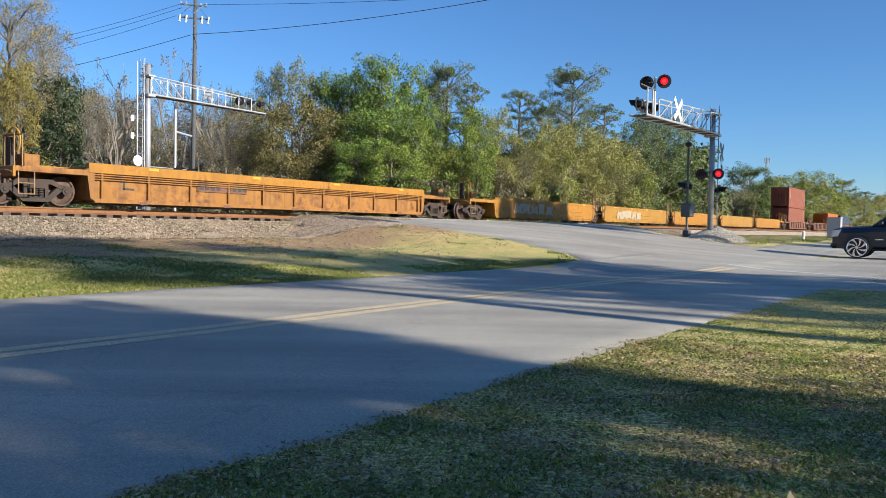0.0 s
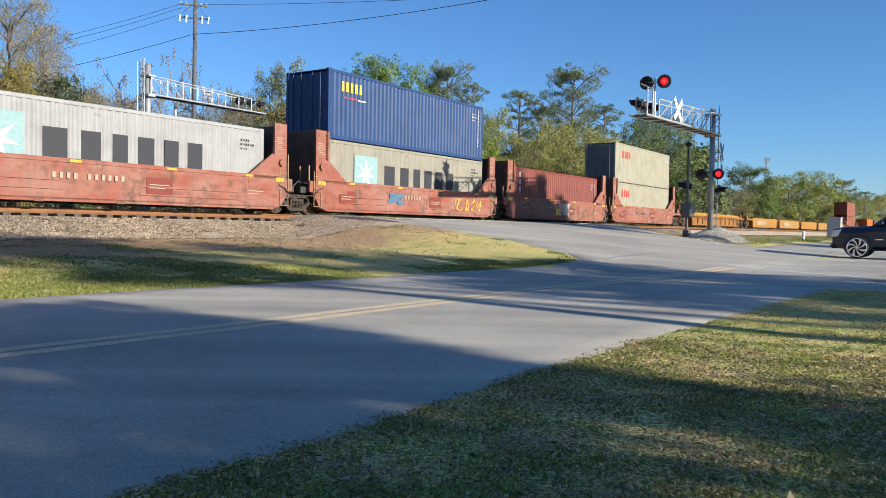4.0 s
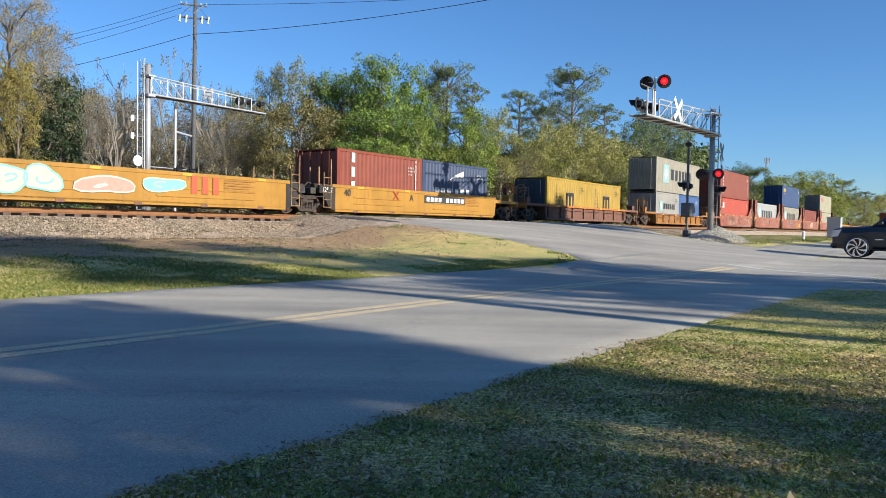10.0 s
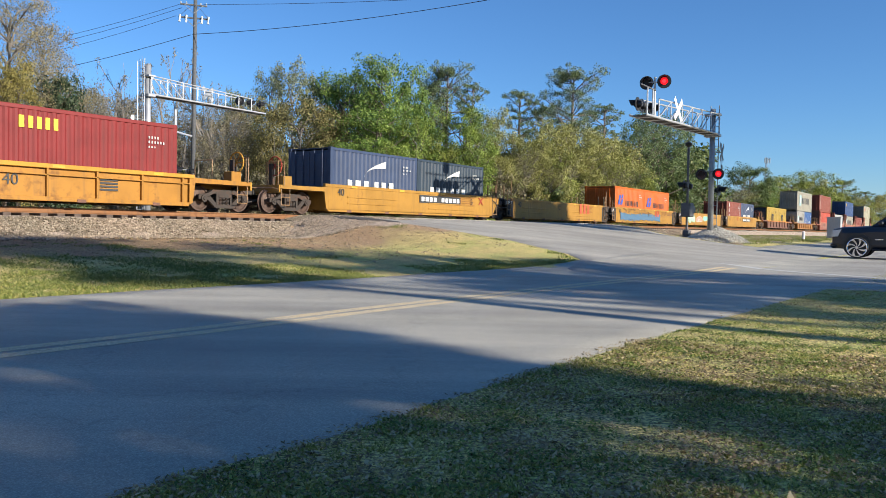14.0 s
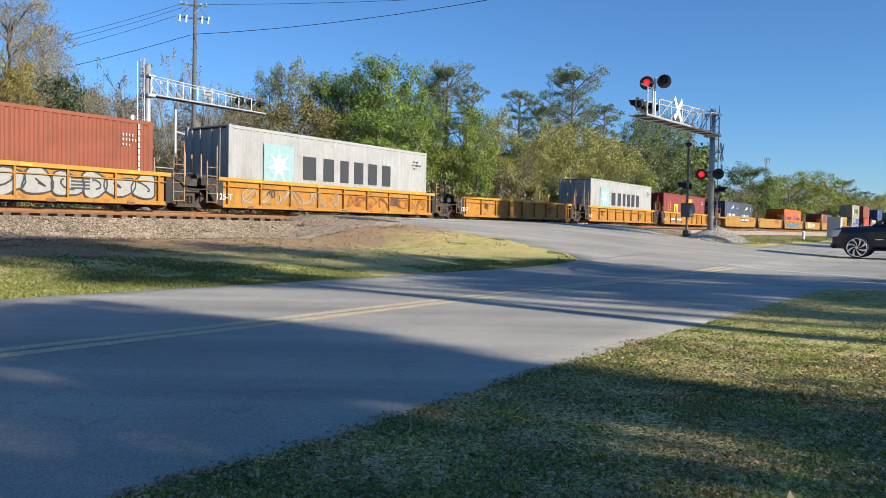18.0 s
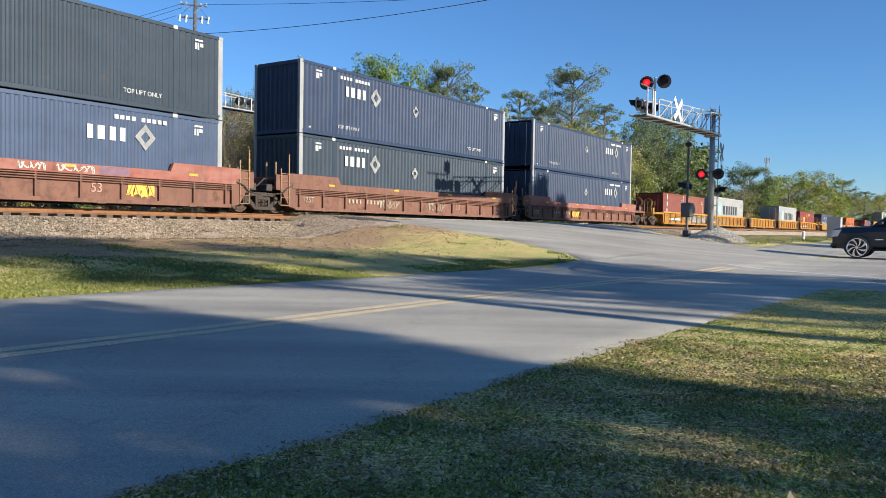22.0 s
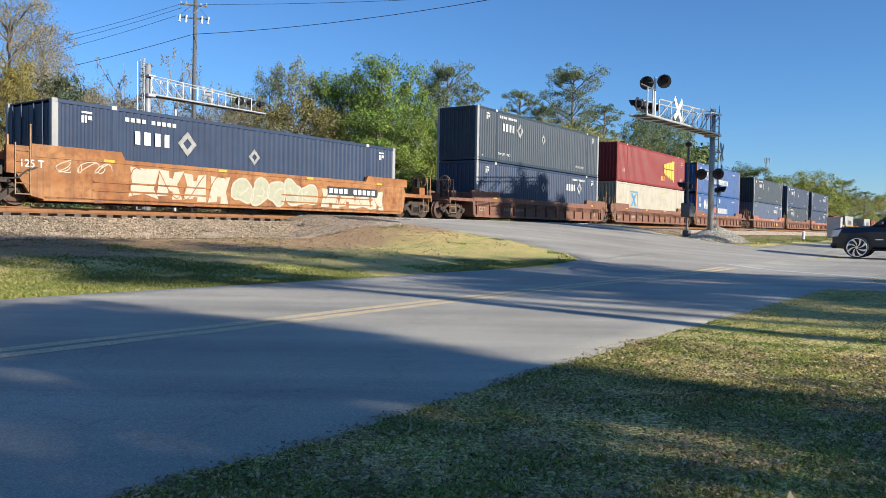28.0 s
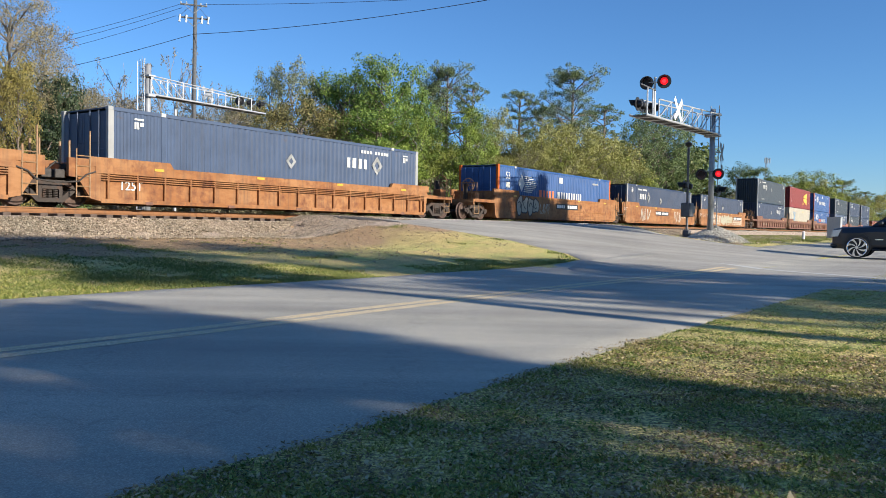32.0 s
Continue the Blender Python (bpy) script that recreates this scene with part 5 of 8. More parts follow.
BRAKE_WHEEL = brake_wheel_mesh()
GRAB = to_mesh("grab_rail", pipe([(0, -0.5, 0), (0, -0.5, 0.9), (0, 0.5, 0.9), (0, 0.5, 0)], 0.02))
TALL_STAKE = to_mesh("guide_post", tubes([((0, 0, 0), (0, 0, 0.95), 0.035)], 6))


def text_mesh(txt, size):
    cu = bpy.data.curves.new("text", "FONT")
    cu.body, cu.size, cu.extrude = txt, size, 0.002
    ob = new("text", cu)
    me = bpy.data.meshes.new_from_object(ob.evaluated_get(bpy.context.evaluated_depsgraph_get()))
    bpy.data.objects.remove(ob)
    return me


TEXTS = {}
UP = Matrix.Rotation(math.pi / 2, 4, "X")


def letter(parent, txt, x, y, z, size, mat, name="lettering"):
    if (txt, size) not in TEXTS:
        TEXTS[txt, size] = text_mesh(txt, size)
    return part(name, TEXTS[txt, size], mat, parent, "", Matrix.Translation((x, y, z)) @ UP)


UNIT_BAR = to_mesh("stencil", boxes((0, 1, -0.003, 0.003, 0, 1)))


def bars(parent, x, y, z, rows, mat, name="stencil"):
    """Unreadable small print as plain bars: rows of (dx, dz, width, height)."""
    for dx, dz, w, h in rows:
        part(name, UNIT_BAR, mat, parent, "", Matrix.Translation((x + dx, y, z + dz)) @ Matrix.Diagonal((w, 1, h, 1)))


def plates(outlines, y0=-0.003, y1=0.003):
    bm = bmesh.new()
    for o in outlines:
        prism(bm, o, y0, y1)
    return tidy(bm)


def ribbon_strip(bm, pts, wd, y, closed=False):
    """A flat painted stroke of even width along points in x, z."""
    k, edge = len(pts), []
    for i, (ax, az) in enumerate(pts):
        (px, pz), (qx, qz) = (pts[i - 1], pts[(i + 1) % k]) if closed else (pts[max(0, i - 1)], pts[min(k - 1, i + 1)])
        d = Vector((qx - px, qz - pz))
        m = Vector((-d.y, d.x)).normalized() * wd if d.length > 1e-5 else Vector((0, wd))
        edge.append((bm.verts.new((ax + m.x, y, az + m.y)), bm.verts.new((ax - m.x, y, az - m.y))))
    for (a0, a1), (b0, b1) in zip(edge, edge[1:] + edge[:1] if closed else edge[1:]):
        bm.faces.new((a0, b0, b1, a1))


def graffiti(parent, x, y, z, w, h, n, mats, seed, style="block"):
    """Sprayed shapes: slanted blocks, rounded blots with an outline and an eye each, or loose looping strokes alone."""
    rng = random.Random(seed)
    sw = w / n
    for i in range(n):
        cx, cz = (i + 0.5) * sw, h * rng.uniform(0.46, 0.54)
        rx, rz = sw * rng.uniform(0.5, 0.62), h * rng.uniform(0.42, 0.52)
        p1, p2, lean = rng.uniform(0, 6.28), rng.uniform(0, 6.28), rng.uniform(-0.15, 0.25)
        wd = 0.012 + 0.02 * h
        if style == "block":
            x0, q, notch = i * sw, rng.uniform(0.85, 1.1), rng.uniform(0.35, 0.65)
            a, top_, lean = rng.uniform(0, 0.16) * h, h * rng.uniform(0.8, 1.0), rng.uniform(-0.1, 0.16) * h
            bm = bmesh.new()
            low = [(x0 + sw * q * 0.42, a + 0.04 * h), (x0 + sw * q * 0.46, h * notch * 0.55), (x0 + sw * q * 0.62, h * notch * 0.5), (x0 + sw * q * 0.6, a * 0.5)] if rng.random() < 0.5 else [(x0 + sw * q * 0.5, a + 0.1 * h)]
            high = [(x0 + sw * 0.58 + lean, top_ * 0.95), (x0 + sw * 0.52 + lean * 0.8, top_ * 0.74), (x0 + sw * 0.4 + lean * 0.8, top_ * 0.76), (x0 + sw * 0.36 + lean, top_ * 0.97)] if rng.random() < 0.3 else [(x0 + sw * 0.5 + lean, top_ * rng.uniform(0.9, 1.05))]
            prism(bm, [(x0, a), *low, (x0 + sw * q, a * 0.6), (x0 + sw * q - sw * rng.uniform(0, 0.2), h * notch * 0.85), (x0 + sw * q + lean, top_), *high, (x0 + sw * 0.02 + lean, top_), (x0 + sw * rng.uniform(0, 0.18), h * 0.5)], -0.003 - 0.0012 * (i % 2), 0.003)
            part("graffiti", tidy(bm), mats[0], parent, "sprayed graffiti fill", Matrix.Translation((x, y, z)))
            bm = bmesh.new()
            ribbon_strip(bm, [(cx + rx * 0.8 * math.cos(t + p1), cz + rz * 0.8 * math.sin(1.5 * t + p2)) for t in [0.35 * j for j in range(9)]], wd * 0.5, -0.0085)
        elif style == "bubble":
            loop = []
            for j in range(18):
                a = 2 * math.pi * j / 18
                q = 1 + 0.16 * math.sin(2 * a + p1) + 0.12 * math.sin(3 * a + p2)
                u, v = rx * q * math.cos(a), rz * q * math.copysign(abs(math.sin(a)) ** 0.7, math.sin(a))
                loop.append((cx + u + lean * v, cz + v))
            bm = bmesh.new()
            prism(bm, loop, -0.003 - 0.0012 * (i % 2), 0.003)
            part("graffiti", tidy(bm), mats[0], parent, "sprayed graffiti fill", Matrix.Translation((x, y, z)))
            bm = bmesh.new()
            ribbon_strip(bm, loop, wd, -0.008 - 0.001 * (i % 2), True)
            ribbon_strip(bm, [(cx + rx * 0.3 * math.cos(t + p1) * (1 + 0.3 * t), cz + rz * 0.4 * math.sin(t + p2)) for t in (0, 0.7, 1.4, 2.1, 2.8, 3.5)], wd, -0.0095)
        else:
            bm = bmesh.new()
            for k in range(2):
                f1, q = rng.choice((1, 1.5, 2)), rng.uniform(0.5, 1.0)
                ribbon_strip(bm, [(cx + rx * q * math.cos(t + p1) + 0.25 * rx * math.sin(2.3 * t), cz + rz * 0.9 * math.sin(f1 * t + p2 + k)) for t in [0.32 * j for j in range(13)]], wd * 0.7, -0.008 - 0.001 * k)
        part("graffiti", bm, mats[1], parent, "sprayed graffiti strokes", Matrix.Translation((x, y, z)))


# -- well cars
JOINT_LADDER = to_mesh("ladder", tubes([((0, 0, 0.32), (0, 0, 1.75), 0.02), ((0.42, 0, 0.32), (0.42, 0, 2.3), 0.025)] + [((0, 0, 0.34 + 0.3 * k), (0.42, 0, 0.34 + 0.3 * k), 0.018) for k in range(5)], 6))


def well_car(s, size, style, paint, trim=None, left="joint", right="joint", top=1.28, end_top=None, ribs=10, end_paint=None, label=""):
    """One unit of a well car, centred at s. Ends are 'joint' (shared truck) or 'end' (own truck and coupler)."""
    P, T = PAINTS[paint], PAINTS[trim or paint]
    E_ = PAINTS[end_paint or paint]
    lw = 6.42 if size == 40 else 8.4
    half = 7.72 if size == 40 else 9.78
    ctr = 8.2 if size == 40 else 10.0
    cpl = 9.85 if size == 40 else 11.5
    car = empty("well_car", label, "railway car", "cars of the container train")
    hw, chord = 1.44, 0.3 if style == "ribbed" and size == 53 else 0.13
    end_top = end_top or top
    for y in (-1, 1):
        yo, yi = y * hw, y * (hw - 0.07)
        plate_o = yo if style != "ribbed" else y * (hw - 0.1)
        part("side_wall", boxes((-lw, lw, min(plate_o, plate_o - y * 0.05), max(plate_o, plate_o - y * 0.05), 0.24, top - 0.06), bevel=0.006), P, car)
        part("bottom_sill", boxes((-lw, lw, min(yo, yo - y * 0.22), max(yo, yo - y * 0.22), 0.17, 0.3), bevel=0.01), P, car)
        part("top_chord", boxes((-lw - 0.2, lw + 0.2, min(yo + y * 0.02, yo - y * 0.14), max(yo + y * 0.02, yo - y * 0.14), top - chord, top), bevel=0.01), T, car)
        if style == "ribbed":
            for zl in (0.33,) if size == 40 else (0.36, 0.43, 0.5):
                part("ledge", boxes((-lw, lw, min(yo, yo - y * 0.1), max(yo, yo - y * 0.1), top - zl, top - zl + 0.035), bevel=0.004), P, car)
        else:
            for zl in (0.52, 0.78):
                part("ledge", boxes((-lw * 0.82, -lw * 0.3, min(yo, yo + y * 0.03), max(yo, yo + y * 0.03), zl, zl + 0.05), bevel=0.004), P, car)
                part("ledge", boxes((lw * 0.1, lw * 0.75, min(yo, yo + y * 0.03), max(yo, yo + y * 0.03), zl - 0.06, zl - 0.01), bevel=0.004), P, car)
        if end_top > top + 0.05:
            for sx in (-1, 1):
                x0, x1 = sx * (lw - 2.6), sx * (lw + 0.35)
                bm = bmesh.new()
                prism(bm, [(x0, top - 0.02), (x0 + sx * 0.15, end_top), (x1, end_top), (x1, top - 0.1)], min(yo + y * 0.025, yo - y * 0.1), max(yo + y * 0.025, yo - y * 0.1))
                part("raised_chord", tidy(bm), T, car)
    if style == "ribbed":
        rib = to_mesh("rib", boxes((-0.035, 0.035, -0.1, 0.0, 0.28, top - 0.12), bevel=0.008))
        for i in range(ribs):
            x = -lw + 0.25 + (2 * lw - 0.5) * i / (ribs - 1)
            part("rib", rib, P, car, "", Matrix.Translation((x, -hw + 0.1, 0)))
            part("rib", rib, P, car, "", Matrix.Translation((x, hw - 0.1, 0)) @ Matrix.Rotation(math.pi, 4, "Z"))
    part("floor", boxes((-lw, lw, -0.35, 0.35, 0.2, 0.26), *[(-lw + 0.4 + k * (2 * lw - 0.8) / 8 - 0.12, -lw + 0.4 + k * (2 * lw - 0.8) / 8 + 0.12, -hw + 0.1, hw - 0.1, 0.19, 0.27) for k in range(9)]), P, car)
    end_mat = E_
    for sx, kind in ((-1, left), (1, right)):
        E_ = P if kind == "end" else end_mat
        part("end_wall", boxes((min(sx * lw, sx * (lw + 0.06)), max(sx * lw, sx * (lw + 0.06)), -hw + 0.02, hw - 0.02, 0.25, end_top - 0.1), bevel=0.008), E_, car)
        out = half - 0.35 if kind == "joint" else cpl - 0.75
        for y0, y1 in ((-hw, -hw + 0.12), (hw - 0.12, hw)):
            bm = bmesh.new()
            if kind == "joint":
                prism(bm, [(sx * lw, 0.22), (sx * lw, end_top - 0.06), (sx * (lw + 0.5), end_top - 0.08), (sx * out, end_top - 0.08), (sx * out, 0.92), (sx * (lw + 0.75), 0.9), (sx * (lw + 0.35), 0.3)], y0, y1)
            else:
                prism(bm, [(sx * lw, 0.22), (sx * lw, end_top - 0.06), (sx * (lw + 0.3), 1.14), (sx * out, 1.12), (sx * out, 0.98), (sx * (lw + 0.24), 0.97), (sx * (lw + 0.14), 0.3)], y0, y1)
            part("end_frame", tidy(bm), E_, car)
        part("deck", boxes((min(sx * lw, sx * out), max(sx * lw, sx * out), -hw + 0.12, hw - 0.12, 0.98, 1.06), (min(sx * (lw + 0.3), sx * out), max(sx * (lw + 0.3), sx * out), -0.35, 0.35, 0.8, 0.98), bevel=0.01), E_, car)
        if kind == "end":
            truck(car, sx * ctr)
            cx = sx * cpl
            part("coupler", boxes((min(sx * out, cx), max(sx * out, cx), -0.1, 0.1, 0.72, 0.92), (min(cx - sx * 0.28, cx + sx * 0.12), max(cx - sx * 0.28, cx + sx * 0.12), -0.17, 0.17, 0.66, 0.98), bevel=0.03), M_DARK, car)
            part("end_sill", boxes((min(sx * out, sx * (out + 0.08)), max(sx * out, sx * (out + 0.08)), -hw, hw, 0.82, 1.12), bevel=0.01), T, car)
            for y in (-1.38, 1.38):
                part("grab_iron", GRAB, M_HAND, car, "", Matrix.Translation((sx * (out - 0.15), y * 0.72, 1.1)))
                part("step", tubes([((sx * (out - 0.1), y, 1.1), (sx * (out - 0.1), y, 0.35), 0.018), ((sx * (out - 0.55), y, 1.1), (sx * (out - 0.55), y, 0.35), 0.018), ((sx * (out - 0.1), y, 0.35), (sx * (out - 0.55), y, 0.35), 0.018), ((sx * (out - 0.1), y, 0.65), (sx * (out - 0.55), y, 0.65), 0.018)], 6), M_HAND, car)
            part("air_tank", tubes([((sx * (lw + 0.55), -0.75, 0.72), (sx * (lw + 0.55), 0.75, 0.72), 0.16)], 14), M_DARK, car)
            part("handrail", tubes([((sx * (out - 0.05), -1.25, 1.1), (sx * (out - 0.05), -1.25, 2.0), 0.018), ((sx * (out - 0.05), -0.7, 1.1), (sx * (out - 0.05), -0.7, 2.0), 0.018), ((sx * (out - 0.05), -1.25, 2.0), (sx * (out - 0.05), -0.7, 2.0), 0.018)], 6), M_HAND, car)
            part("equipment_box", boxes((min(sx * (out - 0.75), sx * (out - 0.3)), max(sx * (out - 0.75), sx * (out - 0.3)), -1.3, -0.85, 1.1, 1.48), bevel=0.02), E_, car)
            part("uncoupling_lever", pipe([(sx * (out + 0.1), -1.4, 0.95), (sx * (out + 0.16), -1.2, 1.0), (sx * (out + 0.16), -0.3, 1.0), (sx * cpl, -0.15, 1.02)], 0.02), M_HAND, car)
            part("hose", pipe([(sx * (out + 0.05), -0.4, 0.85), (sx * (out + 0.25), -0.42, 0.5), (sx * (cpl), -0.3, 0.42)], 0.03), M_DARK, car)
            if sx == -1 or right == "end" and left == "joint":
                part("brake_wheel", BRAKE_WHEEL, C["bright_red"] if paint == "yellow_clean" else PAINTS["trim_yellow"] if paint in ("yellow", "ochre") else M_HAND, car, "spoked hand brake wheel", Matrix.Translation((sx * (out - 0.2), -0.92, 1.85)) @ Matrix.Scale(1.35, 4))
                part("brake_stand", boxes((sx * (out - 0.2) - 0.09, sx * (out - 0.2) + 0.09, -0.85, -0.65, 1.05, 1.95), bevel=0.015), M_TRUCK, car)
        else:
            cx = sx * half
            part("connector", boxes((min(sx * out, cx), max(sx * out, cx), -0.22, 0.22, 0.72, 1.02), bevel=0.03), M_DARK, car)
            for y in (-1.3, -0.8, 1.3):
                part("guide_post", TALL_STAKE, M_HAND, car, "", Matrix.Translation((sx * (out - 0.1), y, 1.02)))
            part("piping", pipe([(sx * (out - 0.3), -0.9, 1.2), (sx * (out + 0.1), -0.9, 1.35), (sx * half, -0.75, 1.05)], 0.03), M_DARK, car)
            part("ladder", JOINT_LADDER, M_HAND, car, "", Matrix.Translation((sx * (out - 0.45) - 0.22, -1.46, 0)))
            part("side_bearing", boxes((min(sx * out, sx * (out + 0.3)), max(sx * out, sx * (out + 0.3)), -1.25, -0.75, 0.86, 1.12), bevel=0.02), M_DARK, car)
            part("brake_cylinder", tubes([((sx * (out - 0.6), -0.95, 1.2), (sx * (out - 0.1), -0.95, 1.2), 0.11)], 12), M_TRUCK, car)
            part("brake_pipe", pipe([(sx * (lw + 0.2), -1.47, 1.1), (sx * (lw + 0.5), -1.5, 1.0), (sx * (lw + 0.75), -1.5, 0.78), (sx * half, -1.35, 0.72)], 0.024), M_DARK, car)
            if sx == -1:
                truck(car, -half)
    if style == "bulkhead":
        for sx in (-1, 1):
            xe = sx * (lw + 0.62)
            for y0, y1 in ((-hw - 0.02, -hw + 0.06), (hw - 0.06, hw + 0.02)):
                bm = bmesh.new()
                prism(bm, [(xe, 0.9), (xe, 3.42), (xe - sx * 0.62, 3.42), (xe - sx * 0.66, 2.3), (xe - sx * 1.9, top - 0.05), (xe - sx * 1.9, 0.9)], y0, y1)
                part("bulkhead_side", tidy(bm), P, car)
            part("bulkhead_plate", boxes((min(xe, xe - sx * 0.09), max(xe, xe - sx * 0.09), -hw + 0.06, hw - 0.06, 1.0, 3.4), bevel=0.01), PAINTS["bulkhead_brown"], car)
            part("bulkhead_rib", boxes(*[(min(xe - sx * 0.62, xe - sx * 0.55), max(xe - sx * 0.62, xe - sx * 0.55), -hw - 0.1, -hw - 0.02, 2.3 + 0.16 * k, 2.36 + 0.16 * k) for k in range(7)], (min(xe - sx * 0.7, xe - sx * 0.62), max(xe - sx * 0.7, xe - sx * 0.62), -hw - 0.1, -hw - 0.02, 2.25, 3.4)), P, car)
            part("guide_lug", tubes([((xe - sx * 0.3, -hw - 0.02, 1.95), (xe - sx * 0.3, -hw - 0.12, 1.95), 0.13)], 12), P, car)
            bars(car, xe - sx * 0.33 - 0.25, -hw - 0.03, 2.45, [(0, 0.07 * k, 0.4 - 0.05 * (k % 3), 0.022) for k in range(7)], INK["chalk"])
            part("reflector", boxes((xe - sx * 0.35 - 0.22, xe - sx * 0.35 + 0.22, -hw - 0.035, -hw - 0.022, 1.22, 1.37)), M_REFL, car)
    for k in range(4):
        x = -lw * 0.78 + lw * 0.52 * k
        part("reflector", boxes((x, x + 0.36, -hw - 0.03, -hw - 0.021, top - 0.11, top - 0.03)), M_REFL, car)
    bracket = cached("bracket", lambda: to_mesh("side_bracket", boxes((-0.14, 0.14, -0.05, 0.05, 0.15, 0.25), bevel=0.012)))
    for k in range(5):
        part("side_bracket", bracket, PAINTS["brown"], car, "", Matrix.Translation((-lw * 0.8 + lw * 0.4 * k, -hw + 0.03, 0)))
    car["lift"] = 0.0
    on_train(car, s)
    return car


# -- containers
def corrugated_mesh(length, height, pitch=0.278, depth=0.036):
    bm = bmesh.new()
    k = max(2, round(length / pitch))
    p = length / k
    xs = []
    for i in range(k):
        x = -length / 2 + i * p
        xs += [(x, 0), (x + p * 0.27, 0), (x + p * 0.5, depth), (x + p * 0.77, depth)]
    xs.append((length / 2, 0))
    lo = [bm.verts.new((x, y, 0)) for x, y in xs]
    hi = [bm.verts.new((x, y, height)) for x, y in xs]
    for i in range(len(xs) - 1):
        bm.faces.new((lo[i], lo[i + 1], hi[i + 1], hi[i]))
    return to_mesh("side_panel", bm)


C = {
    "cream": painted("box_cream", (0.27, 0.253, 0.18), 0.18, (0.129, 0.0713, 0.0389), 0.5, 0.3, (0.129, 0.11, 0.0777)),
    "white": painted("box_white", (0.285, 0.286, 0.278), 0.16, (0.149, 0.0833, 0.0477), 0.5, 0.25, (0.149, 0.131, 0.107)),
    "dull_white": painted("box_dull_white", (0.24, 0.232, 0.21), 0.2, (0.149, 0.0833, 0.0477), 0.5, 0.25, (0.149, 0.131, 0.107)),
    "ivory": painted("box_ivory", (0.34, 0.315, 0.25), 0.12, (0.16, 0.09, 0.05), 0.5, 0.3, (0.2, 0.16, 0.11)),
    "grey_white": painted("box_grey_white", (0.238, 0.224, 0.176), 0.3, (0.16, 0.1, 0.06), 0.55, 0.5, (0.147, 0.0944, 0.0589)),
    "red": painted("box_red", (0.165, 0.038, 0.0245), 0.12, (0.115, 0.036, 0.0216), 0.5, 0.22),
    "bright_red": painted("box_bright_red", (0.324, 0.05, 0.0265), 0.1, (0.147, 0.0442, 0.0221), 0.5, 0.2),
    "brown_red": painted("box_brown_red", (0.177, 0.0442, 0.0265), 0.15, (0.0883, 0.0331, 0.0221), 0.55, 0.25),
    "maroon": painted("box_maroon", (0.173, 0.0224, 0.0208), 0.12, (0.096, 0.032, 0.024), 0.5, 0.2),
    "brick": painted("box_brick", (0.2, 0.0576, 0.0288), 0.15, (0.101, 0.036, 0.0216), 0.55, 0.22),
    "blue": painted("box_blue", (0.022, 0.05, 0.135), 0.1, (0.08, 0.048, 0.04), 0.5, 0.2),
    "cobalt": painted("box_cobalt", (0.03, 0.078, 0.21), 0.1, (0.08, 0.048, 0.04), 0.5, 0.2),
    "navy": painted("box_navy", (0.0256, 0.04, 0.0768), 0.08, (0.08, 0.056, 0.04), 0.5, 0.18),
    "slate": painted("box_slate", (0.0288, 0.0416, 0.0576), 0.1, (0.08, 0.056, 0.04), 0.5, 0.18),
    "slate_blue": painted("box_slate_blue", (0.0384, 0.0544, 0.102), 0.1, (0.08, 0.056, 0.04), 0.5, 0.18),
    "steel": painted("box_steel_blue", (0.0544, 0.0768, 0.128), 0.12, (0.08, 0.056, 0.04), 0.5, 0.22),
    "orange": painted("box_orange", (0.42, 0.088, 0.003), 0.12, (0.221, 0.0589, 0.0221), 0.5, 0.2),
    "yellow": painted("box_yellow", (0.3, 0.195, 0.021), 0.15, (0.16, 0.08, 0.032), 0.5, 0.25),
}
C["door_grey"] = painted("box_door_grey", (0.12, 0.135, 0.14), 0.2, (0.1, 0.06, 0.04), 0.55, 0.3)
INK = {k: flat("ink_" + k, c, 0.7, 0, 0.1, 6) for k, c in {
    "white": (0.43, 0.43, 0.41), "grey": (0.02, 0.022, 0.027), "red": (0.51, 0.0425, 0.0255), "sky": (0.2, 0.31, 0.31), "blue": (0.0255, 0.068, 0.34), "yellow": (0.637, 0.425, 0.0255),
    "black": (0.017, 0.017, 0.0213), "orange": (0.552, 0.136, 0.051), "pale": (0.425, 0.416, 0.357), "aqua": (0.17, 0.425, 0.357), "slate": (0.0595, 0.119, 0.187), "silver": (0.24, 0.24, 0.22), "rail_blue": (0.08, 0.2, 0.33),
    "gold": (0.612, 0.357, 0.0425), "faded": (0.24, 0.14, 0.09), "chalk": (0.3, 0.25, 0.18), "cream": (0.527, 0.468, 0.357), "blush": (0.42, 0.22, 0.17), "bone": (0.36, 0.31, 0.235), "tint": (0.27, 0.27, 0.19), "mint": (0.357, 0.468, 0.306), "trred": (0.383, 0.068, 0.0255)}.items()}


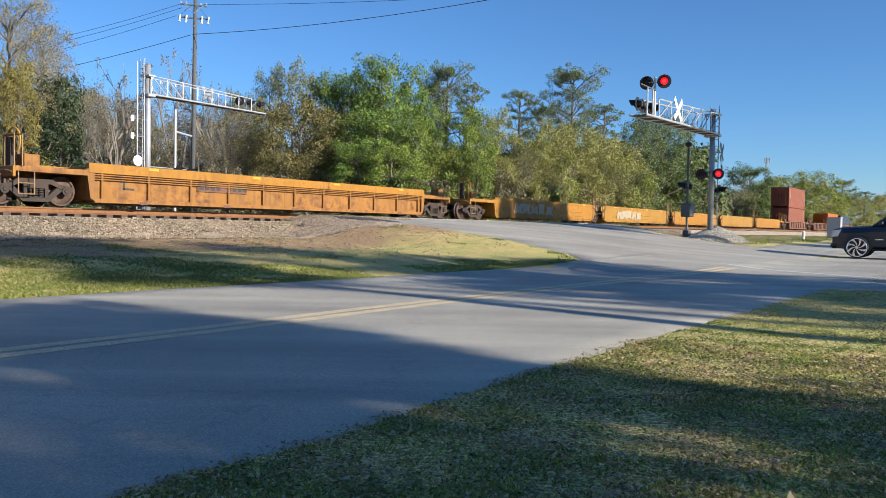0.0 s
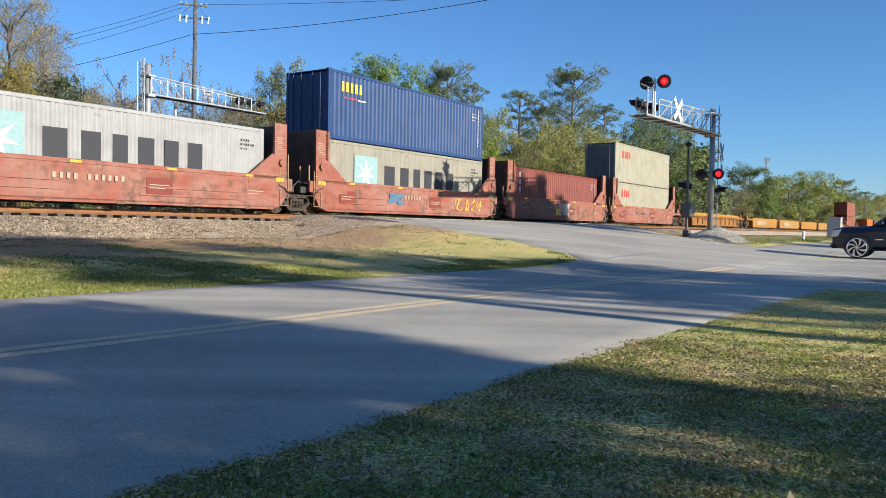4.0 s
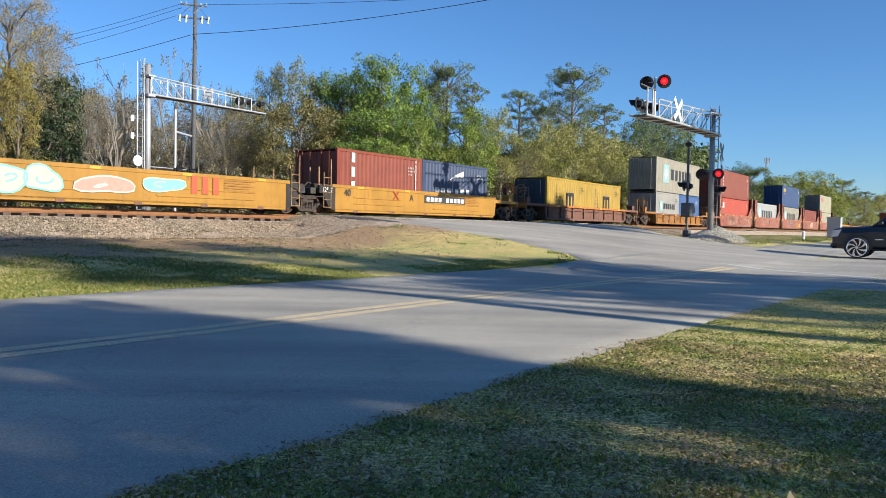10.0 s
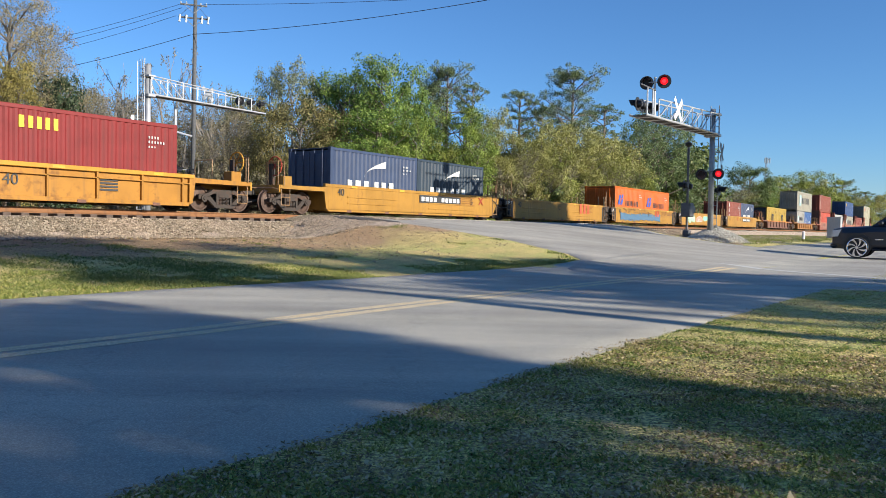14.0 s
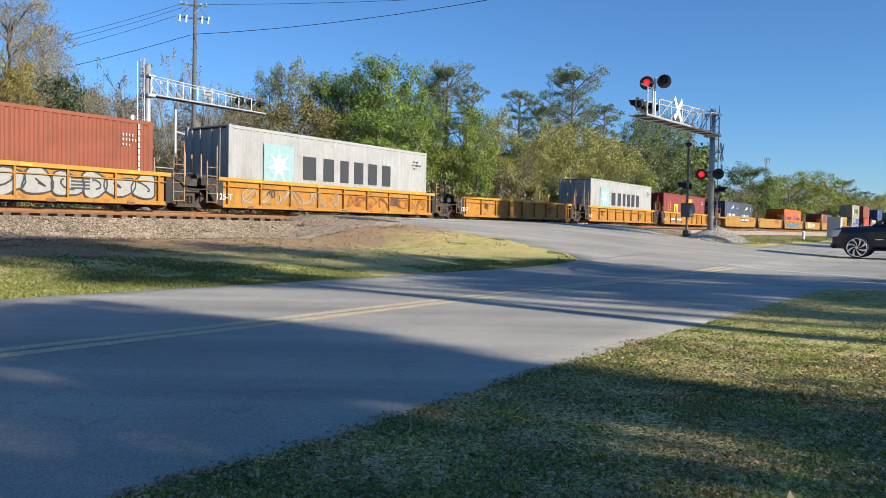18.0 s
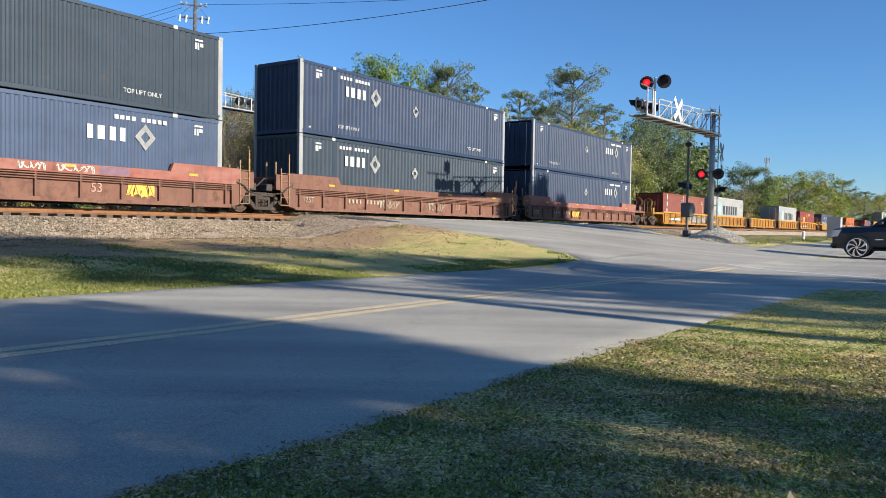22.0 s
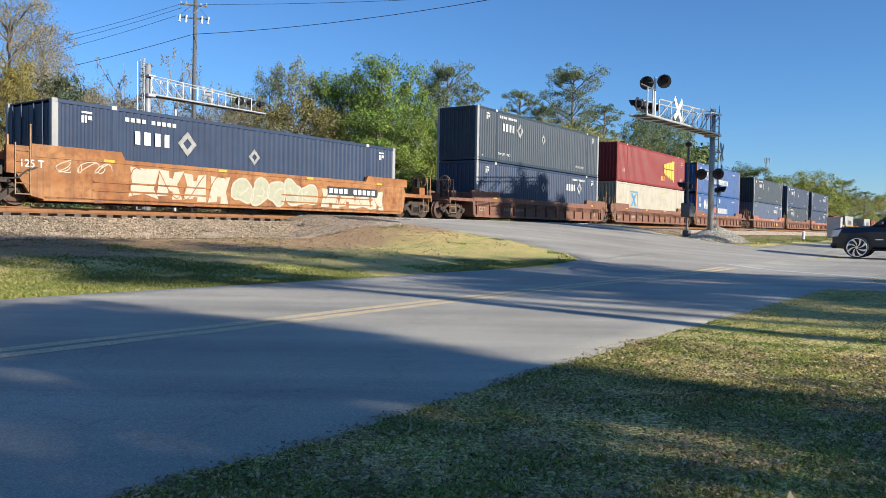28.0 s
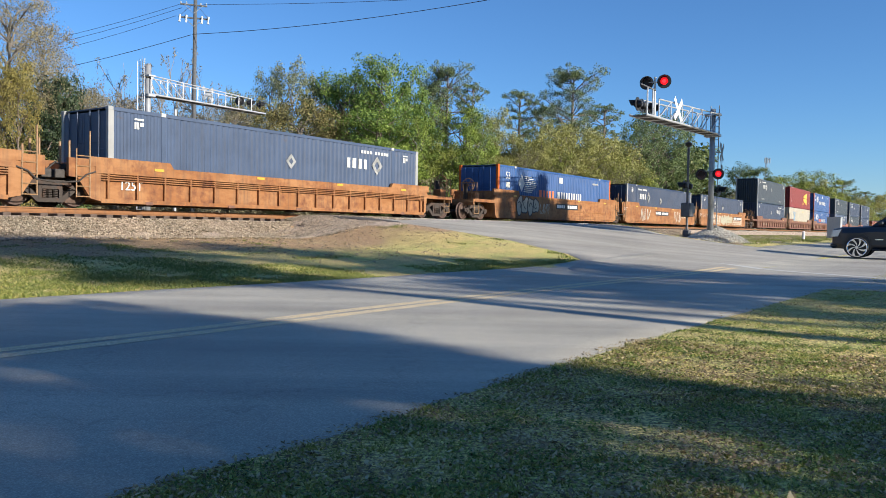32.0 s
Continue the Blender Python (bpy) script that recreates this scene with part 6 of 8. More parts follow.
def container(s, lift, size, colour, tall=True, door="left", post=None, label="", deco=None, ends=None):
    """A steel container with its floor lift metres over the rails, centred at s."""
    L = {20: 6.058, 40: 12.192, 53: 16.154}[size]
    W = 2.591 if size == 53 else 2.438
    H = 2.896 if tall else 2.591
    mat = C[colour]
    end_mat = C[ends] if ends else mat
    pm = C[post] if isinstance(post, str) and post in C else INK.get(post, mat) if post else mat
    box_ = empty("shipping_container", label, "container", "containers on the train")
    hl, hw = L / 2, W / 2
    post_w = 0.16 if size != 53 else 0.2
    segs = [(-hl + post_w, hl - post_w)] if size != 53 else [(-hl + post_w, -6.096 - 0.08), (-6.096 + 0.08, 6.096 - 0.08), (6.096 + 0.08, hl - post_w)]
    for a, b in segs:
        me = cached(("side", round(b - a, 3), H), lambda: corrugated_mesh(b - a, H - 0.3, 0.278 if size != 53 else 0.25))
        part("side_panel", me, mat, box_, "", Matrix.Translation(((a + b) / 2, -hw + 0.004, 0.17)))
        part("side_panel", me, mat, box_, "", Matrix.Translation(((a + b) / 2, hw - 0.004, 0.17)) @ Matrix.Rotation(math.pi, 4, "Z"))
    for z0, z1, nm in ((0.02, 0.17, "bottom_rail"), (H - 0.13, H - 0.01, "top_rail")):
        me = cached((nm, L, H), lambda: to_mesh(nm, boxes((-hl + 0.1, hl - 0.1, 0, 0.1, z0, z1), bevel=0.012)))
        part(nm, me, mat, box_, "", Matrix.Translation((0, -hw + 0.0, 0)))
        part(nm, me, mat, box_, "", Matrix.Translation((0, hw - 0.1, 0)))
    part("roof", cached(("roof", L, W), lambda: to_mesh("roof", boxes((-hl + 0.05, hl - 0.05, -hw + 0.06, hw - 0.06, -0.06, -0.02), *[(-hl + 0.3 + k * 0.36, -hl + 0.5 + k * 0.36, -hw + 0.14, hw - 0.14, -0.021, -0.005) for k in range(int((L - 0.6) / 0.36))]))), mat, box_, "", Matrix.Translation((0, 0, H)))
    me = cached(("post", post_w, H), lambda: to_mesh("corner_post", boxes((0, post_w, 0, 0.14, 0.1, H - 0.1), bevel=0.012)))
    cast = cached("cast", lambda: to_mesh("corner_casting", boxes((-0.006, 0.178, -0.006, 0.162, 0, 0.118), bevel=0.012)))
    for ax in (-hl, hl - post_w):
        for ay in (-hw, hw - 0.14):
            part("corner_post", me, pm, box_, "", Matrix.Translation((ax, ay, 0)))
            for z in (0.0, H - 0.118):
                part("corner_casting", cast, pm if size == 53 else mat, box_, "", Matrix.Translation((ax if ax < 0 else hl - 0.172, ay if ay < 0 else hw - 0.156, z)))
    if size == 53:
        me = cached(("ipost", H), lambda: to_mesh("lift_post", boxes((-0.08, 0.08, -0.012, 0.12, 0.0, H), bevel=0.012)))
        for ax in (-6.096, 6.096):
            for ay in (-hw, hw):
                part("lift_post", me, mat, box_, "", Matrix.Translation((ax, ay, 0)) @ (Matrix.Identity(4) if ay < 0 else Matrix.Rotation(math.pi, 4, "Z")))
            part("lift_casting", cached("lcast", lambda: to_mesh("lift_casting", boxes((-0.09, 0.09, -0.02, 0.1, -0.12, 0.0), bevel=0.01))), INK["pale"], box_, "", Matrix.Translation((ax, -hw, H)))
    # ends: doors with locking bars, or a corrugated wall
    for sx in (-1, 1):
        if (sx == -1) == (door == "left"):
            for y0, y1 in ((-hw + 0.13, -0.01), (0.01, hw - 0.13)):
                d = part("door_leaf", cached(("door", W, H, y0 < 0), lambda: to_mesh("door_leaf", boxes((-0.04, 0.0, y0, y1, 0.17, H - 0.14), (-0.052, -0.04, y0 + 0.12, y1 - 0.12, 0.4, 0.9), (-0.052, -0.04, y0 + 0.12, y1 - 0.12, 1.1, 1.6), (-0.052, -0.04, y0 + 0.12, y1 - 0.12, 1.8, H - 0.3), bevel=0.008))), end_mat, box_, "", Matrix.Translation((sx * (hl - 0.06), 0, 0)) @ (Matrix.Identity(4) if sx < 0 else Matrix.Rotation(math.pi, 4, "Z")))
                for f in (0.3, 0.72):
                    yb = y0 + (y1 - y0) * f
                    part("locking_bar", cached(("bar", H), lambda: to_mesh("locking_bar", tubes([((-0.075, 0, 0.12), (-0.075, 0, H - 0.1), 0.019)], 6))), end_mat, d, "", Matrix.Translation((0, yb, 0)))
        else:
            me = cached(("end", W, H), lambda: corrugated_mesh(W - 0.28, H - 0.3, 0.25, 0.045))
            part("end_panel", me, end_mat, box_, "", Matrix.Translation((sx * (hl - 0.03), 0, 0.17)) @ Matrix.Rotation(math.pi / 2 * (-1 if sx < 0 else 1), 4, "Z"))
            for z in (0.02, H - 0.16):
                part("end_sill", cached(("endsill", W), lambda: to_mesh("end_sill", boxes((-0.05, 0.05, -hw + 0.14, hw - 0.14, 0, 0.15), bevel=0.01))), mat, box_, "", Matrix.Translation((sx * (hl - 0.06), 0, z)))
    if deco:
        deco(box_, L, -hw - 0.006, H)
    box_["lift"] = lift
    on_train(box_, s)
    return box_


def word(parent, widths, h, x, y, z, ink, name="painted_mark"):
    """A row of plain letter-sized bars, each a part of its own."""
    ob = None
    for w in widths:
        if w < 0:
            x -= w * h
            continue
        me = cached("block", lambda: to_mesh(name, boxes((0, 1, -0.003, 0.003, 0, 1))))
        ob = part(name, me, INK[ink], parent, "", Matrix.Translation((x, y, z)) @ Matrix.Diagonal((w * h * 0.6, 1, h, 1)))
        x += w * h * 0.8 + h * 0.2
    return ob


def codes(b, L, y, H, ink="white", right=True):
    """Small identification print near the right end, as bars."""
    x = L / 2 - 1.1 if right else -L / 2 + 0.9
    bars(b, x, y, H - 0.55, [(0.11 * k, 0, 0.045, 0.08) for k in range(4)] + [(0.11 * k, -0.15, 0.045, 0.08) for k in range(6)] + [(0.11 * k, -0.3, 0.04, 0.06) for k in range(3)], INK[ink])


def star(parent, x, y, z, r):
    part("painted_square", plates([[(-r, -r), (r, -r), (r, r), (-r, r)]]), INK["sky"], parent, "pale blue square", Matrix.Translation((x, y, z)))
    pts = []
    for i in range(14):
        a = math.pi / 2 + math.pi * i / 7
        q = r * (0.86 if i % 2 == 0 else 0.3)
        pts.append((math.cos(a) * q, math.sin(a) * q))
    part("painted_star", plates([pts], -0.005, 0.003), INK["white"], parent, "white seven-point star", Matrix.Translation((x, y - 0.003, z)))


def diamond(parent, x, y, z, r, hole=True, ink="white"):
    if hole:
        bm = bmesh.new()
        ring = [[bm.verts.new((dx * q * 0.9, 0.0, dz * q)) for dx, dz in ((0, -1), (1, 0), (0, 1), (-1, 0))] for q in (r, r * 0.45)]
        for i in range(4):
            bm.faces.new((ring[0][i], ring[0][(i + 1) % 4], ring[1][(i + 1) % 4], ring[1][i]))
        bmesh.ops.solidify(bm, geom=list(bm.faces), thickness=0.004)
        out = tidy(bm)
    else:
        out = plates([[(0, -r), (r * 0.8, 0), (0, r), (-r * 0.8, 0)]])
    part("painted_diamond", out, INK[ink], parent, "", Matrix.Translation((x, y, z)))


def deco_big_star(b, L, y, H, ink="grey", k=1.0):
    star(b, -L / 2 + 2.45 * k, y, H * 0.55, 0.78 * k)
    word(b, (1.35, 1.15, 0.95, 1.1, 1.0, 1.1), 0.92 * k, -L / 2 + 3.75 * k, y, H * 0.55 - 0.46 * k, ink)
    codes(b, L, y, H, "grey")


def deco_umax(rev=False, mark=True):
    def f(b, L, y, H):
        lo = 0.75
        x = L / 2 - 5.1 if rev else -L / 2 + 2.7
        word(b, (0.75, 0.95, 0.8, 0.75), 0.42, x, y, H * 0.62, "white")
        diamond(b, x + 2.0, y, H * 0.62 + 0.2, 0.42)
        diamond(b, (-0.3 if rev else -0.4), y, H * 0.62, 0.3, "stroke")
        bars(b, x + (0.9 if rev else -0.35), y, H - 0.42, [(0.2 * i, 0, 0.14, 0.13) for i in range(4)] + [(0.95 + 0.2 * i, 0, 0.14, 0.13) for i in range(5)], INK["white"])
        letter(b, "TOP LIFT ONLY", (-L / 2 + 2.2), y, 0.42, 0.2, INK["white"])
        letter(b, "TOP LIFT ONLY", (L / 2 - 3.9), y, 0.42, 0.2, INK["white"])
        for ax in (-1, 1):
            bars(b, ax * (L / 2 - 1.05) - 0.15, y, H - 0.62, [(0, 0, 0.07, 0.22), (0.1, 0, 0.07, 0.22), (0.2, 0.1, 0.14, 0.12), (0, 0.28, 0.34, 0.06)], INK["white"])
        bars(b, -L / 2 + 0.5, y, 0.25, [(0, 0, 0.12, 0.06)], INK["white"])
    return f


def deco_swoosh(b, L, y, H):
    out = []
    for i in range(9):
        k = i / 8
        out.append((-0.75 + 1.5 * k, -0.35 + 0.75 * k ** 0.55))
    for i in range(9):
        k = 1 - i / 8
        out.append((-0.75 + 1.5 * k - 0.02, -0.37 + 0.75 * k ** 0.55 - 0.32 * k ** 1.5 * (1 if k < 0.99 else 0.9)))
    part("painted_swoosh", plates([out]), INK["white"], b, "white swoosh", Matrix.Translation((-0.1, y, H - 0.75)))
    word(b, (0.8, 0.95, 0.85, -0.3, 0.8, 0.85, 0.95), 0.6, -1.95, y, H - 1.9, "white")
    codes(b, L, y, H)


def deco_vertical(k, ink="white", x0=0.85, h=0.22):
    def f(b, L, y, H):
        for i in range(k):
            word(b, (0.9,), h, -L / 2 + x0, y, H - 0.55 - i * h * 1.45, ink)
        codes(b, L, y, H)
        bars(b, L / 2 - 0.55, y, 0.5, [(0, 0.2 * i, 0.07, 0.16) for i in range(10)], INK[ink])
    return f


def deco_mark(widths, h, x, z, ink, code_ink="white"):
    def f(b, L, y, H):
        word(b, widths, h, -L / 2 + x, y, z, ink)
        codes(b, L, y, H, code_ink)
    return f


def deco_red4(b, L, y, H):
    word(b, (0.95, 0.95, 0.8, 0.6), 0.5, -L / 2 + 1.35, y, H - 1.05, "red")
    codes(b, L, y, H, "pale")


def deco_seven(b, L, y, H):
    word(b, (0.6, 0.6, 0.6, 0.6, 0.6), 0.42, -L / 2 + 0.8, y, H - 0.85, "yellow")
    bars(b, -L / 2 + 0.95, y, H - 1.12, [(0, 0, 0.2, 0.06), (0.3, 0, 0.5, 0.06)], INK["red"])
    bars(b, -L / 2 + 1.85, y, H - 1.14, [(0, 0, 0.55, 0.06)], INK["white"])
    bars(b, L / 2 - 0.55, y, 0.7, [(0, 0.18 * i, 0.07, 0.14) for i in range(11)], INK["white"])
    codes(b, L, y, H)


def deco_script(b, L, y, H):
    """Flowing white looped strokes, with a small round mark that holds a flag."""
    bm = bmesh.new()
    ribbon_strip(bm, [(0.3 - 0.24 * math.sin(a * 1.55 + 0.4) - 0.05 * a, 0.42 - 0.15 * a) for a in [0.2 * k for k in range(29)]], 0.032, -0.003)
    ribbon_strip(bm, [(0.5 + 2.05 * k - 0.1 * math.sin(2 * math.pi * 6.5 * k), 0.02 + 0.17 * math.cos(2 * math.pi * 6.5 * k + 0.6) * (1.9 if 0.16 < k < 0.3 else 0.85)) for k in [i / 90 for i in range(91)]], 0.026, -0.004)
    part("painted_script", bm, INK["white"], b, "flowing white strokes", Matrix.Translation((-0.95, y, H * 0.42)))
    ring = bmesh.new()
    ribbon_strip(ring, [(0.4 * math.cos(a), 0.4 * math.sin(a)) for a in [2 * math.pi * k / 28 for k in range(28)]], 0.02, -0.003, True)
    part("painted_ring", ring, INK["white"], b, "thin white ring", Matrix.Translation((-1.75, y, H * 0.45)))
    part("painted_flag", plates([[(-0.24, -0.26), (-0.19, -0.26), (-0.19, 0.24), (-0.24, 0.24)], [(-0.19, 0.0), (0.26, -0.06), (0.24, 0.16), (-0.19, 0.22)]]), INK["white"], b, "small white flag", Matrix.Translation((-1.75, y, H * 0.45)))
    part("painted_stripe", plates([[(-0.19, 0.08), (0.25, 0.03), (0.25, 0.08), (-0.19, 0.14)], [(-0.04, 0.0), (0.03, -0.01), (0.03, 0.19), (-0.04, 0.2)]], -0.008, 0.0), INK["red"], b, "", Matrix.Translation((-1.75, y, H * 0.45)))
    codes(b, L, y, H)


def deco_m(ink):
    def f(b, L, y, H):
        bm = bmesh.new()
        for x in (-0.5, -0.05, 0.4):
            box(bm, x, x + 0.2, -0.003, 0.003, 0, 0.75)
        box(bm, -0.5, 0.6, -0.003, 0.003, 0.62, 0.84)
        box(bm, -0.55, 0.65, -0.003, 0.003, -0.12, -0.06)
        box(bm, -0.5, -0.05, -0.003, 0.003, -0.35, -0.2)
        box(bm, 0.12, 0.6, -0.003, 0.003, -0.35, -0.2)
        part("painted_mark", bm, INK[ink], b, "", Matrix.Translation((0.3 if L < 8 else 0.2, y, H - 1.72)))
        for r_ in range(2):
            for i in range(7):
                word(b, (0.8,), 0.15, -L / 2 + (1.35 if L < 8 else 1.8) + r_ * 0.45, y, H - 0.6 - i * 0.24 - 0.2 * r_, ink)
        codes(b, L, y, H, ink)
    return f


def deco_blue_mark(b, L, y, H):
    part("painted_mark", plates([[(-0.5, -0.35), (-0.2, -0.35), (0.05, 0.35), (-0.25, 0.35)], [(-0.1, -0.35), (0.3, -0.35), (0.55, 0.1), (0.25, 0.1)], [(0.15, 0.15), (0.45, 0.15), (0.55, 0.4), (0.25, 0.4)]]), INK["blue"], b, "", Matrix.Translation((-1.95, y, H - 1.0)))
    word(b, (0.75, 0.62, 0.62, 0.62, 0.62, -0.15, 0.5, 0.25, 0.62, 0.62, 0.65), 0.4, -0.95, y, H - 1.42, "black")
    codes(b, L, y, H, "pale")


def deco_stack(faded):
    def f(b, L, y, H):
        x = -L / 2 + 2.75
        diamond(b, x, y, H * 0.68, 0.5, False, "white" if faded else "pale")
        bars(b, x + 0.25, y, H * 0.68 - 0.5, [(0.12 * (4 - abs(i - 4)) * 0.4, 0.11 * i, 1.5 - 0.12 * abs(i - 4), 0.05) for i in range(9)], INK["white"])
        word(b, (1.0, 0.75, 0.75, 0.75, 0.75), 0.52, x + 2.25, y, H * 0.4, "orange" if faded else "white")
        word(b, (1.0, 0.62, 0.68, 0.62, 0.68, 0.62, 0.68, 0.68, 0.3, 0.68), 0.52, x + 4.75, y, H * 0.4, "white")
        letter(b, "53", -L / 2 + 0.85, y, H - 0.75, 0.55, INK["white"])
        bars(b, -L / 2 + 0.95, y, H - 1.25, [(0, 0, 0.4, 0.3)], INK["pale"])
        bars(b, -0.35, y, H - 0.66, [(0, 0, 0.5, 0.36)], INK["white"])
        bars(b, L / 2 - 3.2, y, H - 0.5, [(0.17 * i, 0, 0.12, 0.12) for i in range(6)], INK["white"])
    return f


def deco_sun(b, L, y, H):
    out = []
    for i in range(4):
        x0, x1 = -0.95 + 0.75 * i * 0.9, -0.95 + 0.75 * i * 0.9 + 0.6
        g = lambda x: 0.22 + 0.16 * (x + 1)
        out.append([(x0, 0.08), (x1, 0.04), (x1, 0.1 + g(x1) * 1.05), (x0, 0.1 + g(x0) * 1.25)])
        out.append([(x0, -0.1 - g(x0) * 1.0), (x1, -0.12 - g(x1) * 1.45), (x1, -0.06), (x0, -0.02)])
    part("painted_sun", plates(out), INK["gold"], b, "golden sunburst panels", Matrix.Translation((L / 2 - 4.7, y, H * 0.55)))
    word(b, (0.7, 0.7, 0.7), 0.38, L / 2 - 6.3, y, H * 0.2, "gold")
    letter(b, "53", -L / 2 + 1.1, y, 0.75, 0.42, INK["pale"])
    letter(b, "53", L / 2 - 1.3, y, 0.75, 0.38, INK["pale"])
    codes(b, L, y, H)


def deco_rail_mark(b, L, y, H):
    """Faded blue crossed bars in a square, with a row of small bars under it."""
    x, z = -L / 2 + 3.6, H * 0.56
    part("painted_cross", plates([[(-0.62, -0.5), (-0.3, -0.5), (0.62, 0.5), (0.3, 0.5)], [(-0.62, 0.5), (-0.3, 0.5), (-0.02, 0.2), (-0.18, 0.02)], [(0.3, -0.5), (0.62, -0.5), (0.18, -0.02), (0.02, -0.2)]]), INK["rail_blue"], b, "faded blue crossed bars", Matrix.Translation((x, y, z)))
    part("painted_frame", plates([[(-0.8, 0.58), (0.8, 0.58), (0.8, 0.68), (-0.8, 0.68)], [(-0.8, -0.68), (0.8, -0.68), (0.8, -0.58), (-0.8, -0.58)], [(0.72, -0.58), (0.8, -0.58), (0.8, 0.58), (0.72, 0.58)]]), INK["rail_blue"], b, "", Matrix.Translation((x, y, z)))
    bars(b, 1.8, y, H - 0.5, [(0, 0, 0.9, 0.1)], INK["gold"])
    codes(b, L, y, H, "pale")


F, G2 = 0.27, 0.02
HC, STD = 2.896, 2.591
BOX = container
# first cars, already over the crossing
YEL5 = "weathered yellow articulated well car, empty"
for i, c in enumerate((286.9, 302.4, 317.9, 333.4, 348.9)):
    w = well_car(c, 40, "smooth", "yellow_clean" if i % 2 else "yellow", left="end" if i == 0 else "joint", right="end" if i == 4 else "joint", top=1.3, label=YEL5)
    if i < 2:
        graffiti(w, -4.5, -1.475, 0.4, 5.0, 0.7, 5, (INK["chalk"], INK["gold"]), i)
well_car(368.6, 40, "ribbed", "brown", left="end", right="end", label="weathered brown well car under two stacked containers")
BOX(368.6, F, 40, "brick", label="faded brick-red steel shipping container", deco=deco_vertical(4))
BOX(368.6, F + HC + G2, 40, "brick", label="faded brick-red steel shipping container on top of another", deco=deco_vertical(4))
for k in range(3):
    well_car(388.4 + 15.5 * k, 40, "ribbed", "maroon", left="end" if k == 0 else "joint", right="end" if k == 2 else "joint", label="brown articulated well car far down the track")
BOX(403.9, F, 40, "orange", label="orange steel shipping container in a well car")
BOX(419.4, F, 40, "navy", label="dark blue steel shipping container in a well car")
e53 = well_car(265.0, 53, "ribbed", "ochre", "yellow", "end", "end", top=1.36, ribs=11, label="rusty yellow empty well car with ribbed sides")
part("number_plate_board", boxes((-4.6, -2.4, -1.385, -1.372, 0.68, 0.98)), PAINTS["brown"], e53)
bars(e53, -4.5, -1.39, 0.75, [(0.24 * i, 0, 0.16, 0.17) for i in range(9) if i != 4], M_PLATE)
bars(e53, -7.4, -1.35, 0.6, [(0, 0, 0.07, 0.24), (0, 0, 0.4, 0.06)], M_PLATE)

# red-brown bulkhead car of five units
RB = "red-brown articulated well car with tall end bulkheads"
CSX = {}
for i, c in enumerate((181.98, 197.5, 213.2, 228.7, 244.2)):
    w = CSX[i] = well_car(c, 40, "bulkhead", "csx_brown", left="end" if i == 0 else "joint", right="end" if i == 4 else "joint", top=1.44, label=RB)
    bars(w, -2.2 if i else 3.0, -1.475, 0.85, [(0.22 * k, 0, 0.1, 0.17) for k in range(11) if k != 4], INK["chalk"])
    for x in (-5.6, 0.9, 5.0):
        part("paint_patch", boxes((x, x + 1.0, -1.455, -1.443, 0.5, 1.05)), PAINTS["csx_brown"] if x > 4 else C["red"], w, "newer red paint patch")
        bars(w, x + 0.1, -1.47, 0.8, [(0, 0, 0.75, 0.03), (0, -0.1, 0.6, 0.03)], INK["chalk"])
graffiti(CSX[3], -5.6, -1.475, 0.35, 4.6, 0.85, 5, (INK["faded"], INK["faded"]), 2, "stroke")
graffiti(CSX[3], -0.9, -1.475, 0.4, 0.9, 0.55, 1, (INK["gold"], INK["gold"]), 54)
graffiti(CSX[3], -0.4, -1.477, 0.4, 0.9, 0.95, 1, (INK["blush"], INK["pale"]), 52)
graffiti(CSX[3], 0.4, -1.478, 0.35, 0.7, 0.9, 1, (INK["pale"], INK["blush"]), 55)
graffiti(CSX[3], 1.2, -1.475, 0.35, 4.4, 0.85, 5, (INK["faded"], INK["faded"]), 53, "stroke")
graffiti(CSX[0], -3.9, -1.478, 0.3, 3.6, 0.55, 7, (INK["chalk"], INK["chalk"]), 3, "stroke")
graffiti(CSX[0], -3.7, -1.484, 0.75, 2.6, 0.5, 5, (INK["black"], INK["black"]), 63, "stroke")
graffiti(CSX[2], -2.4, -1.475, 0.55, 1.4, 0.6, 1, (INK["slate"], INK["slate"]), 5)
graffiti(CSX[2], 3.2, -1.475, 0.4, 2.4, 0.7, 4, (INK["chalk"], INK["gold"]), 6, "stroke")
BOX(244.15, F, 40, "cream", label="cream steel shipping container with a red mark", deco=deco_red4, ends="door_grey")
BOX(244.15, F + HC + G2, 40, "cream", label="cream steel shipping container stacked on another", deco=deco_red4, ends="door_grey")
BOX(228.7, F, 40, "red", label="red steel shipping container with vertical white mark", deco=deco_vertical(6, "white", 0.85, 0.3))
BOX(213.2, F, 40, "grey_white", label="off-white steel container with pale blue star", deco=deco_big_star)
BOX(213.2, F + HC + G2, 40, "blue", label="dark blue steel container with small yellow mark", deco=deco_seven)
BOX(197.5, F, 40, "white", label="white steel container with pale blue star", deco=deco_big_star)
BOX(181.98, F, 40, "bright_red", label="bright red steel container with white mark", deco=deco_mark((0.8, 0.8, 0.3), 0.6, 0.7, 1.85, "white"))
BOX(181.98, F + HC + G2, 40, "brown_red", label="brown-red steel container with vertical white mark", deco=deco_vertical(6, "white", 0.95, 0.26))

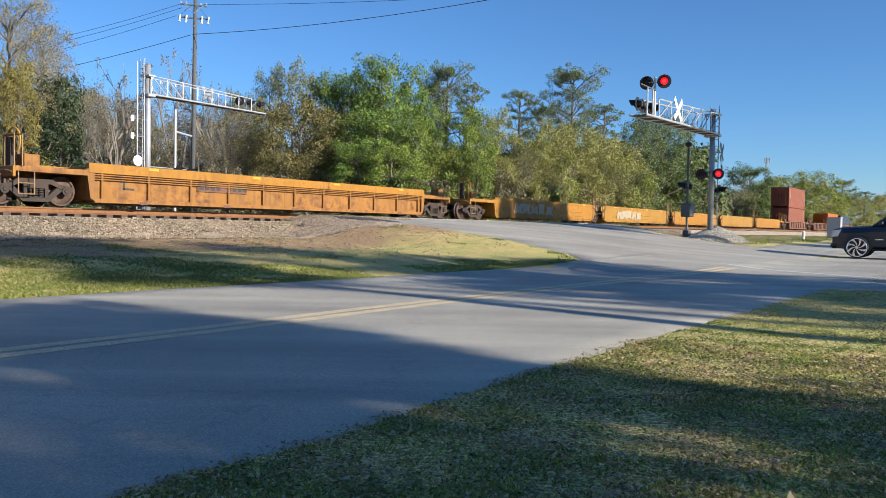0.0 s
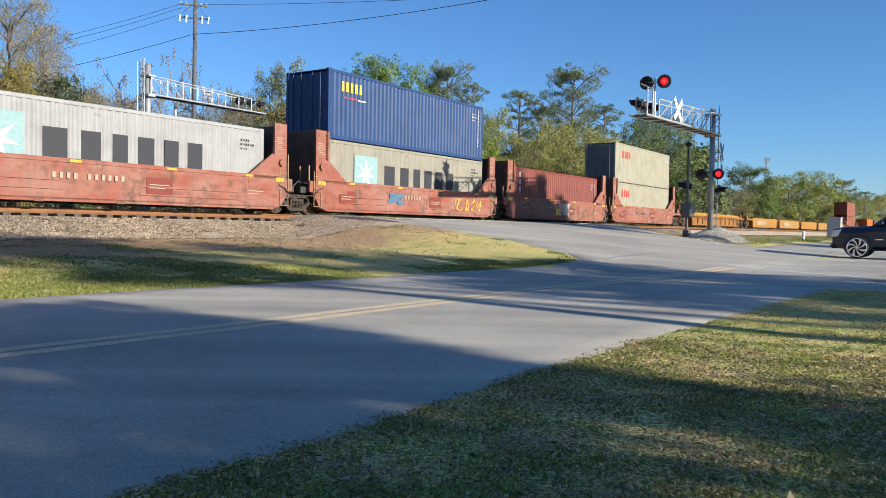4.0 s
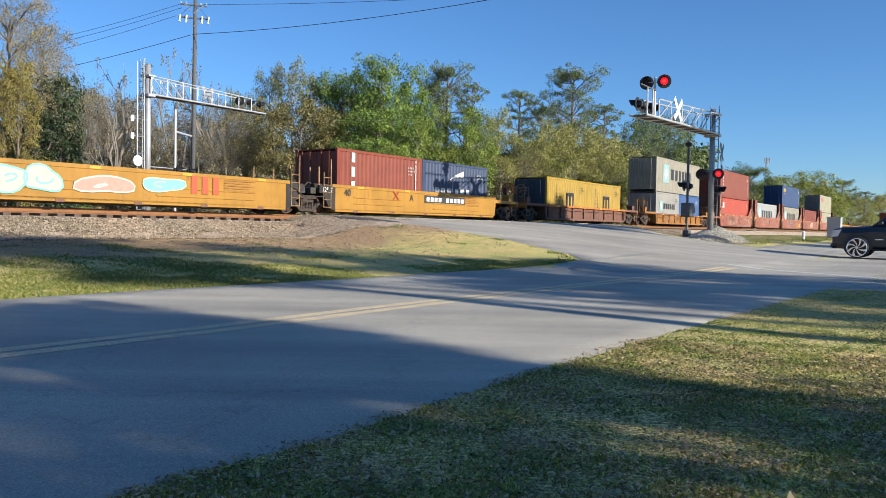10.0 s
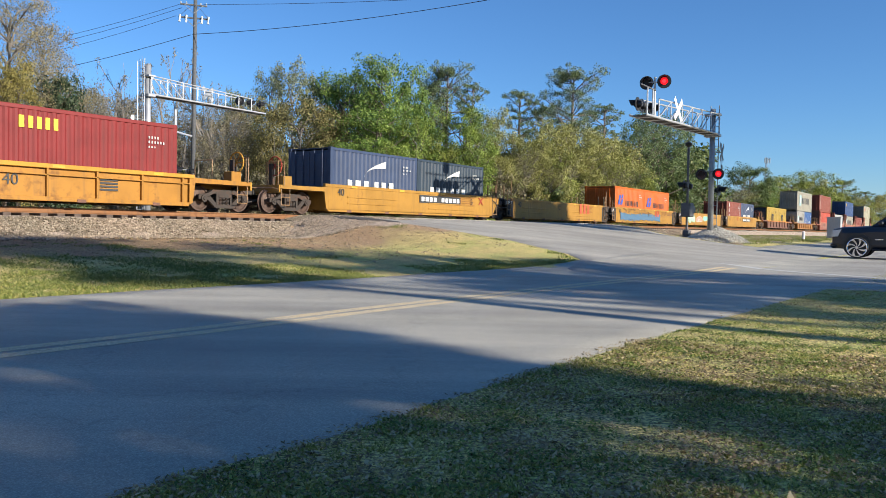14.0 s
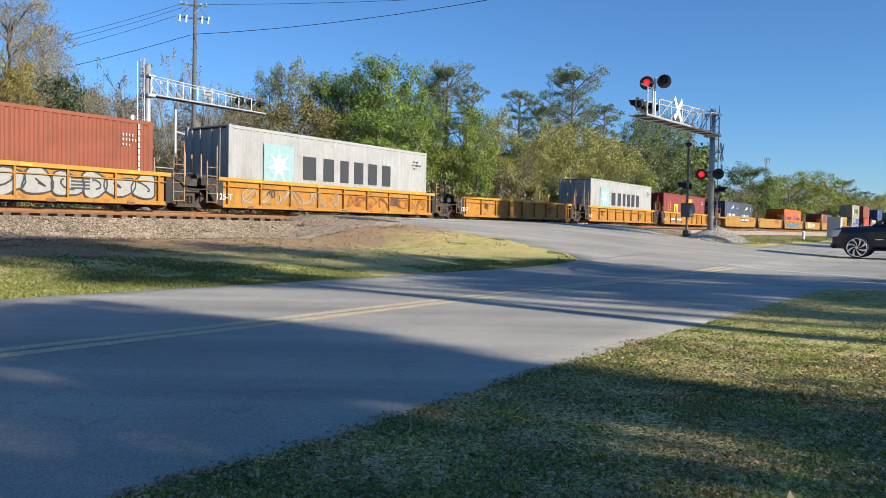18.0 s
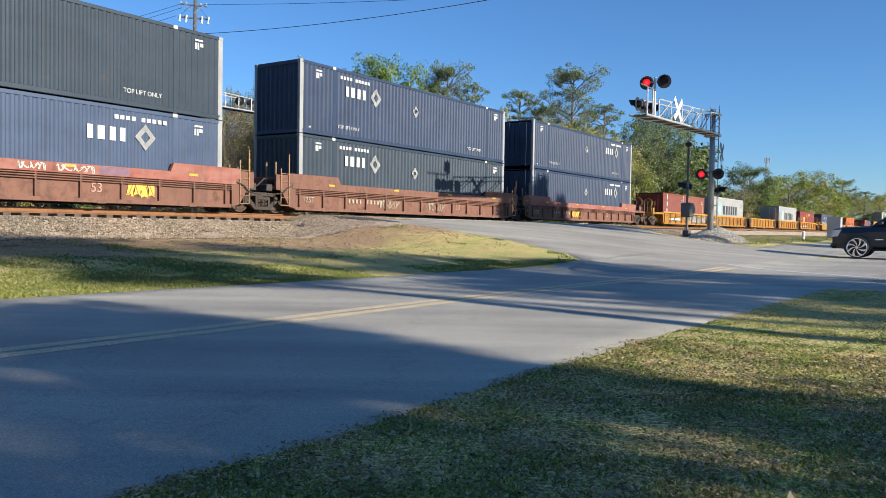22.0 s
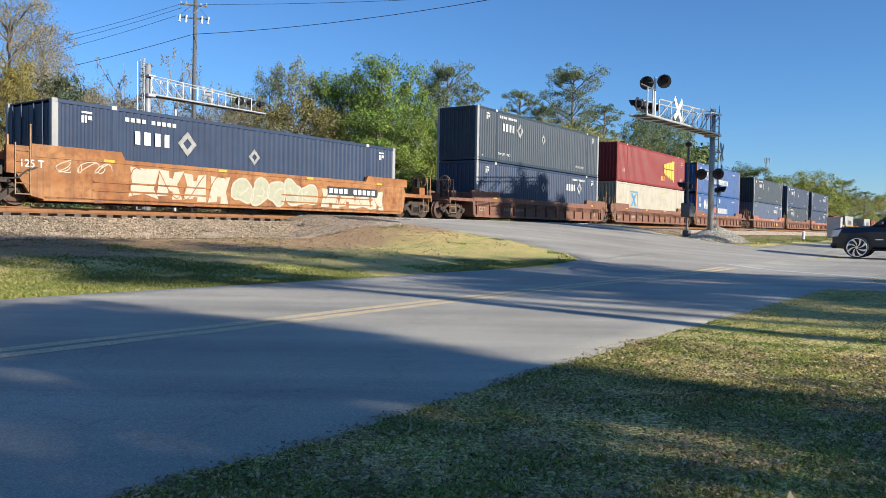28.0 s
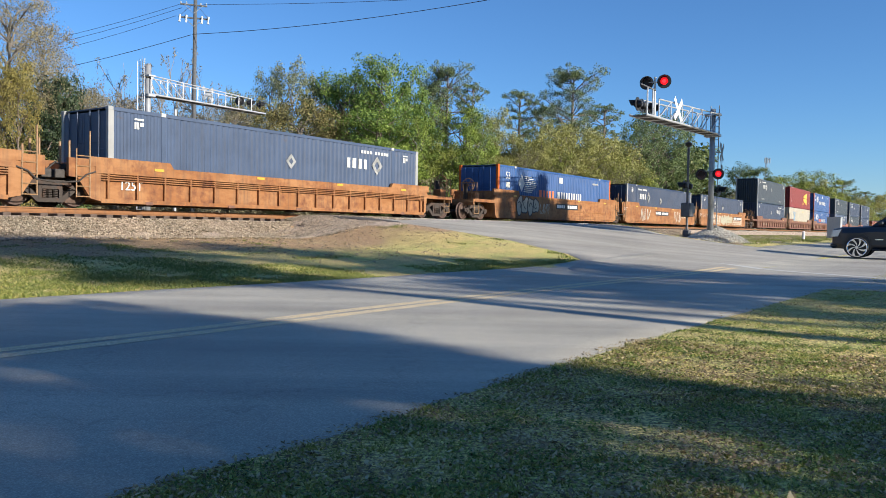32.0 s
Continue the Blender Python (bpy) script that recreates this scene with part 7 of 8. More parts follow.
# single yellow and brown cars
w = well_car(162.3, 40, "ribbed", "ochre", "brown", left="end", right="end", top=1.05, ribs=9, label="ochre well car with ribbed sides")
bars(w, -4.0, -1.37, 0.55, [(0.26 * k, 0, 0.12, 0.18) for k in range(11) if k != 4], INK["faded"])
letter(w, "40", -0.9, -1.37, 0.5, 0.45, M_PLATE)
BOX(159.3, F, 20, "dull_white", False, label="short white container with pale blue star", deco=lambda b, L, y, H: deco_big_star(b, L, y, H, "grey", 0.52))
BOX(165.4, F, 20, "cobalt", False, label="short bright blue container with flowing white script", deco=deco_script)
BOX(162.3, F + STD + G2, 40, "grey_white", label="weathered off-white container with pale blue star", deco=deco_big_star)
well_car(142.28, 40, "ribbed", "maroon", "orange_top", left="end", right="end", top=1.12, ribs=8, label="maroon well car with rusty orange top chord")
BOX(139.25, F, 20, "yellow", False, label="short yellow container with black mark", deco=deco_m("black"), ends="slate")
BOX(145.33, F, 20, "yellow", False, label="short yellow container with black mark", deco=deco_m("black"), ends="slate")

# yellow five-unit car with smooth sides
SM = "bright yellow articulated well car with smooth sides"
five = {}
for i, c in enumerate((60.85, 76.3, 91.75, 107.3, 122.95)):
    w = five[i] = well_car(c, 40, "smooth", "yellow_clean", left="end" if i == 0 else "joint", right="end" if i == 4 else "joint", top=1.3, end_paint="yellow_clean" if i in (0,) else "black", label=SM)
    letter(w, "40", -5.9, -1.475, 0.85, 0.42, M_PLATE)
    if i:
        letter(w, "125 T", -7.25, -1.46, 0.95, 0.28, M_SIGN)
    bars(w, 3.4, -1.475, 0.75, [(0.0, 0.09 * k, 1.4 - 0.2 * (k % 2), 0.035) for k in range(5)], PAINTS["ochre"])
for i in (0, 4):
    part("number_board", boxes((-0.1, 3.5, -1.462, -1.45, 0.75, 1.12)), M_PLATE, five[i], "black board with pale number bars")
    bars(five[i], 0.05, -1.468, 0.83, [(0.34 * k, 0, 0.23, 0.2) for k in range(10) if k != 4], M_SIGN)
for i, a, x in ((4, "A", -1.3), (0, "B", 4.4), (1, "C", -0.6)):
    letter(five[i], a, x, -1.475, 0.8, 0.42, M_PLATE)
for x0 in (-2.6, 5.2):
    bm = bmesh.new()
    prism(bm, [(0, 0), (0.08, 0), (0.5, 0.4), (0.42, 0.4)], -0.003, 0.003)
    prism(bm, [(0, 0.4), (0.08, 0.4), (0.5, 0), (0.42, 0)], -0.006, 0.003)
    part("painted_cross", tidy(bm), C["bright_red"], five[4 if x0 < 0 else 0], "", Matrix.Translation((x0, -1.475, 0.8)))
word(five[1], (0.95, 0.95, 0.95), 0.62, 2.6, -1.475, 0.66, "trred")
word(five[3], (0.7, 0.7, 0.7), 0.6, 2.0, -1.475, 0.6, "trred")
graffiti(five[3], -4.6, -1.47, 0.4, 2.0, 0.75, 2, (INK["mint"], INK["aqua"]), 8, "bubble")
graffiti(five[3], -1.9, -1.47, 0.45, 1.5, 0.6, 1, (INK["blush"], INK["pale"]), 18, "bubble")
graffiti(five[3], 0.2, -1.47, 0.6, 1.4, 0.5, 1, (INK["aqua"], INK["mint"]), 28, "bubble")
graffiti(five[2], -5.6, -1.47, 0.3, 9.0, 0.66, 9, (INK["slate"], INK["slate"]), 9)
part("graffiti", boxes((-5.2, 3.0, -1.475, -1.455, 0.42, 0.74)), INK["slate"], five[2], "sprayed blue-grey band")
graffiti(five[2], -5.0, -1.474, 0.9, 6.0, 0.36, 7, (INK["grey"], PAINTS["maroon"]), 10, "stroke")
graffiti(five[2], 4.2, -1.474, 0.85, 2.0, 0.3, 5, (INK["grey"], PAINTS["maroon"]), 11, "stroke")
word(five[2], (0.7, 0.7, 0.7), 0.5, 2.0, -1.476, 0.72, "trred")
BOX(119.9, F, 20, "brown_red", False, label="short brown-red container with vertical white mark", deco=deco_vertical(3, "white", 0.9, 0.42))
BOX(126.0, F, 20, "slate_blue", False, label="short blue container with white swoosh", deco=deco_swoosh)
for c in (88.7, 94.8):
    BOX(c, F, 20, "orange", False, label="short orange container with blue mark", deco=deco_blue_mark)
BOX(57.8, F, 20, "slate_blue", False, label="short blue container with white swoosh", deco=deco_swoosh)
BOX(63.9, F, 20, "slate", False, label="short grey-blue container with white swoosh", deco=deco_swoosh)

# yellow five-unit car with ribbed sides
RIB = "yellow articulated well car with ribbed sides"
rib5 = {}
for i, c in enumerate((-21.2, -6.0, 9.7, 25.6, 41.15)):
    w = rib5[i] = well_car(c, 40, "ribbed", "yellow", "trim_yellow", left="end" if i == 0 else "joint", right="end" if i == 4 else "joint", top=1.24, ribs=9, end_paint="black", label=RIB)
    letter(w, "40", -4.3 if i in (1, 2, 3) else 0.3, -1.372, 0.6, 0.45, M_PLATE)
    if i:
        letter(w, "125-T", -6.75, -1.46, 0.45, 0.3, M_SIGN)
    bars(w, 3.2, -1.372, 0.55, [(0.0, 0.1 * k, 0.6, 0.06) for k in range(4)], M_PLATE)
for i, x in ((0, -4.9), (4, -4.6)):
    part("number_board", boxes((x, x + 3.1, -1.385, -1.372, 0.48, 0.76)), M_PLATE, rib5[i], "black board with pale number bars")
    bars(rib5[i], x + 0.1, -1.39, 0.53, [(0.3 * k, 0, 0.2, 0.18) for k in range(10) if k != 4], M_SIGN)
graffiti(rib5[1], -5.4, -1.37, 0.35, 5.2, 0.6, 7, (INK["silver"], INK["silver"]), 12, "stroke")
graffiti(rib5[1], 0.2, -1.37, 0.4, 5.6, 0.5, 8, (C["brown_red"], C["brown_red"]), 13, "stroke")
graffiti(rib5[0], 0.9, -1.37, 0.33, 5.2, 0.75, 6, (INK["silver"], INK["grey"]), 14, "bubble")
graffiti(rib5[0], -1.5, -1.37, 0.36, 2.0, 0.62, 2, (INK["silver"], INK["grey"]), 15, "stroke")
BOX(38.1, F, 20, "maroon", False, label="short maroon container with yellow mark", deco=deco_m("yellow"))
BOX(44.2, F, 20, "maroon", False, label="short maroon container with yellow word shape", deco=deco_mark((0.75, 0.65, 0.65, 0.65, 0.65), 0.34, 0.8, 1.95, "yellow"))
BOX(25.9, F, 40, "white", label="white container with pale blue star", deco=deco_big_star)
BOX(-5.9, F, 40, "white", label="white container with pale blue star", deco=deco_big_star)
BOX(-24.25, F, 20, "brown_red", False, label="short brown-red container with vertical white mark", deco=deco_vertical(3, "white", 0.9, 0.42))
BOX(-18.15, F, 20, "brick", False, label="short brick-red container with vertical white mark", deco=deco_vertical(5, "white", 0.9, 0.34))

# long brown three-unit cars
BR = "brown articulated well car with ribbed sides, long wells"
br = {}
for i, (c, l, r) in enumerate(((-43.12, "joint", "end"), (-62.7, "joint", "joint"), (-82.67, "end", "joint"), (-105.7, "joint", "end"), (-125.7, "joint", "joint"), (-145.27, "end", "joint"))):
    w = br[i] = well_car(c, 53, "ribbed", "brown", "band_red" if i in (0, 2) else "brown", l, r, top=1.3, end_top=1.58, ribs=13, label=BR)
    letter(w, "53", 3.05 if i < 3 else 7.05, -1.372, 0.5, 0.4, INK["chalk"] if i > 2 else INK["blush"])
    letter(w, "125T", -7.95, -1.372, 0.5, 0.32, INK["chalk"])
    bars(w, -5.2, -1.372, 0.55, [(0.24 * k, 0, 0.1, 0.17) for k in range(10) if k != 4], INK["chalk"])
for i, x, wd, ink in ((0, -2.65, 1.2, "gold"), (1, -3.2, 1.6, "chalk"), (1, 0.6, 1.5, "chalk"), (2, -6.3, 1.3, "chalk"), (2, 4.25, 1.05, "gold"), (3, -2.8, 1.4, "chalk")):
    graffiti(br[i], x, -1.37, 0.38, wd, 0.48, 4, (INK[ink], PAINTS["brown"] if ink == "gold" else INK[ink]), 20 + i, "block" if ink == "gold" else "stroke")
for x, wd in ((0.8, 0.8), (1.9, 1.2)):
    graffiti(br[2], x, -1.472, 1.04, wd, 0.22, 5, (INK["pale"], INK["pale"]), 46, "stroke")
part("paint_patch", boxes((3.3, 4.3, -1.468, -1.458, 1.03, 1.27)), flat("patch_purple", (0.15, 0.085, 0.11), 0.7), br[2], "dull purple paint patch")
for i in (3, 4):
    bars(br[i], 1.2, -1.372, 0.6, [(0.85 * k, 0.1 * j, 0.6 - 0.12 * j, 0.05) for k in range(4) for j in range(3)], PAINTS["ochre"])
N53 = "dark slate-blue long container with white end posts"
for c, lo, up in ((-43.12, "navy", "navy"), (-62.7, "slate", "navy"), (-82.67, "steel", "slate"), (-145.27, "navy", "slate")):
    r1, r2 = (True, True) if c == -43.12 else (False, False) if c == -62.7 else (True, False)
    BOX(c, F + 0.05, 53, lo, post="white", door="left" if c == -43.12 else "right", label=N53, deco=deco_umax(r1))
    BOX(c, F + 0.05 + HC + G2, 53, up, post="white", door="left" if c == -43.12 else "right", label=N53 + ", stacked on another", deco=deco_umax(r2))
for k in range(2):
    BOX(-105.7, F + 0.05 + k * (HC + G2), 53, "cobalt", post="orange", label="bright blue long container with orange end posts", deco=deco_stack(k == 0))
BOX(-125.7, F + 0.05, 53, "ivory", door="right", label="cream long container with a blue mark", deco=deco_rail_mark)
BOX(-125.7, F + 0.05 + HC + G2, 53, "maroon", door="right", label="red long container with golden sunburst", deco=deco_sun)

# rusty orange three-unit car with smooth sides, and the last car
RO = "rusty orange articulated well car with smooth sides"
ro = {}
for i, (c, l, r) in enumerate(((-168.5, "joint", "end"), (-188.0, "joint", "joint"), (-207.5, "end", "joint"))):
    ro[i] = well_car(c, 53, "smooth", "rust_orange", None, l, r, top=1.52, end_top=1.76, label=RO)
    if i < 2:
        letter(ro[i], "125 T", -9.1, -1.46, 1.1, 0.3, M_SIGN)
for i, x in ((0, 3.4), (1, -2.0), (2, -1.0)):
    part("number_board", boxes((x, x + 3.2, -1.462, -1.45, 0.85, 1.2)), INK["grey"], ro[i], "dark board with pale number bars")
    bars(ro[i], x + 0.1, -1.468, 0.93, [(0.3 * k, 0, 0.2, 0.19) for k in range(10) if k != 4], M_SIGN)
letter(ro[2], "B", 2.6, -1.475, 0.95, 0.36, M_PLATE)
graffiti(ro[0], -5.7, -1.447, 0.28, 4.1, 1.15, 4, (INK["bone"], PAINTS["rust_orange"]), 33)
graffiti(ro[0], -1.5, -1.447, 0.32, 4.2, 1.0, 5, (INK["tint"], INK["bone"]), 39, "bubble")
graffiti(ro[0], 3.0, -1.447, 0.28, 4.2, 1.0, 4, (INK["bone"], PAINTS["rust_orange"]), 34)
graffiti(ro[0], -8.0, -1.447, 1.0, 1.8, 0.4, 3, (INK["bone"], INK["bone"]), 44, "stroke")
graffiti(ro[1], -5.6, -1.47, 0.3, 2.4, 1.1, 4, (INK["chalk"], INK["pale"]), 35, "stroke")
graffiti(ro[1], 2.6, -1.47, 0.3, 2.2, 1.0, 4, (INK["chalk"], INK["pale"]), 36, "stroke")
graffiti(ro[1], 5.0, -1.47, 0.7, 0.9, 0.35, 3, (INK["chalk"], INK["pale"]), 38, "stroke")
graffiti(ro[2], -6.2, -1.47, 0.4, 2.7, 1.05, 4, (INK["bone"], INK["black"]), 37, "bubble")
graffiti(ro[2], -3.3, -1.47, 0.45, 1.4, 0.75, 3, (INK["bone"], INK["bone"]), 45, "stroke")
BOX(-168.5, F, 53, "navy", post="white", label=N53, deco=deco_umax(False))
BOX(-188.0, F, 53, "navy", post="white", label=N53, deco=deco_umax(False))
BOX(-207.5, F, 53, "cobalt", post="orange", label="bright blue long container with orange end posts", deco=deco_stack(True))
w = well_car(-231.2, 53, "ribbed", "rust_orange", None, "joint", "end", top=1.36, end_top=1.55, ribs=17, label="rusty orange well car with ribbed sides")
BOX(-231.2, F, 53, "steel", post="white", label=N53, deco=deco_umax(True))
letter(w, "125T", -7.75, -1.372, 0.6, 0.4, M_SIGN)
well_car(-250.76, 53, "ribbed", "rust_orange", None, "end", "joint", top=1.36, end_top=1.55, ribs=17, label="rusty orange well car with ribbed sides")

# ---------------------------------------------------------------- waiting car
CARPAINT = nodes_of("car_paint")[0]
bs = CARPAINT.node_tree.nodes["Principled BSDF"]
bs.inputs["Base Color"].default_value = (0.004, 0.007, 0.017, 1)
bs.inputs["Roughness"].default_value, bs.inputs["Coat Weight"].default_value, bs.inputs["Coat Roughness"].default_value = 0.3, 0.4, 0.05
GLASS = nodes_of("car_glass")[0]
bs = GLASS.node_tree.nodes["Principled BSDF"]
bs.inputs["Base Color"].default_value = (0.01, 0.012, 0.014, 1)
bs.inputs["Roughness"].default_value = 0.04
CHROME = flat("chrome", (0.75, 0.75, 0.77), 0.12, 1.0, 0.05)
TYRE = flat("tyre", (0.02, 0.02, 0.02), 0.85)
HEADL = flat("headlight_glass", (0.55, 0.57, 0.6), 0.15, 0.3, 0.1)


def suv():
    """A large dark sport utility vehicle; its front looks along +x."""
    t = empty("parked_suv", "dark navy large sport utility vehicle with big chrome wheels", "car")
    sec = [(2.58, 0.5, 1.0, 0.66), (2.52, 0.4, 1.12, 0.86), (2.2, 0.36, 1.21, 0.96), (1.2, 0.34, 1.27, 1.0), (0.95, 0.34, 1.29, 1.0), (-2.3, 0.36, 1.3, 1.0), (-2.55, 0.48, 1.25, 0.92)]
    bm = bmesh.new()
    rings = []
    for x, z0, z1, hw in sec:
        ring = [(-hw * 0.92, z0), (-hw, z0 + 0.18), (-hw, z1 - 0.25), (-hw * 0.95, z1 - 0.05), (-hw * 0.8, z1), (hw * 0.8, z1), (hw * 0.95, z1 - 0.05), (hw, z1 - 0.25), (hw, z0 + 0.18), (hw * 0.92, z0)]
        rings.append([bm.verts.new((x, y, z)) for y, z in ring])
    for a, b in zip(rings, rings[1:]):
        for i in range(10):
            bm.faces.new((a[i], a[(i + 1) % 10], b[(i + 1) % 10], b[i]))
    bm.faces.new(rings[0])
    bm.faces.new(rings[-1][::-1])
    tidy(bm)
    part("body", to_mesh("body", bm), CARPAINT, t)
    bm = bmesh.new()
    cab = [(1.15, 1.26, 0.93), (0.4, 1.82, 0.8), (0.15, 1.92, 0.74), (-2.1, 1.94, 0.74), (-2.35, 1.86, 0.78), (-2.5, 1.25, 0.93)]
    side = [[bm.verts.new((x, sy * w, z)) for x, z, w in cab] for sy in (-1, 1)]
    for i in range(len(cab) - 1):
        bm.faces.new((side[0][i], side[0][i + 1], side[1][i + 1], side[1][i]))
    bm.faces.new(side[0])
    bm.faces.new(side[1][::-1])
    part("cabin", tidy(bm), CARPAINT, t)
    for sy in (-1, 1):
        for x0, x1, xt0, xt1 in ((0.82, -0.12, 0.3, -0.12), (-0.22, -1.15, -0.22, -1.15), (-1.25, -2.25, -1.25, -2.15)):
            bm = bmesh.new()
            v = [bm.verts.new(p) for p in ((x0, sy * 0.935, 1.31), (x1, sy * 0.935, 1.31), (xt1, sy * 0.785, 1.84), (xt0, sy * 0.785, 1.84))]
            bm.faces.new(v)
            bmesh.ops.solidify(bm, geom=list(bm.faces), thickness=0.015)
            part("window", bm, GLASS, t)
    bm = bmesh.new()
    bm.faces.new([bm.verts.new(p) for p in ((1.12, -0.86, 1.3), (1.12, 0.86, 1.3), (0.42, 0.74, 1.83), (0.42, -0.74, 1.83))])
    bmesh.ops.solidify(bm, geom=list(bm.faces), thickness=0.015)
    part("windscreen", bm, GLASS, t)
    tyre = to_mesh("tyre", lathe([(0.34, -0.13), (0.4, -0.14), (0.42, -0.1), (0.42, 0.1), (0.4, 0.14), (0.34, 0.13)], 32))
    rim = bmesh.new()
    for i in range(8):
        a = 2 * math.pi * i / 8
        pts = []
        for k in range(5):
            r, tw = 0.07 + 0.067 * k, a + 0.13 * k
            pts.append((r, tw))
        o = [(math.cos(tw - 0.16) * r, math.sin(tw - 0.16) * r) for r, tw in pts] + [(math.cos(tw + 0.13) * r, math.sin(tw + 0.13) * r) for r, tw in pts[::-1]]
        prism(rim, o, -0.145, -0.1)
    for i in range(28):
        a, b = 2 * math.pi * i / 28, 2 * math.pi * (i + 1) / 28
        tube(rim, (math.cos(a) * 0.352, -0.13, math.sin(a) * 0.352), (math.cos(b) * 0.352, -0.13, math.sin(b) * 0.352), 0.022, sides=6)
    tube(rim, (0, -0.1, 0), (0, -0.16, 0), 0.09, 0.06, 14)
    rim = to_mesh("rim", tidy(rim))
    arch = to_mesh("wheel_arch", lathe([(0.49, -0.16), (0.49, 0.02), (0.1, 0.02)], 28))
    for x in (1.62, -1.5):
        for sy in (-1, 1):
            m = Matrix.Translation((x, sy * 0.88, 0.42)) @ (Matrix.Identity(4) if sy < 0 else Matrix.Rotation(math.pi, 4, "Z"))
            part("wheel_arch", arch, M_BLACK, t, "", Matrix.Translation((x, sy * 0.88, 0.5)) @ (Matrix.Identity(4) if sy < 0 else Matrix.Rotation(math.pi, 4, "Z")))
            w = part("tyre", tyre, TYRE, t, "", m @ Matrix.Translation((0, -0.06, 0)))
            part("rim", rim, CHROME, w, "chrome wheel with swirling spokes")
    for sy in (-1, 1):
        bm = bmesh.new()
        prism(bm, [(2.57, 0.82), (2.32, 0.84), (2.2, 1.12), (2.5, 1.08)], min(sy * 0.86, sy * 0.98), max(sy * 0.86, sy * 0.98))
        part("headlight", tidy(bm), HEADL, t, "clear headlight")
        part("mirror", boxes((0.72, 0.9, min(sy * 0.98, sy * 1.2), max(sy * 0.98, sy * 1.2), 1.3, 1.48), bevel=0.05), CARPAINT, t)
        part("running_board", boxes((-1.0, 1.1, min(sy * 0.95, sy * 1.08), max(sy * 0.95, sy * 1.08), 0.3, 0.36), bevel=0.02), M_BLACK, t)
        for x in (0.05, -1.1):
            part("door_handle", boxes((x - 0.14, x + 0.1, min(sy * 1.0, sy * 1.035), max(sy * 1.0, sy * 1.035), 0.97, 1.01), bevel=0.012), CHROME, t)
        part("badge", boxes((0.72, 1.0, min(sy * 1.0, sy * 1.012), max(sy * 1.0, sy * 1.012), 0.72, 0.76)), CHROME, t)
    part("grille", boxes((2.56, 2.6, -0.55, 0.55, 0.66, 0.92), bevel=0.01), CHROME, t)
    part("bumper", boxes((2.28, 2.61, -0.9, 0.9, 0.36, 0.6), bevel=0.1), CARPAINT, t)
    return t


car = suv()
car.matrix_basis = snpose(35.8, 2.3, 0.04, 90)

# ---------------------------------------------------------------- house behind the track, far mast
house = empty("house", "low pale house with grey roof behind the trees", "house")
HP_ = at_px(120, 380, 84)
house.matrix_basis = Matrix.Translation((HP_.x, HP_.y, 0.9)) @ Matrix.Rotation(radians(12), 4, "Z")
SIDING = flat("siding", (0.62, 0.6, 0.55), 0.7, 0, 0.08, 4)
ROOF = flat("shingle", (0.2, 0.19, 0.19), 0.9, 0, 0.3, 9)
part("wall", boxes((-7, 7, -4, 4, 0, 2.7)), SIDING, house)
bm = bmesh.new()
prism(bm, [(-4.6, 2.6), (4.6, 2.6), (0, 4.6)], -7.5, 7.5, "x")
part("roof", tidy(bm), ROOF, house)
for x in (-5, -2.2, 3.2, 5.4):
    wdw = part("window", boxes((x - 0.5, x + 0.5, -4.06, -4.0, 0.9, 2.1), bevel=0.02), M_WHITE, house)
    part("pane", boxes((x - 0.42, x + 0.42, -4.075, -4.061, 0.98, 2.02)), GLASS, wdw)
part("door", boxes((0.2, 1.15, -4.06, -4.0, 0, 2.05), bevel=0.02), M_GREY, house)
mastp = at_px(1357, 279, 170)
tower = empty("radio_mast", "thin lattice radio mast over the trees", "radio mast")
tower.matrix_basis = Matrix.Translation((mastp.x, mastp.y, 0.8))
th = mastp.z - 0.8
for a in (0, 2.094, 4.189):
    part("leg", tubes([((math.cos(a) * 0.35, math.sin(a) * 0.35, -0.3), (math.cos(a) * 0.3, math.sin(a) * 0.3, th), 0.05)], 6), M_GREY, tower)
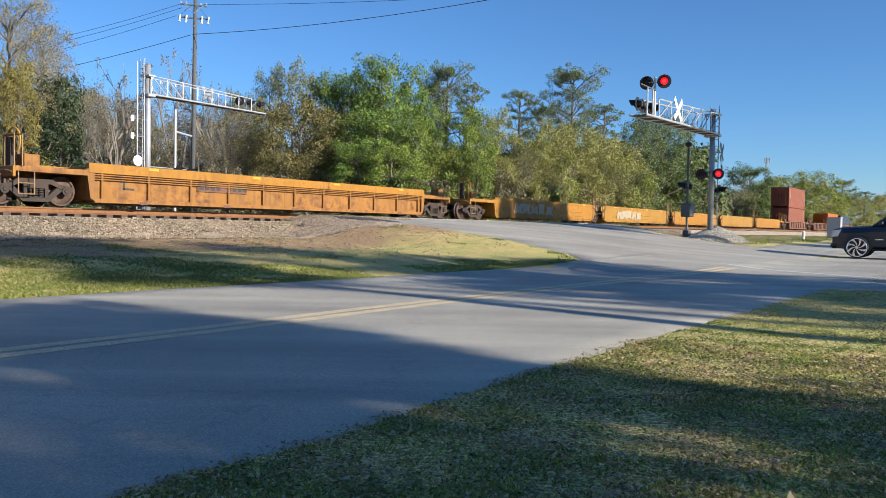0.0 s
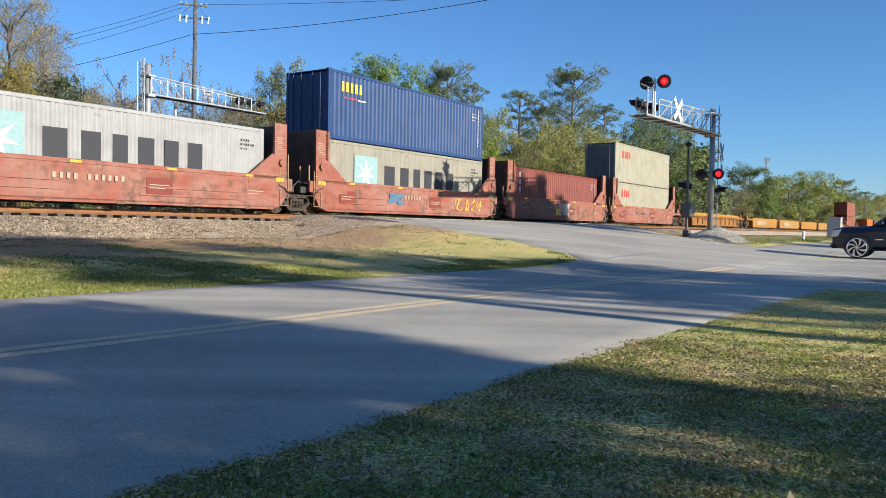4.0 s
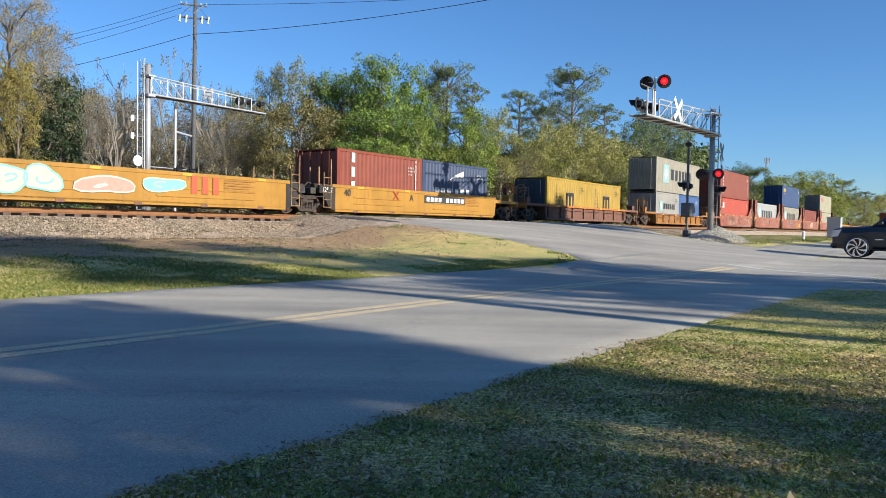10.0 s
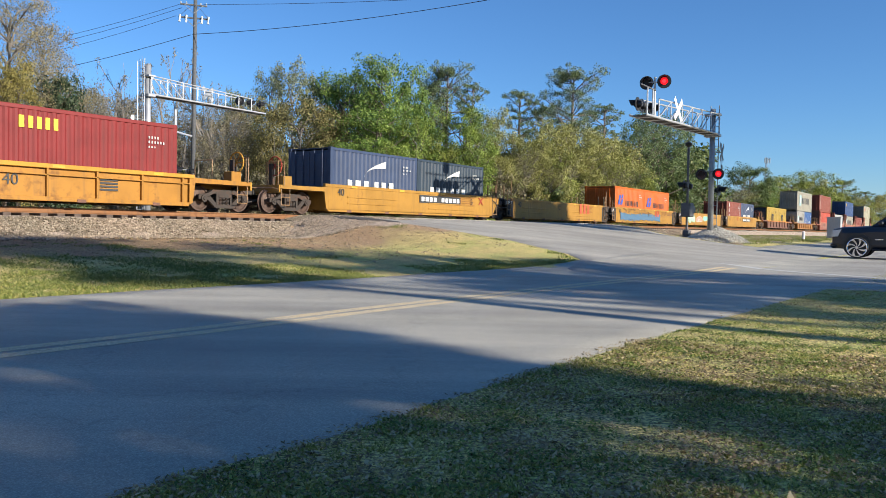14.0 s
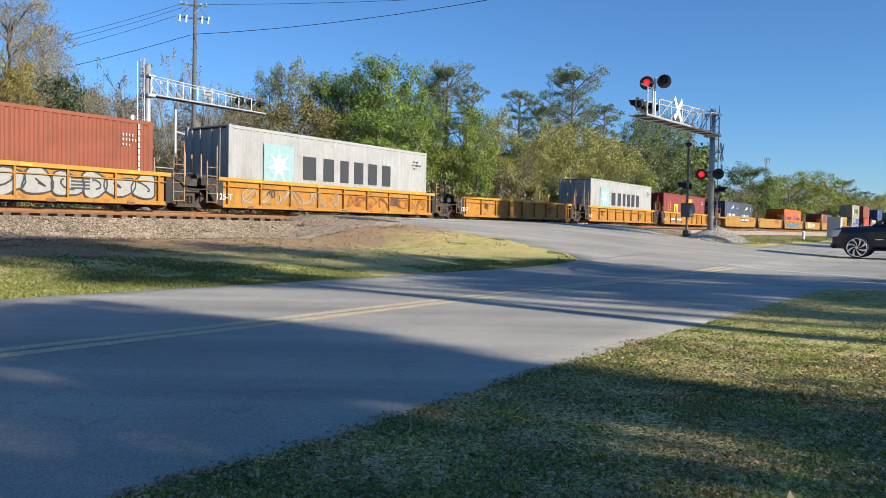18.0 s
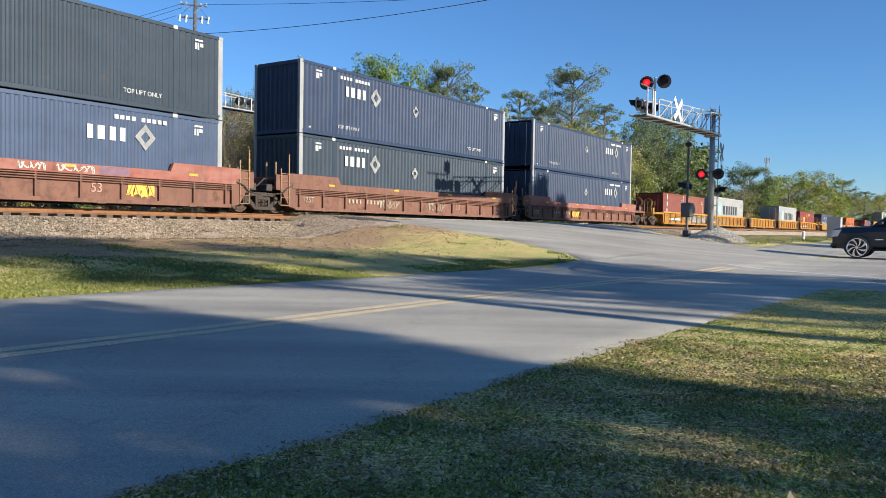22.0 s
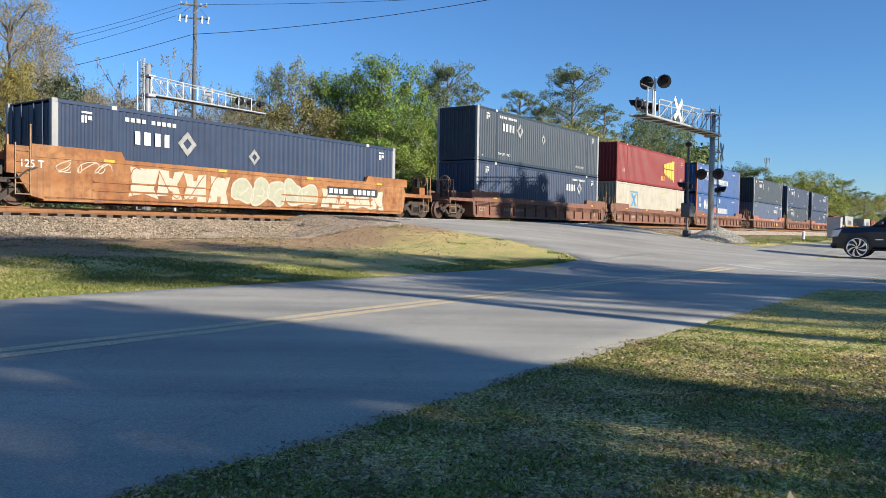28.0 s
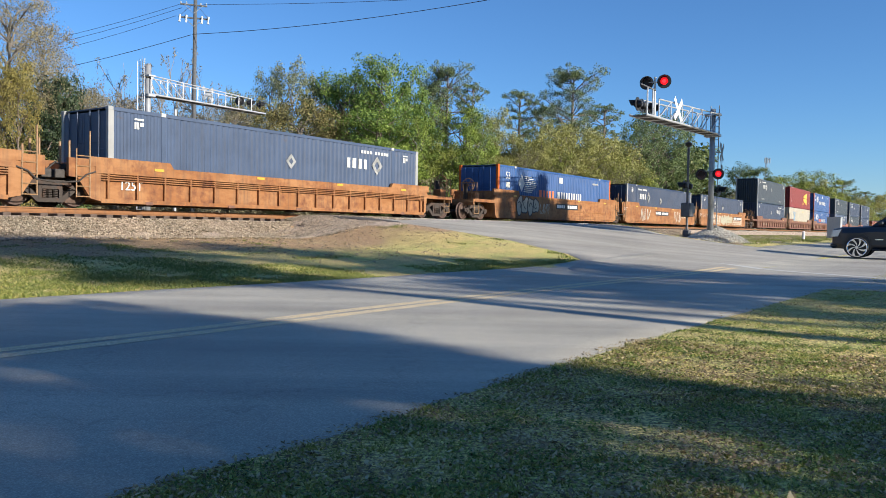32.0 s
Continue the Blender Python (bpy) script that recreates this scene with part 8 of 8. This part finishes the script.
for k in range(3):
    part("antenna", boxes((-0.62 + 0.52 * k, -0.44 + 0.52 * k, -0.5, -0.34, th - 1.3, th - 0.1), bevel=0.02), M_GREY, tower)
part("antenna_frame", boxes((-0.65, 0.65, -0.34, -0.28, th - 1.0, th - 0.92), (-0.65, 0.65, -0.34, -0.28, th - 0.5, th - 0.42)), M_GREY, tower)
part("brace", tubes([((-0.3, 0, k * 2.0), (0.3, 0.1, k * 2.0 + 2.0), 0.025) for k in range(int(th / 2))], 5), M_GREY, tower)

for key, used in USED.items():
    if not used:
        for o in (*PROTO[key][0].children_recursive, PROTO[key][0]):
            bpy.data.objects.remove(o)


# ---------------------------------------------------------------- everything that moves
def right_lit(t, high):
    """The crossing lamps flash in turn; now and then both of a pair stay dark for a moment."""
    for a, b in ((5.15, 5.65), (16.3, 17.75), (27.6, 29.65)) if high else ((2.75, 3.45), (16.3, 17.2), (27.6, 28.75)):
        if a <= t < b:
            return None
    return math.floor((t - 0.585) / 0.613) % 2 == 1


def motions():
    times = [float(k) for k in range(33)]
    for ob, s, lift in MOVING:
        walk(ob, [(t, snpose(s + gone(t) + SHIFT.get(t, 0.0), TRACK_N, RAIL_Z + lift)) for t in times])
    for w, dx in WHEELS:
        x, y, z = w.matrix_basis.translation
        walk(w, [(k / 30, pose(x, y, z, 0, math.degrees(gone(k / 30) / 0.48) % 360, 0)) for k in range(961)])
    for lens, right in FLASHERS:
        x, y, z = lens.matrix_basis.translation
        rows, angle = [], 0.0
        for k in range(0, 321):
            t = k / 10
            lit = right_lit(t + 0.001, lens.parent.matrix_basis.translation.z > 4.5)
            goal = 0.0 if lit is not None and lit == right else 180.0
            if goal != angle or k in (0, 320):
                if k:
                    for j in (0, 1, 2, 3):
                        a = angle + (goal - angle) * j / 3
                        rows.append((t - 0.1 + j / 30, pose(x, y, z, 0, 0, a)))
                else:
                    rows.append((0.0, pose(x, y, z, 0, 0, goal)))
                angle = goal
        rows.append((32.0, pose(x, y, z, 0, 0, angle))) if rows[-1][0] < 31.99 else None
        walk(lens, rows)


motions()
